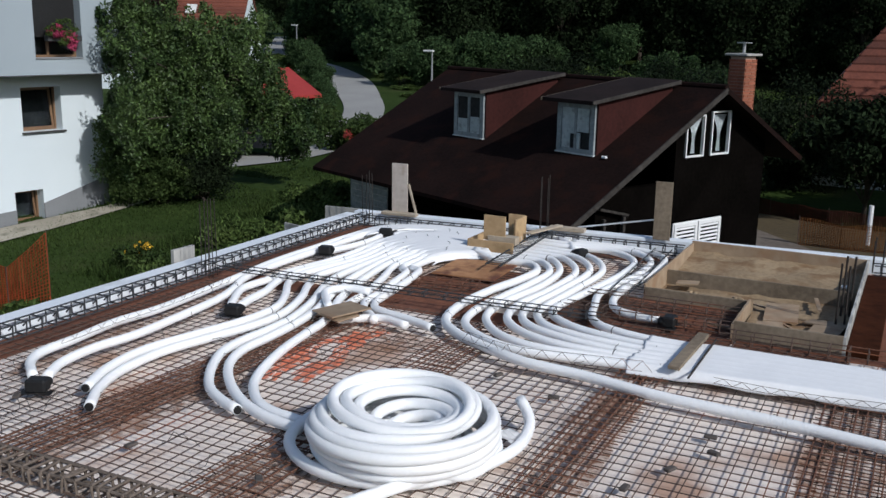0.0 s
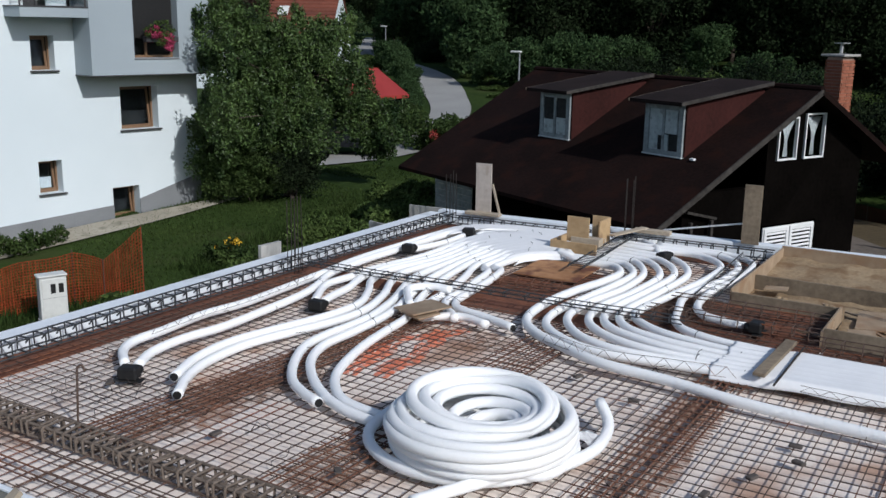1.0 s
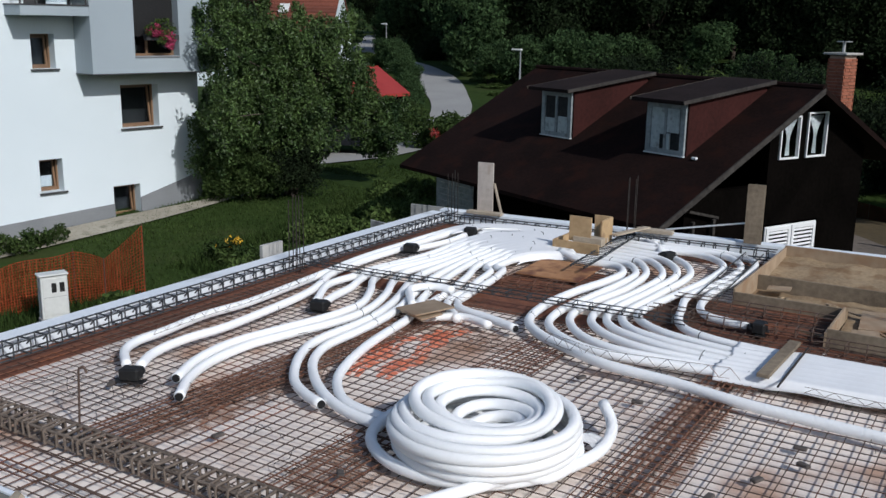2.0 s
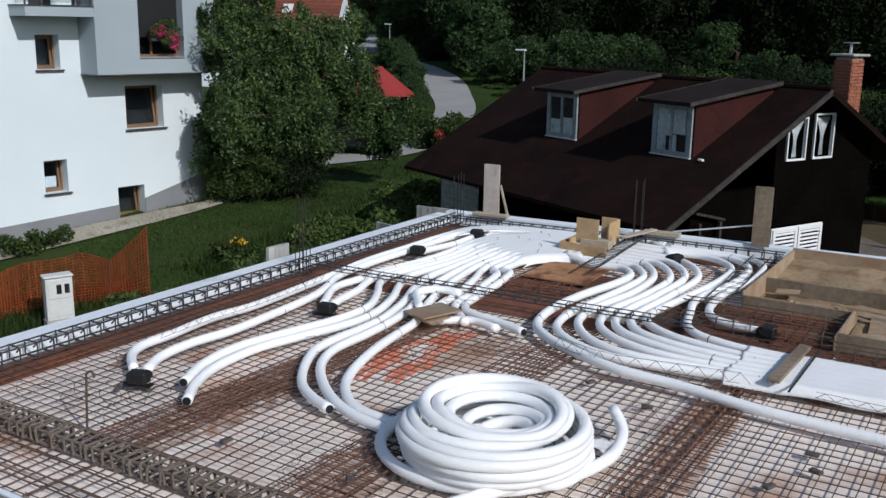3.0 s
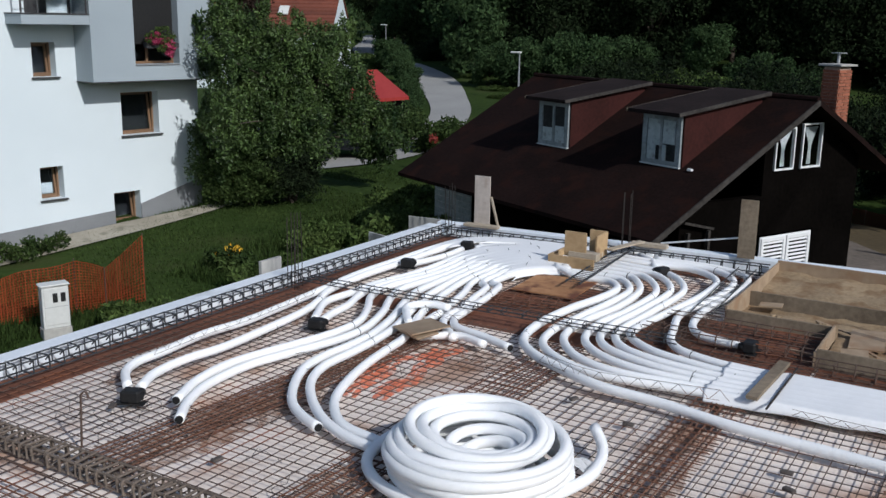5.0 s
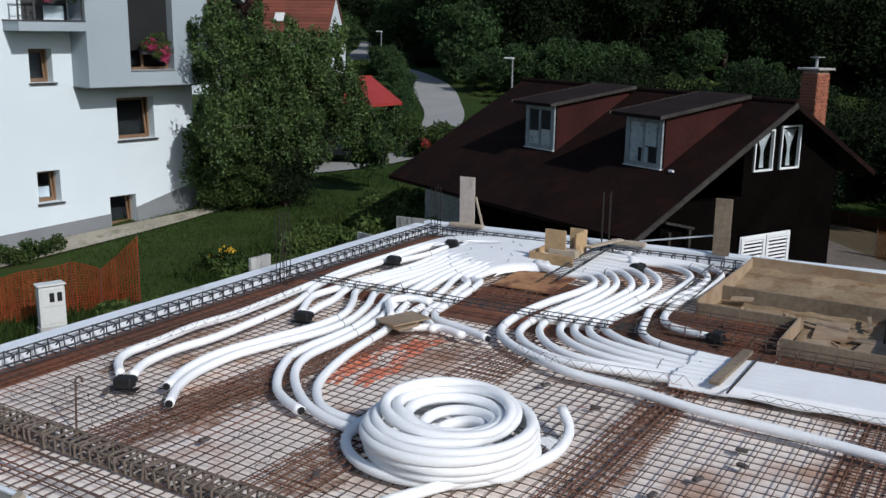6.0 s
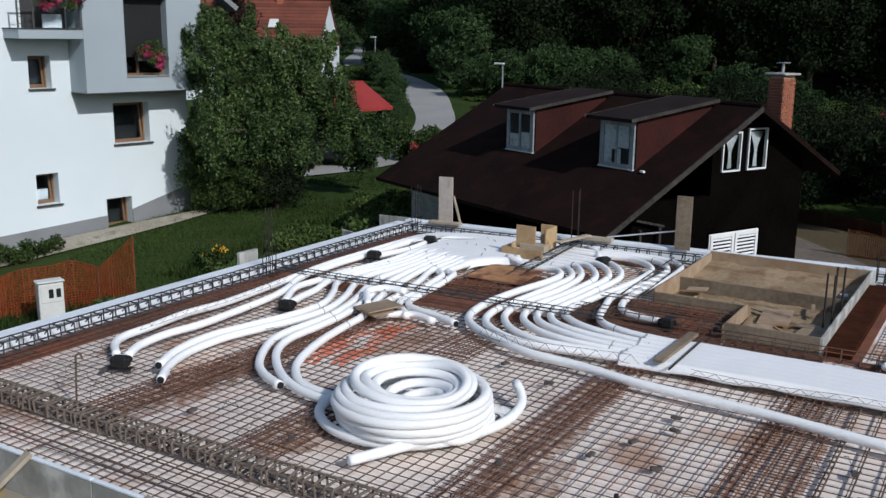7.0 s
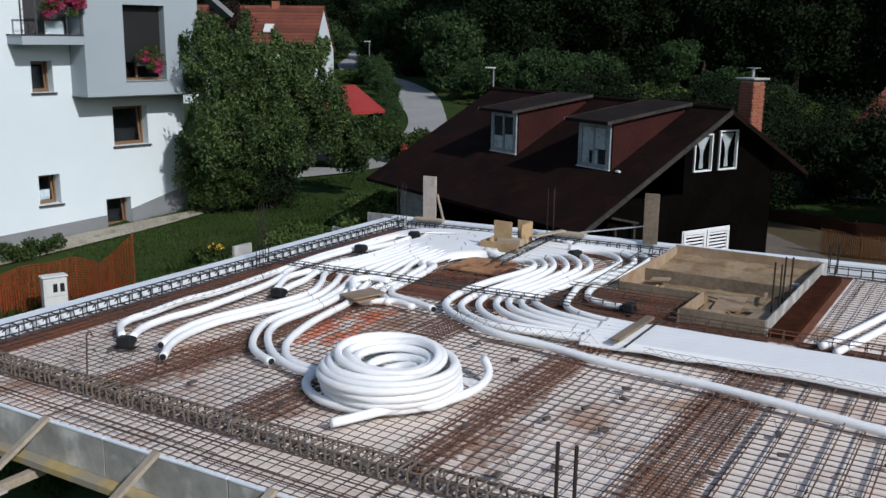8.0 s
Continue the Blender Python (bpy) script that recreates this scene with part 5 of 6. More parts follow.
def wall_panel_y(y0, y1, z0, z1, w):
    """A flat rectangular surround in the plane x = 0."""
    bm = bmesh.new()
    for lo, hi in (((-0.03, y0, z0), (-0.002, y0 + w, z1)), ((-0.03, y1 - w, z0), (-0.002, y1, z1)), ((-0.03, y0 + w, z0), (-0.002, y1 - w, z0 + w)), ((-0.03, y0 + w, z1 - w), (-0.002, y1 - w, z1))):
        box(bm, lo, hi)
    return bm


timber_house()


def chimney():
    rz = math.degrees(math.atan2(0.434, -0.9))
    o = Vector((-0.9 * 12.65 + 0.434 * 19.36, 0.434 * 12.65 + 0.9 * 19.36, 0.9))
    c = thing("chimney", "brick chimney with a concrete cap slab on the timber house", "chimney", o, rz)
    w = 0.21
    part("core", boxed((-w + 0.012, -w + 0.012, -0.4), (w - 0.012, w - 0.012, 1.98)), M_MORTAR, c)
    me = finish("brick", boxed((-0.07, -0.012, -0.03), (0.07, 0.012, 0.03)), M_BRICK)
    for row in range(31):
        z = -0.3 + row * 0.073
        for side in range(4):
            for k in range(3):
                off = -0.15 + 0.15 * k + (0.04 if row % 2 else -0.04)
                off = max(-w + 0.062, min(w - 0.062, off))
                b = part("brick", me, M_BRICK, c)
                b.matrix_basis = pose(0, 0, z, 0, 0, 90 * side) @ pose(off, -w, 0)
    part("cap", boxed((-0.3, -0.3, 2.0), (0.3, 0.3, 2.05), 0.01), M_CONC, c, "flat concrete cap slab")
    v, f = tube([(0, 0, 2.06), (0, 0, 2.28)], 0.035, 8)
    part("pipe", raw("pipe", v, f, M_METALGREY), M_METALGREY, c)
    part("cowl", boxed((-0.12, -0.12, 2.28), (0.12, 0.12, 2.3)), M_METALGREY, c)


chimney()


# ---- stair opening ----
def stair_formwork():
    s = thing("stair_formwork", "plywood formwork round the stair opening, littered with sawdust", "stair formwork")
    far = far_y(-1) - 0.12
    boards = [((-2.13, 11.74, -0.6), (-2.1, far, 0.17)), ((-2.13, far, -0.6), (0.45, far + 0.03, 0.2)), ((-2.1, 11.71, -0.6), (-0.75, 11.74, 0.13)),
              ((-0.78, 10.5, -0.6), (-0.75, 11.705, 0.16)), ((-0.75, 10.5, -0.6), (0.42, 10.53, 0.2))]
    for k, (lo, hi) in enumerate(boards):
        part("board", boxed(lo, hi, 0.003), M_OLDWOOD if k in (2, 4) else M_PLY, s)
    part("side_board", boxed((0.42, 10.5, -0.6), (0.455, far - 0.002, 0.2), 0.003), M_GREYBOARD, s, "cement-smeared side board")
    part("kerb_board", boxed((0.457, 10.55, -0.04), (0.79, far - 0.3, 0.05), 0.006), M_DARKRUST, s, "rust-stained board beside the stair opening")
    part("riser_board", boxed((-2.098, 12.9, -0.35), (0.418, 12.93, 0.11), 0.003), M_OLDWOOD, s, "grey riser board of the stair")
    part("ledge", boxed((-2.098, 11.742, -0.16), (-0.752, 11.9, 0.09), 0.003), M_SAND, s)
    for k, (a, b, z) in enumerate((((-2.098, 12.932), (0.418, far - 0.002), -0.12), ((-2.098, 11.902), (0.418, 12.898), -0.1), ((-0.748, 10.532), (0.418, 11.9), -0.05))):
        bm = bmesh.new()
        n = 14
        rows = [[bm.verts.new((a[0] + (b[0] - a[0]) * i / n, a[1] + (b[1] - a[1]) * j / n, z + (0.16 * j / n if k == 0 else 0.0) + 0.04 * noise.noise((i * 0.45 + k * 9, j * 0.5, 2)) + 0.025 * noise.noise((i * 1.3 + k * 5, j * 1.4, 7)))) for j in range(n + 1)] for i in range(n + 1)]
        for i in range(n):
            for j in range(n):
                bm.faces.new((rows[i][j], rows[i + 1][j], rows[i + 1][j + 1], rows[i][j + 1]))
        part("sand", bm, M_SAND, s, "sawdust and sand lying on the treads", True)
    for x0, y0, rz, w, l in ((-0.5, 10.75, 12, 0.3, 0.5), (-0.05, 10.9, -8, 0.35, 0.6), (-0.55, 11.4, 5, 0.4, 0.7), (-0.1, 11.55, -15, 0.5, 0.25), (-1.7, 12.1, 20, 0.5, 0.06), (-1.1, 12.3, -25, 0.7, 0.05), (0.0, 12.2, 10, 0.05, 0.6), (-1.9, 12.6, 5, 0.3, 0.2), (-0.62, 10.8, 80, 0.04, 0.5), (-0.2, 11.2, 35, 0.04, 0.6)):
        bm = boxed((0, 0, 0), (w, l, 0.018))
        bmesh.ops.transform(bm, matrix=pose(x0, y0, -0.015, random.uniform(-4, 4), random.uniform(-4, 4), rz), verts=bm.verts)
        part("loose_panel", bm, M_PLY, s)
    bm = boxed((-0.06, -0.03, 0), (0.06, 0.03, 0.04), 0.01)
    bmesh.ops.transform(bm, matrix=pose(0.2, 13.6, -0.02, 0, 0, 20), verts=bm.verts)
    part("block", bm, M_WHITEWOOD, s, "small white offcut")
    for k in range(7):
        bm = boxed((-0.05, -0.04, 0), (0.05, 0.04, 0.05), 0.015)
        bmesh.ops.transform(bm, matrix=pose(random.uniform(-2.0, -0.85), random.uniform(11.78, 11.86), 0.085, random.uniform(0, 30), 0, 40 * k) @ Matrix.Scale(random.uniform(0.4, 0.9), 4), verts=bm.verts)
        part("rubble", bm, M_SAND, s)


stair_formwork()


# ---- boards and planks on the deck ----
def plank(name, label, lo, hi, m, material, category, group=""):
    return solo(name, boxed(lo, hi, 0.004, m), material, label, category, group)


plank("plank", "grey old timber plank laid across the ducts", (-0.06, -0.61, 0), (0.06, 0.61, 0.04), pose(-0.99, 9.31, 0.142, 0.5, 1, -2), M_OLDWOOD, "plank")
v, f = tube([(-0.83, 8.55, 0.135), (-0.82, 9.85, 0.15)], 0.012, 6)
tagged(new("steel_rod", raw("steel_rod", v, f, M_BAR)), "loose steel rod lying across the white sheet", "steel rod")
plank("plywood_sheet", "offcut of plywood lying over the ducts", (-0.26, -0.26, 0), (0.26, 0.26, 0.02), pose(-4.93, 8.74, 0.16, 4, -5, -30), M_PLY, "plywood")
plank("plywood_sheet", "rust-washed plywood sheet lying on the deck between the ducts", (-0.5, -0.5, 0), (0.45, 0.5, 0.02), pose(-4.6, 11.85, 0.012, 0, 0, 3), M_RUSTPLY, "plywood")
plank("plywood_sheet", "small plywood offcut under the larger one", (-0.2, -0.16, 0), (0.2, 0.16, 0.02), pose(-4.9, 8.62, 0.135, 3, 2, -20), M_PLY, "plywood")
plank("plank", "short plank resting on the far slab edge", (-0.3, -0.08, 0), (0.3, 0.08, 0.06), pose(-4.17, 14.5, 0.16, 0, 0, 6), M_WOOD, "plank")
plank("plank", "long thin board lying beside the board stack", (-0.06, -0.45, 0), (0.06, 0.45, 0.025), pose(-4.35, 13.9, 0.26, 0, 0, -14), M_WOOD, "plank")
bm = bmesh.new()
beam_between(bm, (-4.1, 14.86, 0.165), (-2.72, 14.7, 0.47), 0.03, 0.022)
solo("lath", bm, M_WHITEWOOD, "pale timber lath leaning against the upright board", "lath")


def form_block():
    b = thing("formwork_box", "plywood formwork box standing over the ducts", "formwork box", (-4.85, 12.78, 0))
    part("front_board", boxed((-0.34, -0.02, 0.0), (0.42, 0.02, 0.24), 0.003), M_NEWPLY, b)
    part("side_board", boxed((-0.34, 0.022, 0.0), (-0.3, 0.6, 0.24), 0.003), M_NEWPLY, b)
    part("top_block", boxed((-0.02, 0.03, 0.2), (0.44, 0.2, 0.32), 0.004), M_WOOD, b)
    part("upright_board", boxed((-0.1, 0.05, 0.24), (0.26, 0.075, 0.63), 0.003), M_NEWPLY, b)
    part("upright_board", boxed((-0.02, 0.85, 0.1), (0.25, 0.875, 0.52), 0.003), M_NEWPLY, b)
    part("upright_board", boxed((0.26, 0.4, 0.1), (0.29, 0.85, 0.52), 0.003), M_NEWPLY, b)
    part("stretcher", boxed((-0.3, 0.62, 0.12), (0.3, 0.66, 0.22), 0.003), M_WOOD, b)


form_block()


def upright_board(x, y, w, top, label, brace, material):
    b = thing("upright_board", label, "upright board", (x, y, 0.15), 5, "upright boards on the far edge")
    part("board", boxed((0, 0, 0), (w, 0.03, top - 0.15), 0.003), material, b)
    if brace:
        bm = bmesh.new()
        beam_between(bm, (w + 0.02, 0.015, 0.55), (w + 0.17, 0.015, 0.02), 0.03, 0.04, (0, 1, 0))
        part("brace", bm, M_WOOD, b)
        part("base_plank", boxed((-0.14, -0.16, 0), (w + 0.22, -0.002, 0.05), 0.004), M_WOOD, b)


upright_board(-7.43, 14.34, 0.3, 1.06, "pale upright plywood board with a small brace", True, M_PALEBOARD)
upright_board(-2.77, 14.63, 0.27, 1.09, "grey upright board on the far slab edge", False, M_OLDWOOD)
for lo, hi, m in (((0, -0.02, 0), (0.9, 0.02, 0.42), pose(-8.95, 14.5, -0.3, 0, 0, 5)), ((0, -0.02, 0), (0.5, 0.02, 0.3), pose(-9.45, 13.9, -0.45, 0, 0, -15))):
    plank("edge_board", "grey formwork board fixed outside the slab corner", lo, hi, m, M_GREYBOARD, "edge board", "corner boards")
plank("edge_board", "pale concrete-faced board standing outside the slab edge", (-0.03, 0, 0), (0.03, 0.42, 0.5), pose(-8.32, 9.65, -0.2, 0, 0, -2), M_CONC, "edge board")


# ---- starter bars, pins, wires, spacers ----
def starter_bars(x, y, z, h, n, gap, r=0.007, lean=1.5):
    s = thing("starter_bars", "cluster of upright steel starter bars", "starter bars", (x, y, z), random.uniform(0, 30), "starter bars")
    for k in range(n):
        a, b = (k % 2) * gap, (k // 2) * gap
        hh = h * random.uniform(0.92, 1.05)
        v, f = tube([(a, b, 0), (a + random.uniform(-0.01, 0.01) * lean, b + random.uniform(-0.01, 0.01) * lean, hh)], r, 6)
        part("bar", raw("bar", v, f, M_BAR), M_BAR, s)


starter_bars(-7.72, 9.56, 0, 1.05, 6, 0.11)
starter_bars(-7.86, 14.05, 0, 0.9, 4, 0.13)
starter_bars(-4.56, 14.28, 0, 1.1, 4, 0.12)
starter_bars(0.26, 11.6, -0.05, 0.85, 2, 0.1, 0.014)
starter_bars(0.27, 12.25, -0.05, 0.75, 2, 0.1, 0.014)
starter_bars(0.5, 14.7, 0, 0.5, 4, 0.13, 0.009)
starter_bars(0.14, 4.42, 0, 0.68, 2, 0.15, 0.017, 0.5)
starter_bars(3.6, 14.9, 0, 0.6, 4, 0.13)
v, f = joined([tube([(0, 0, 0), (0.02, 0.01, 0.5)], 0.011, 6), tube(smooth_path([(0.02, 0.01, 0.5), (0.06, 0.02, 0.53), (0.09, 0.02, 0.47)], 0.02), 0.011, 6)])
pin = tagged(new("level_pin", raw("level_pin", v, f, M_STEEL)), "hooked steel pin standing in the reinforcement", "steel pin")
pin.matrix_basis = pose(-5.83, 4.57, 0, 3, 2, 20)


def wire_snake(points, h, label):
    """A bent wire spacer: two strands and a zigzag between them."""
    p = smooth_path([(*q, 0.1) for q in points], 0.09)
    pcs = []
    zig = [q + np.array((0, 0, h if k % 2 else 0)) for k, q in enumerate(p)]
    for a, b in zip(zig, zig[1:]):
        pcs.append(tube([a, b], 0.0024, 4, False))
    for dz in (0, h):
        for a, b in zip(p[::3], p[3::3]):
            pcs.append(tube([a + np.array((0, 0, dz)), b + np.array((0, 0, dz))], 0.0024, 4, False))
    v, f = joined(pcs)
    tagged(new("wire_spacer", raw("wire_spacer", v, f, M_STEEL)), label, "wire spacer", "wire spacers")


wire_snake([(-3.3, 8.62), (-2.6, 8.4), (-1.9, 8.5), (-1.2, 8.62)], 0.11, "zigzag wire spacer lying along the ducts")
wire_snake([(-0.6, 8.62), (0.3, 8.6), (1.2, 8.74), (2.4, 8.7), (3.6, 8.8)], 0.06, "zigzag wire spacer lying along the white sheet")
wire_snake([(-6.93, 6.4), (-6.97, 7.2), (-6.95, 7.95), (-7.0, 8.8), (-7.05, 9.4)], 0.11, "zigzag wire spacer lying along the outer duct")
wire_snake([(-5.95, 10.2), (-5.2, 9.4), (-4.5, 9.5)], 0.06, "zigzag wire spacer beside the board")
me = finish("bar_chair", boxed((-0.055, -0.03, 0), (0.055, 0.03, 0.03), 0.008), M_SPACER)
g = random.Random(9)
for x, y in [(-0.78, 6.21), (-0.55, 6.7), (-0.17, 6.25), (-0.3, 7.17), (-0.39, 7.49), (-0.6, 4.78), (1.03, 5.85), (1.5, 6.6), (1.35, 7.1), (-1.4, 5.6), (-1.9, 7.7), (-2.6, 8.0), (-6.3, 5.3), (-4.6, 5.0), (-3.3, 5.0), (1.9, 5.2), (2.4, 6.9), (-0.2, 5.2)]:
    ob = tagged(new("bar_chair", me), "small grey concrete spacer lying in the mat", "spacer", "mat spacers")
    ob.matrix_basis = pose(x, y, 0.012, 0, 0, g.uniform(0, 180))


def tie_wire(x, y, seed, size):
    """A loose curl of binding wire left on the mats."""
    g = random.Random(seed)
    a = g.uniform(0, 6.3)
    pts = []
    for k in range(9):
        a += g.uniform(-1.3, 1.5)
        p = pts[-1] if pts else (0, 0, 0.02)
        pts.append((p[0] + size * math.cos(a), p[1] + size * math.sin(a), max(0.0, 0.03 + 0.05 * math.sin(k * 0.8 + a))))
    v, f = tube(smooth_path(pts, 0.03), 0.003, 4)
    ob = tagged(new("tie_wire", raw("tie_wire", v, f, M_BAR)), "loose curl of thin binding wire on the bars", "binding wire", "binding wires")
    ob.matrix_basis = pose(x, y, 0.01)


g = random.Random(17)
for k in range(46):
    tie_wire(g.uniform(-7.2, 2.6), g.uniform(4.6, 8.4), k, g.uniform(0.03, 0.09))
for k in range(14):
    tie_wire(g.uniform(-6.8, -5.0), g.uniform(4.7, 6.0), 60 + k, g.uniform(0.04, 0.1))
STROKES = [(-4.63, 6.91, -4.82, 8.1), (-4.31, 7.03, -4.47, 8.2), (-4.88, 8.1, -4.35, 8.84), (-4.78, 7.28, -4.95, 8.0), (-4.45, 8.1, -4.6, 8.7), (-4.5, 7.15, -4.4, 7.6)]


def spray_marks():
    """Loose strokes of orange marking paint on the deck."""
    g = random.Random(3)
    for k, (x0, y0, x1, y1) in enumerate(STROKES):
        for side in (-0.05, 0.05):
            d = Vector((x1 - x0, y1 - y0, 0))
            n = int(d.length / 0.12)
            turn = math.degrees(math.atan2(d.y, d.x))
            bm = bmesh.new()
            rows = []
            for i in range(n + 1):
                w = 0.055 * (0.5 + 0.5 * math.sin(math.pi * (i + 0.5) / (n + 1))) * g.uniform(0.6, 1.3)
                off = side + 0.04 * math.sin(i * 0.8 + k)
                rows.append([bm.verts.new((d.length * i / n, off - w, 0)), bm.verts.new((d.length * i / n, off + w, 0))])
            for a, b in zip(rows, rows[1:]):
                bm.faces.new((a[0], b[0], b[1], a[1]))
            ob = solo("paint_mark", bm, M_PAINT, "stroke of orange marking paint on the deck", "paint mark", "orange paint marks")
            ob.matrix_basis = pose(x0, y0, -0.0465 + 0.0006 * k + 0.0002 * side, 0, 0, turn)


spray_marks()


# ---- yard on the open side ----
def net_fence(points, tops, label, net):
    """Orange plastic net between posts; its top edge sags from point to point."""
    p = np.array(points, float)
    t = np.concatenate([[0], np.cumsum(np.linalg.norm(np.diff(p, axis=0), axis=1))])
    n = int(t[-1] / 0.07)
    f = thing("safety_fence", label, "safety fence", (p[0][0], p[0][1], 0), 0, "orange net fences")
    o = p[0]
    cols = []
    for i in range(n + 1):
        s = t[-1] * i / n
        x, y, z = np.interp(s, t, p[:, 0]), np.interp(s, t, p[:, 1]), np.interp(s, t, tops)
        cols.append((x - o[0] + 0.04 * math.sin(s * 3), y - o[1] + 0.04 * math.cos(s * 2.3), z + 0.03 * math.sin(s * 4), ground_z(x, y)))
    rows = 18
    at = lambda c, k: (c[0], c[1], c[3] + (c[2] - c[3]) * k / rows)
    bm = bmesh.new()
    for a, b in zip(cols, cols[1:]):
        for k in range(rows + 1):
            z0, z1 = Vector(at(a, k)), Vector(at(b, k))
            w = Vector((0, 0, 0.011))
            bm.faces.new([bm.verts.new(q) for q in (z0 - w, z1 - w, z1 + w, z0 + w)])
    for a in cols:
        d = Vector((0.01, 0.01, 0))
        lo, hi = Vector(at(a, 0)), Vector(at(a, rows))
        bm.faces.new([bm.verts.new(q) for q in (lo - d, lo + d, hi + d, hi - d)])
    bmesh.ops.solidify(bm, geom=list(bm.faces), thickness=0.003)
    part("net", bm, net, f)
    for q, top in zip(p, tops):
        v, fc = tube([(q[0] - o[0], q[1] - o[1], ground_z(q[0], q[1]) - 0.2), (q[0] - o[0], q[1] - o[1], top + 0.06)], 0.012, 6)
        part("post", raw("post", v, fc, M_STEEL), M_STEEL, f)


net_fence([(-18.3, 8.5), (-17.5, 11.3), (-17.0, 13.0), (-16.85, 13.7), (-16.5, 14.55)], [-1.7, -1.8, -1.62, -1.95, -1.25], "sagging orange plastic safety net on steel pins", M_ORANGE)
net_fence([(-2.1, 29.75), (-0.9, 29.65), (0.9, 29.6), (4.5, 29.4)], [-1.97, -2.05, -1.98, -2.0], "orange plastic safety net beside the yard, coloured darker for part shade", M_DIMNET)
net_fence([(-5.6, 35.6), (-3.6, 34.6), (-1.6, 33.6), (2.0, 32.9)], [-2.3, -2.34, -2.3, -2.3], "low orange plastic net behind the bare earth, coloured dark red for shade", M_SHADENET)


def meter_cabinet():
    c = thing("meter_cabinet", "pale grey electricity meter cabinet with two small windows", "meter cabinet", (-15.95, 11.68, -2.85), 68)
    part("plinth", boxed((-0.29, -0.13, -0.2), (0.29, 0.17, 0.22), 0.01), M_CONC, c)
    part("body", boxed((-0.27, -0.11, 0.222), (0.27, 0.15, 1.12), 0.012), M_CABINET, c)
    bm = boxed((-0.3, -0.15, 1.122), (0.3, 0.18, 1.17), 0.02)
    part("lid", bm, M_CABINET, c)
    d = part("door", boxed((-0.23, -0.125, 0.3), (0.25, -0.112, 1.08), 0.004), M_CABINET, c)
    part("seam", boxed((-0.22, -0.128, 0.68), (0.24, -0.1255, 0.69)), M_METALGREY, d)
    for x in (-0.06, 0.1):
        part("meter_window", boxed((x, -0.131, 0.78), (x + 0.1, -0.1255, 0.98), 0.002), M_BLACK, d, "dark meter window")


meter_cabinet()
v, f = joined([tube([(0, 0, -0.3), (0, 0, 1.3)], 0.07, 10)])
post = tagged(new("marker_post", raw("marker_post", v, f, M_WHITEWOOD)), "white plastic marker post in the verge", "marker post")
post.matrix_basis = pose(-0.2, 30.6, -2.85)


# ---- planting ----
def meadow(name, label, n, x0, x1, y0, y1, h, material, seed, patch):
    """Grass as loose blades, denser and taller in patches."""
    g = np.random.default_rng(seed)
    x, y = g.uniform(x0, x1, n), g.uniform(y0, y1, n)
    k = np.array([noise.noise((a * patch, b * patch, seed * 1.7)) for a, b in zip(x, y)])
    keep = (k > -0.25) & (x < -8.6)
    x, y, k = x[keep], y[keep], k[keep]
    z = np.array([ground_z(a, b) for a, b in zip(x, y)])
    hh = h * (0.5 + 0.9 * g.random(len(x))) * (1 + 1.2 * np.clip(k, 0, 1))
    a = g.uniform(0, 2 * np.pi, len(x))
    w = 0.012 + 0.014 * g.random(len(x))
    base = np.stack([x, y, z - 0.01], 1)
    side = np.stack([np.cos(a) * w, np.sin(a) * w, np.zeros(len(x))], 1)
    tip = base + np.stack([np.cos(a + 1.3) * hh * 0.5, np.sin(a + 1.3) * hh * 0.5, hh], 1)
    v = np.stack([base - side, base + side, tip], 1).reshape(-1, 3)
    f = [(3 * i, 3 * i + 1, 3 * i + 2) for i in range(len(x))]
    tagged(new(name, leafy(name, v, f, material)), label, "grass", kind="stuff")


meadow("grass", "short lawn grass beside the white house", 90000, -24, -8.6, 6, 30, 0.07, M_GRASSBLADE, 3, 0.35)
meadow("tall_grass", "rough tall grass and weeds along the site edge", 60000, -17.5, -8.6, 6, 28, 0.2, M_GRASSBLADE, 4, 0.3)
def shrub(name, label, at, seed, leaves, leaf, lo, hi, material, clumps=26, clump=0.45, category="shrub", group="shrubs"):
    t = thing(name, label, category, (at[0], at[1], ground_z(*at)), 0, group)
    v, f, centres = crown(seed, clumps, leaves, leaf, lo, hi, clump, 0.35)
    part("foliage", leafy("foliage", v, f, material), material, t)
    pcs = [tube(smooth_path([(0.05 * k % 0.2, 0.03, -0.1), tuple(c * 0.5), tuple(c)], 0.3), 0.015, 5) for k, c in enumerate(centres[:10])]
    v, f = joined(pcs)
    part("stem", raw("stem", v, f, M_BARK), M_BARK, t)
    return t


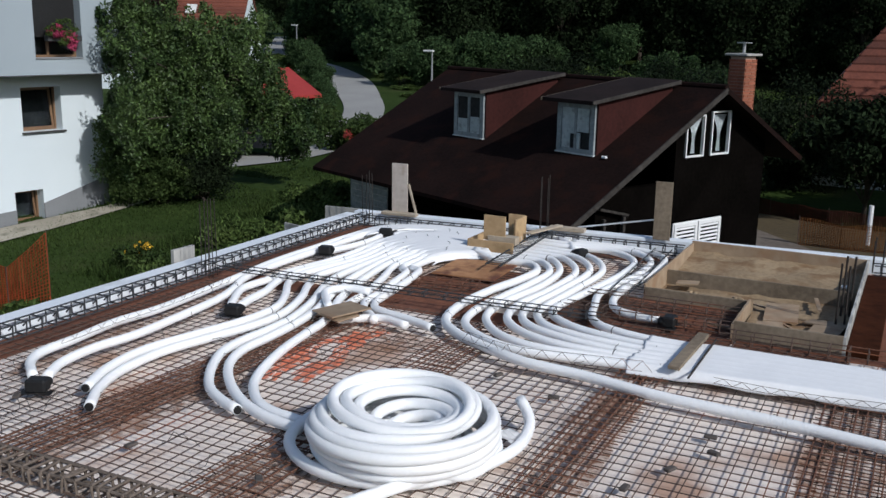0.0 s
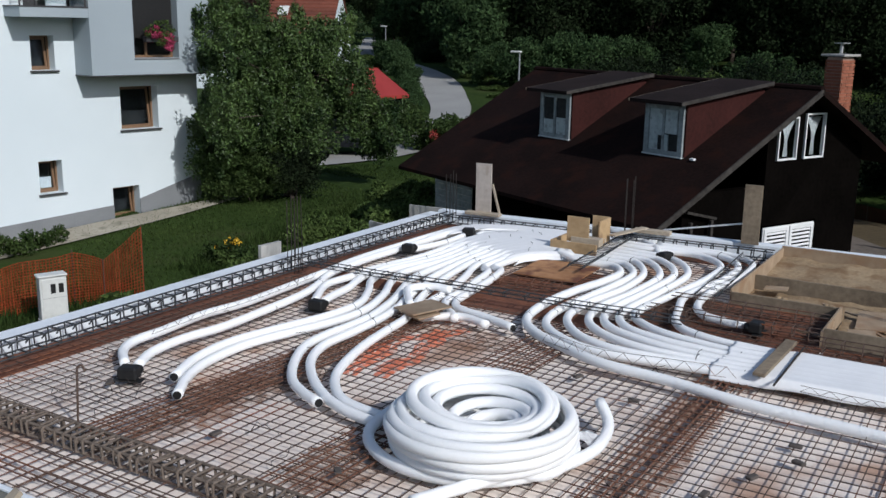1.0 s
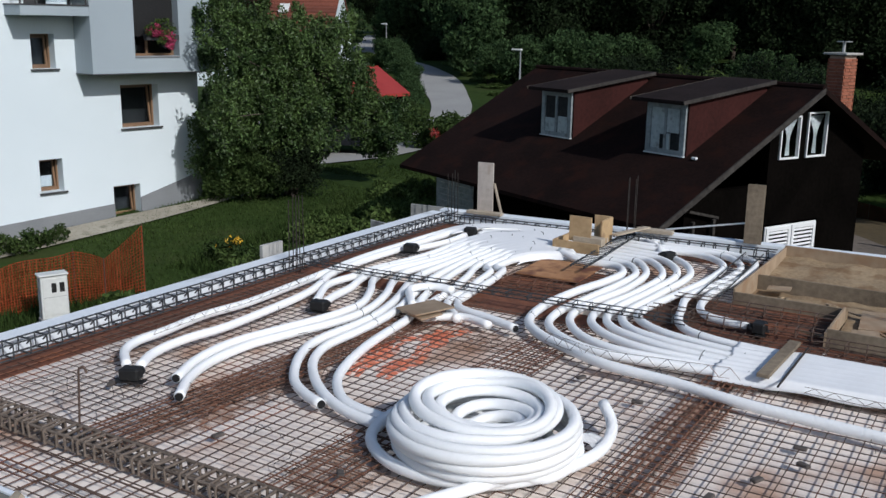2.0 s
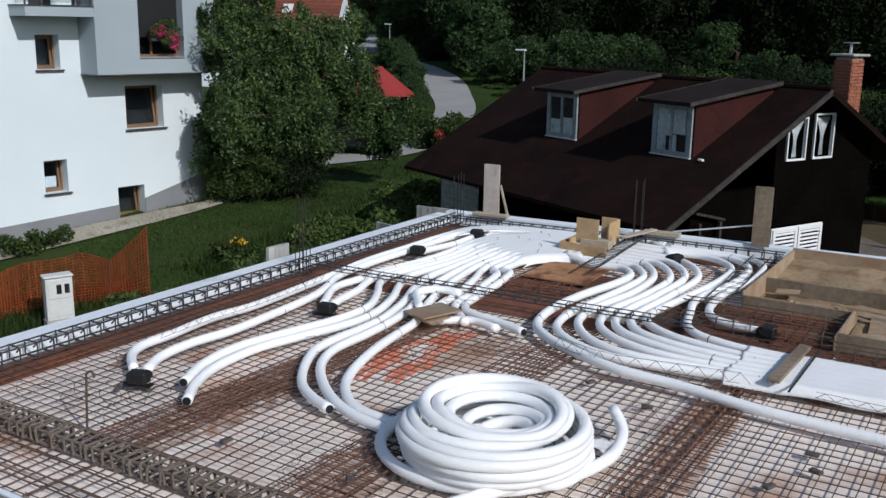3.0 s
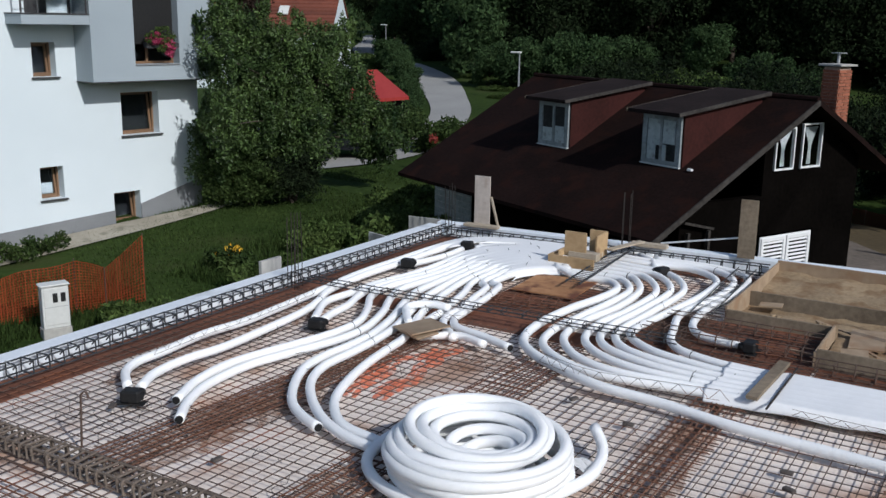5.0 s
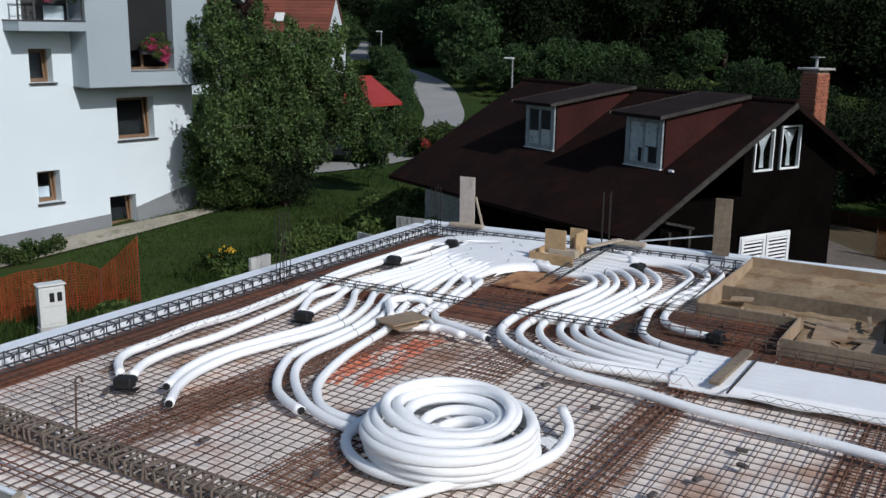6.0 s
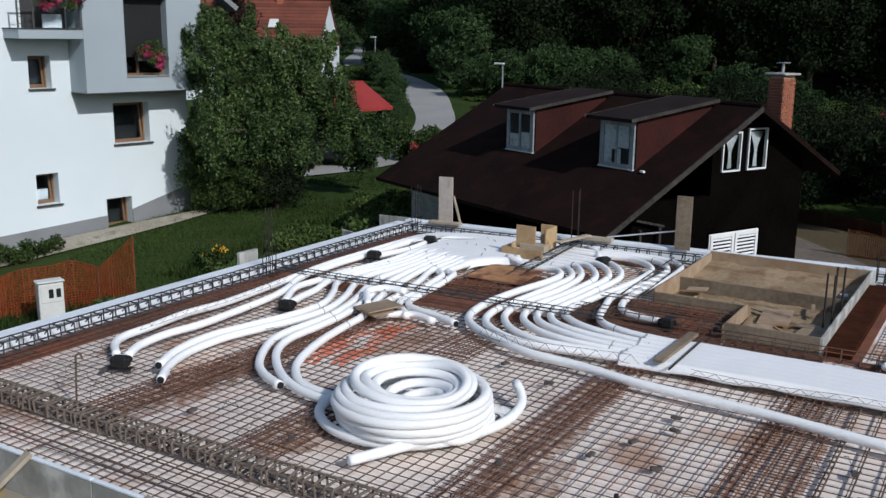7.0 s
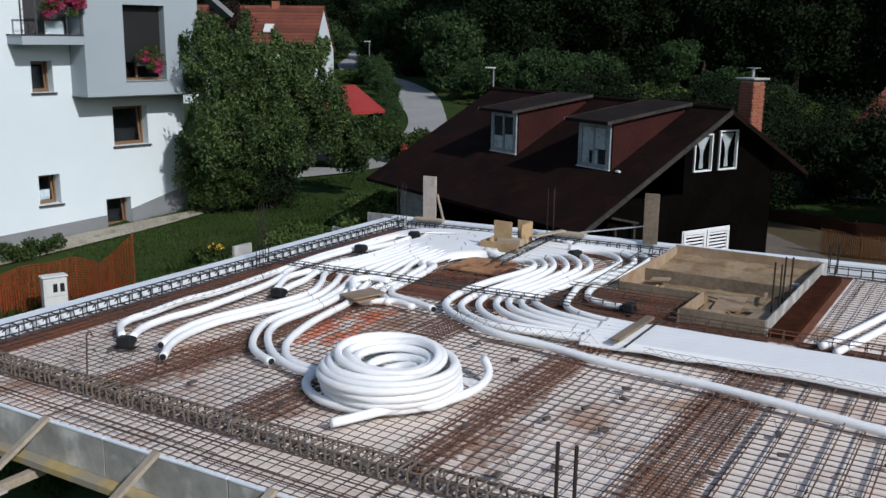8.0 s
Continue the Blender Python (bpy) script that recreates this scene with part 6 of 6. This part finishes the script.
lobed_tree("pear_tree", "large leafy pear tree beside the white house, hanging over the lane", (-20.0, 23.9), 11,
           [((-1.9, -2.3, 2.6), (0.3, -0.3, 6.6), 60, 19000, 0.34), ((-1.8, -3.0, 1.4), (0.2, -1.1, 4.6), 44, 14000, 0.32), ((-1.4, -1.4, 1.7), (1.1, 1.2, 5.6), 70, 24000, 0.36), ((-0.6, -0.1, 2.7), (1.6, 2.0, 5.7), 52, 16000, 0.32),
            ((0.0, 0.7, 2.0), (2.1, 2.7, 4.7), 46, 14000, 0.32), ((0.6, 1.5, 0.9), (2.9, 3.6, 3.2), 40, 13000, 0.3), ((-1.0, -1.0, 1.0), (2.0, 1.8, 3.2), 46, 14000, 0.34), ((-1.7, -2.3, 1.2), (0.9, 0.0, 4.0), 46, 14000, 0.32), ((-1.6, -2.75, 4.0), (-1.1, -2.25, 5.9), 9, 900, 0.2), ((-1.6, -2.2, 4.9), (-0.6, -1.2, 6.6), 16, 3600, 0.24), ((-0.8, -0.9, 4.2), (0.5, 0.6, 6.1), 22, 5200, 0.28),
            ((0.4, 0.8, 3.8), (1.5, 1.9, 5.9), 18, 3600, 0.26), ((-0.9, -3.4, 4.2), (0.1, -2.4, 6.4), 14, 1500, 0.24), ((-0.6, -3.9, 1.7), (0.9, -2.5, 4.6), 26, 3000, 0.26), ((-1.9, -3.1, 0.6), (-0.4, -1.6, 3.4), 24, 7000, 0.3)], 0.062, M_LEAF, 0.24, 36)
shrub("laurel_shrub", "dense dark shrub under the pear tree", (-20.5, 22.7), 31, 22000, 0.05, (-1.2, -1.2, 0.0), (1.2, 1.2, 1.9), M_LEAF_LIGHT, 70, 0.4)
shrub("laurel_shrub", "dense dark shrub at the foot of the house corner", (-21.4, 22.0), 32, 16000, 0.05, (-0.6, -0.7, 0.0), (0.9, 0.9, 2.2), M_LEAF_LIGHT, 50, 0.4)
# dark-leaved filler that hides the trunk and imitates the shade below the crown
shrub("laurel_shrub", "added dark shrub standing in for the shade under the pear tree", (-19.7, 23.6), 44, 16000, 0.05, (-1.1, -1.1, 0.0), (1.1, 1.1, 2.1), M_GARDEN, 56, 0.42)
tree("copper_tree", "dark copper-leaved tree behind the pear tree", (-31.6, 34.15, ground_z(-31.6, 34.15)), 16, 60, 14000, 0.08, (-1.5, -1.5, 2.5), (1.5, 1.5, 7.6), M_COPPER, 0.14, 0.6)
shrub("garden_shrub", "rounded green shrub beside the lane", (-20.6, 34.8), 33, 9000, 0.09, (-2.2, -1.5, 0.0), (2.2, 1.5, 1.3), M_LEAF_LIGHT, 40, 0.5)
shrub("garden_shrub", "leafy shrub beside the red-roofed shed", (-23.3, 36.2), 34, 7000, 0.08, (-1.3, -1.0, 0.0), (0.7, 1.0, 1.5), M_LEAF_LIGHT, 40, 0.5)
shrub("garden_shrub", "small shrub with reddish blossom beside the lane", (-17.4, 29.6), 35, 3500, 0.06, (-0.6, -0.6, 0.0), (0.6, 0.6, 1.1), M_LEAF_LIGHT, 24, 0.4)
t = thing("red_blossom", "cluster of red blossom on the shrub", "flowers", (-18.3, 30.2, -0.55))
v, f = petals(90, (0.25, 0.22, 0.22), 0.05, 5)
part("petal", leafy("petal", v, f, M_REDSHEET), M_REDSHEET, t)
shrub("weed_clump", "rough weeds along the house footing", (-22.0, 15.3), 36, 2600, 0.055, (-0.35, -1.6, 0.0), (0.35, 1.4, 0.6), M_LEAF_LIGHT, 22, 0.25)
shrub("weed_clump", "leafy weeds at the edge of the site", (-14.6, 13.2), 37, 6000, 0.08, (-1.2, -1.4, 0.0), (1.2, 1.6, 0.5), M_WEED, 30, 0.3)
shrub("weed_clump", "leafy weeds at the edge of the site", (-14.2, 17.4), 38, 8000, 0.08, (-1.4, -2.2, 0.0), (1.4, 2.2, 0.6), M_WEED, 40, 0.3)
shrub("weed_clump", "tall weeds below the far corner of the slab", (-13.5, 21.8), 39, 9000, 0.09, (-1.8, -2.2, 0.0), (1.8, 2.0, 0.9), M_WEED, 44, 0.35)
for k, (x, y, w, l) in enumerate(((-15.6, 20.4, 1.5, 1.6), (-15.2, 23.3, 1.5, 1.6), (-16.4, 25.6, 1.4, 1.5), (-13.0, 19.6, 1.6, 1.8), (-12.2, 16.0, 1.6, 2.0), (-11.2, 12.6, 1.4, 2.0), (-14.2, 25.4, 1.4, 1.4), (-13.0, 11.0, 1.2, 1.4))):
    shrub("weed_clump", "bright leafy weeds in the unmown strip", (x, y), 70 + k, 7000, 0.075, (-w, -l, -0.1), (w, l, 0.55), M_WEED, 44, 0.28)
fl = shrub("sunflower_clump", "bush with bright yellow flowers in the grass", (-16.6, 17.4), 40, 2600, 0.07, (-0.6, -0.5, 0.0), (0.6, 0.5, 0.5), M_LEAF_LIGHT, 18, 0.3, "flowers", "flowering plants")
g = np.random.default_rng(8)
for k in range(13):
    c = g.normal(size=(20, 3)) * np.array((0.03, 0.03, 0.025)) + np.array((g.uniform(-0.35, 0.5), g.uniform(-0.3, 0.3), g.uniform(0.3, 0.72)))
    v, f = flakes(c, 0.035, g)
    part("flower_head", leafy("flower_head", v, f, M_YELLOWFLOWER), M_YELLOWFLOWER, fl, "yellow flower head")
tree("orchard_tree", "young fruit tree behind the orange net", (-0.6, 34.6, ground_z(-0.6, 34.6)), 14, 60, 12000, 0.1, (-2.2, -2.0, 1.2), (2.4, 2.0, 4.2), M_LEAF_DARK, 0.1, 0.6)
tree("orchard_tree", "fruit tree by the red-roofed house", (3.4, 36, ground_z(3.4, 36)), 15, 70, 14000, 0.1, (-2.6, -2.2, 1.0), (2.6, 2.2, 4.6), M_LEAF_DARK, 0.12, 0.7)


def flower_box(at, rz, w, seed, hang=0.3):
    b = thing("flower_box", "window box full of pink and crimson flowers", "flower box", at, rz, "flower boxes")
    part("trough", boxed((-w / 2, -0.1, 0), (w / 2, 0.1, 0.16), 0.01), M_DARKTRIM, b)
    v, f, c = crown(seed, 22, 1500, 0.04, (-w * 0.62, -0.3, -0.25), (w * 0.6, 0.25, 0.75), 0.17, 0.2)
    part("foliage", leafy("foliage", v, f, M_WEED), M_WEED, b)
    v, f, c = crown(seed + 1, 13, 1300, 0.04, (-w * 0.6, -0.36, -0.25), (w * 0.55, 0.2, 0.62), 0.15, 0.2)
    part("blossom", leafy("blossom", v, f, M_PINK), M_PINK, b)


RZH = math.degrees(math.atan2(0.985, 0.17))
HM = pose(-22.9, 18.0, 0, 0, 0, RZH)
for s, dy, z, w, k in ((2.24, -0.98, 2.84, 1.1, 50), (-0.95, -0.98, 4.45, 0.6, 52), (-0.3, -0.98, 4.45, 0.5, 54)):
    at = HM @ Vector((s, dy, z))
    flower_box(at, RZH, w, k)


# ---- cars, lamps, far houses ----
def car(x, y, rz, label):
    c = thing("car", label, "car", (x, y, ground_z(x, y) + 0.06), rz, "parked cars")
    prof = [(-2.05, 0.35), (-2.1, 0.75), (-1.95, 0.95), (-1.55, 1.0), (-1.1, 1.38), (-0.2, 1.46), (0.6, 1.36), (1.15, 0.98), (1.95, 0.84), (2.1, 0.6), (2.08, 0.35)]
    bm = bmesh.new()
    rows = []
    for yy, k in ((-0.84, 0.9), (-0.8, 1.0), (0.8, 1.0), (0.84, 0.9)):
        rows.append([bm.verts.new((a * (1 if k == 1 else 0.985), yy if b < 1.0 else yy * 0.82, 0.3 + (b - 0.3) * (1 if k == 1 else 0.97))) for a, b in prof])
    for a, b in zip(rows, rows[1:]):
        for i in range(len(prof) - 1):
            bm.faces.new((a[i], a[i + 1], b[i + 1], b[i]))
        bm.faces.new((a[-1], a[0], b[0], b[-1]))
    bm.faces.new(rows[0][::-1])
    bm.faces.new(rows[-1])
    bmesh.ops.recalc_face_normals(bm, faces=bm.faces)
    part("body", bm, M_CAR, c, smooth=False)
    for sy in (-0.79, 0.79):
        bm = bmesh.new()
        q = [(-1.2, 1.0), (-0.95, 1.3), (0.5, 1.3), (0.95, 1.0)]
        a = [bm.verts.new((x0, sy * 0.93 + (0.012 if sy > 0 else -0.012), z)) for x0, z in q]
        bm.faces.new(a)
        bmesh.ops.solidify(bm, geom=list(bm.faces), thickness=0.008)
        part("side_window", bm, M_BLACK, c)
        for x0 in (-1.3, 1.3):
            w = new("wheel")
            w.parent = c
            v, f = tube([(x0, sy - 0.1, 0.32), (x0, sy + 0.1, 0.32)], 0.32, 18)
            part("tyre", raw("tyre", v, f, M_TYRE), M_TYRE, w)
            v, f = tube([(x0, sy - 0.105, 0.32), (x0, sy + 0.105, 0.32)], 0.2, 14)
            part("rim", raw("rim", v, f, M_DARKTRIM), M_DARKTRIM, w)


car(-23.6, 31.7, 20, "dark parked car behind the pear tree")
car(-25.2, 29.6, 35, "dark parked car half hidden by the pear tree")


def street_lamp(x, y, top, label):
    z = ground_z(x, y)
    l = thing("street_lamp", label, "street lamp", (x, y, z), 0, "street lamps")
    v, f = tube([(0, 0, -0.2), (0, 0, (top - z) * 0.6), (0, 0, top - z)], 1, 8, True, [0.07, 0.055, 0.04])
    part("pole", raw("pole", v, f, M_METALGREY), M_METALGREY, l)
    part("lantern", boxed((-0.6, -0.13, top - z), (0.1, 0.13, top - z + 0.12), 0.04), M_CABINET, l)


street_lamp(-26.9, 53.7, 1.9, "grey street lamp rising behind the timber house")
street_lamp(-55.6, 80.2, 3.3, "distant grey street lamp by the bend of the lane")


def pylon():
    p = thing("timber_pylon", "A-shaped timber power pole at the edge of the woods", "power pole", (-79.0, 117.0, ground_z(-79, 117)))
    for x in (-0.85, 0.85):
        v, f = tube([(x, 0, -0.3), (x * 0.1, 0, 11)], 0.14, 8)
        part("pole", raw("pole", v, f, M_OLDWOOD), M_OLDWOOD, p)
    part("cross_beam", boxed((-1.2, -0.08, 9.6), (1.2, 0.08, 9.8)), M_OLDWOOD, p)


pylon()


def gable_house(name, label, at, rz, length, half, wall, rise, wall_mat, roof_mat, over=0.4, rows=0, skylight=False):
    """A plain house with a pitched roof; local x along its ridge."""
    h = thing(name, label, "house", at, rz)
    part("wall", boxed((0.02, -half, -0.6), (length - 0.02, half, wall)), wall_mat, h)
    for x0, x1 in ((-0.0, 0.2), (length - 0.2, length)):
        bm = bmesh.new()
        q = [(-half, wall), (half, wall), (0, wall + rise)]
        a = [bm.verts.new((x0, *p)) for p in q]
        b = [bm.verts.new((x1, *p)) for p in q]
        bm.faces.new(a)
        bm.faces.new(b[::-1])
        for i in range(3):
            j = (i + 1) % 3
            bm.faces.new((a[j], a[i], b[i], b[j]))
        bmesh.ops.recalc_face_normals(bm, faces=bm.faces)
        part("gable", bm, wall_mat, h)
    slope = rise / half
    for sgn in (-1, 1):
        r = new("roof")
        r.parent = h
        n = rows or 1
        run = half + over
        for k in range(n):
            y0, y1 = run * (1 - k / n), run * (1 - (k + 1) / n)
            z0, z1 = wall + rise - slope * y0, wall + rise - slope * y1
            bm = bmesh.new()
            t = 0.05 if rows else 0.12
            lift = 0.045 if rows else 0.12
            q = [(-over, sgn * y0, z0 + lift + t), (length + over, sgn * y0, z0 + lift + t), (length + over, sgn * (y1 - 0.04), z1 + lift), (-over, sgn * (y1 - 0.04), z1 + lift)]
            top = [bm.verts.new(p) for p in q]
            bot = [bm.verts.new((p[0], p[1], p[2] - t - 0.03)) for p in q]
            bm.faces.new(top)
            bm.faces.new(bot[::-1])
            for i in range(4):
                j = (i + 1) % 4
                bm.faces.new((top[j], top[i], bot[i], bot[j]))
            bmesh.ops.recalc_face_normals(bm, faces=bm.faces)
            part("roof_course" if rows else "slope", bm, roof_mat, r)
    if skylight:
        y = -half * 0.55
        bm = boxed((length - 4.0, -0.45, 0.1), (length - 3.3, 0.45, 0.2))
        bmesh.ops.transform(bm, matrix=Matrix.Translation((0, y, wall + rise + slope * y + 0.08)) @ Matrix.Rotation(math.atan(slope), 4, "X"), verts=bm.verts)
        part("skylight", bm, M_CABINET, h, "pale roof window")
        part("stack", boxed((length - 3.9, -0.3, wall + rise - 0.3), (length - 3.4, 0.2, wall + rise + 0.35)), M_BRICK, h)
    return h


gable_house("tiled_house", "white house with a faded red tiled roof above the lane", (-53.6, 52.6, -1.3), 26.5, 11.0, 4.0, 3.95, 3.4, M_RENDER, M_REDTILE, 0.12, 14, True)
gable_house("garden_shed", "small shed with a bright red sheet roof", (-27.6, 35.15, ground_z(-27, 37) - 0.35), 81.6, 3.6, 2.0, 2.0, 1.25, M_DARKWOOD, M_REDSHEET, 0.1)


def hip_house():
    """The red-tiled house beyond the yard: a hipped roof in courses of tiles."""
    h = thing("red_roof_house", "house with a steep red tiled hip roof beyond the yard", "house", (-3.5, 41.2, 0.1), 3)
    part("wall", boxed((0.5, 0.5, -3.2), (9.5, 9.5, -0.05)), M_RENDER, h)
    n = 20
    me = None
    for k in range(n):
        a, b = k / n, (k + 1) / n
        bm = bmesh.new()
        for side in range(4):
            m = Matrix.Translation((5, 5, 0)) @ Matrix.Rotation(math.pi / 2 * side, 4, "Z") @ Matrix.Translation((-5, -5, 0))
            r0, r1 = 4.6 * a, 4.6 * b
            z0, z1 = 6.2 * a, 6.2 * b
            q = [(r0, r0 - 0.05, z0 + 0.03), (10 - r0, r0 - 0.05, z0 + 0.03), (10 - r1, r1, z1), (r1, r1, z1)]
            v = [bm.verts.new(m @ Vector(p)) for p in q]
            w = [bm.verts.new(m @ Vector((p[0], p[1], p[2] - 0.09))) for p in q]
            bm.faces.new(v)
            bm.faces.new(w[::-1])
            for i in range(4):
                j = (i + 1) % 4
                bm.faces.new((v[j], v[i], w[i], w[j]))
        bmesh.ops.recalc_face_normals(bm, faces=bm.faces)
        part("tile_course", bm, M_REDTILE, h)


hip_house()

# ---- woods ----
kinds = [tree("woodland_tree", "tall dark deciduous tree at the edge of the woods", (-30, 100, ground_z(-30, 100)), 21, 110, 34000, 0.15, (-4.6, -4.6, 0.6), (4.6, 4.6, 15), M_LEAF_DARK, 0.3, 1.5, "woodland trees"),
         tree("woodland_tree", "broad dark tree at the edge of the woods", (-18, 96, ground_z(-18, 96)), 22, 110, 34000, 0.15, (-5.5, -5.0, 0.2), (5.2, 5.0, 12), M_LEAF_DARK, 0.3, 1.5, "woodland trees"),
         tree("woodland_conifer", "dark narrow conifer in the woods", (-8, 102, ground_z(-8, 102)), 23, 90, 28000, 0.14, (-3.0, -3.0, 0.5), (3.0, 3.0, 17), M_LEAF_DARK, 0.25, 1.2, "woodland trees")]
road_line = [(-24.6, 41), (-29.8, 49.5), (-38, 61), (-44, 68.3), (-54, 78), (-64, 88.5), (-76, 105), (-86, 120)]


def clear(x, y, gap):
    if math.hypot(x + 48, y - 55) < 13 or math.hypot(x + 79, y - 117) < 5:
        return False
    return min(math.hypot(x - a, y - b) for a, b in road_line) > gap


g = random.Random(4)
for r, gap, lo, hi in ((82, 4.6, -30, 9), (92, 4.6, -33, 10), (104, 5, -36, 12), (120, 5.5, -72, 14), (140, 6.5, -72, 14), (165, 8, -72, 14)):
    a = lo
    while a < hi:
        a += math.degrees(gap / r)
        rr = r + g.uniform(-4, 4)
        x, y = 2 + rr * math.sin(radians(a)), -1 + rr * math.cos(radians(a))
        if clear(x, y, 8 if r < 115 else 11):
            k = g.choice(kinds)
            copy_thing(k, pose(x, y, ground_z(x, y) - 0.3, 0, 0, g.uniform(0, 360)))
scrub = [shrub("scrub_bush", "green scrub bush in front of the woods", (-25, 66), 41, 12000, 0.11, (-2.6, -2.2, 0), (2.6, 2.2, 3.4), M_LEAF_MID, 46, 0.8, "shrub", "scrub before the woods"),
         shrub("scrub_bush", "ragged scrub bush in front of the woods", (-20, 70), 42, 9000, 0.11, (-1.8, -1.6, 0), (1.6, 1.8, 4.6), M_LEAF_MID, 30, 0.7, "shrub", "scrub before the woods"),
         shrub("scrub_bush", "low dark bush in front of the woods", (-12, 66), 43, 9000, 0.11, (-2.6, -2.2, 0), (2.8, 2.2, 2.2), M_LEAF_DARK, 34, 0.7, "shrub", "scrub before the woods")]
for r, gap, lo, hi, chance in ((58, 3.2, -33.5, -31.0, 0.9), (70, 3.0, -32, -23.5, 0.8), (77, 3.0, -32.5, -24.5, 0.9), (86, 3.4, -32.5, -25, 0.9), (66, 3.0, -19.5, -13.5, 0.7), (97, 3.6, -39, -24, 0.95), (108, 4.0, -41, -24, 0.95), (60, 2.6, -25.5, -21.0, 0.9)):
    a = lo
    while a < hi:
        a += math.degrees(gap / r)
        rr = r + g.uniform(-3, 3)
        x, y = 2 + rr * math.sin(radians(a)), -1 + rr * math.cos(radians(a))
        if clear(x, y, 4.5) and g.random() < chance:
            copy_thing(g.choice(scrub), pose(x, y, ground_z(x, y) - 0.2, 0, 0, g.uniform(0, 360)) @ Matrix.Scale(g.uniform(0.55, 1.3) * (1.0 if r < 75 else 1.5), 4))
bank = shrub("bank_growth", "pale green rough growth on the bank of the lane", (-48.0, 69.4), 45, 7000, 0.1, (-1.7, -1.6, -0.1), (1.7, 1.6, 1.1), M_WEED, 34, 0.4, "shrub", "growth on the bank")
for x, y, k in ((-13.2, 58.5, 0.9), (-16.6, 60.0, 1.0), (-10.2, 57.0, 0.8), (-20.0, 61.5, 0.9), (-23.5, 62.5, 0.8), (-7.5, 58.0, 0.8), (-27.0, 64.5, 1.0)):
    copy_thing(bank, pose(x, y, ground_z(x, y) - 0.1, 0, 0, 71 * x) @ Matrix.Diagonal((k * 1.7, k * 1.3, k * 1.6, 1)))
for x, y, k in ((-49.5, 70.5, 0.42), (-52.2, 73.6, 0.4), (-55.4, 77.0, 0.36), (-58.0, 79.0, 0.4)):
    copy_thing(bank, pose(x, y, ground_z(x, y) - 0.15, 0, 0, 37 * x) @ Matrix.Diagonal((k * 3.4, k * 2.8, k * 1.2, 1)))
for x, y, k in ((-26.3, 40.3, 0.42), (-27.9, 42.8, 0.42), (-24.6, 38.2, 0.32), (-30.0, 46.2, 0.42), (-32.0, 49.2, 0.44), (-34.4, 52.6, 0.48), (-37.0, 55.9, 0.52), (-40.0, 59.8, 0.6), (-43.4, 64.2, 0.66), (-46.8, 68.4, 0.66), (-50.6, 72.6, 0.6)):
    copy_thing(scrub[1], pose(x, y, ground_z(x, y) - 0.2, 0, 0, 53 * x) @ Matrix.Scale(k, 4))
# pale growth spread over the verge to lighten it like sunlit grass
for x, y, k in ((-23.6, 47.6, 0.4), (-25.5, 51.0, 0.42), (-28.2, 54.8, 0.45), (-30.9, 58.4, 0.45), (-33.9, 62.3, 0.46), (-37.1, 66.2, 0.46), (-40.4, 70.2, 0.46), (-43.8, 74.6, 0.46), (-26.6, 58.0, 0.6), (-30.2, 63.0, 0.6), (-34.4, 68.0, 0.6)):
    copy_thing(bank, pose(x, y, ground_z(x, y) - 0.1, 0, 0, 43 * x) @ Matrix.Diagonal((k * 2.0, k * 2.0, k * 0.7, 1)))
young = tree("young_tree", "pale green young tree in front of the woods", (-40.5, 72.5, ground_z(-40.5, 72.5)), 25, 70, 20000, 0.11, (-2.4, -2.4, 1.0), (2.2, 2.4, 8.5), M_LEAF_MID, 0.16, 0.7, "young trees")
for x, y, a in ((-36.8, 76, 50), (-35, 70, 140), (-31.5, 77.5, 230)):
    copy_thing(young, pose(x, y, ground_z(x, y) - 0.2, 0, 0, a) @ Matrix.Scale(0.6 + 0.0012 * a, 4))
# unseen ring of trees, added behind the camera to dim reflections and horizon light
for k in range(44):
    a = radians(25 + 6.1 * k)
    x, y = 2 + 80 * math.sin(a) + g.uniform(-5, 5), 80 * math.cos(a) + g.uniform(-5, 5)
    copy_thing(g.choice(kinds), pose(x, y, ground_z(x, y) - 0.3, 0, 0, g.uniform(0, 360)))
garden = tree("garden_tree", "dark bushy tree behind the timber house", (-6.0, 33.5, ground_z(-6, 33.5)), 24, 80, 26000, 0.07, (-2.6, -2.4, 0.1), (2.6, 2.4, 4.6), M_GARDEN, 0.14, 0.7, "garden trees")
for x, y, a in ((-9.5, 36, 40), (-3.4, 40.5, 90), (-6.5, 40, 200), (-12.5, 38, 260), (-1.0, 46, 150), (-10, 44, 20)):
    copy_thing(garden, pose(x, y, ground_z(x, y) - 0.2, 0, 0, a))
# unseen trees added off to the right, to shade the yard and red-roofed house
for x, y, a in ((15.5, 35, 80), (11, 38.5, 150), (14, 44, 220)):
    copy_thing(kinds[1], pose(x, y, ground_z(x, y) - 0.3, 0, 0, a))
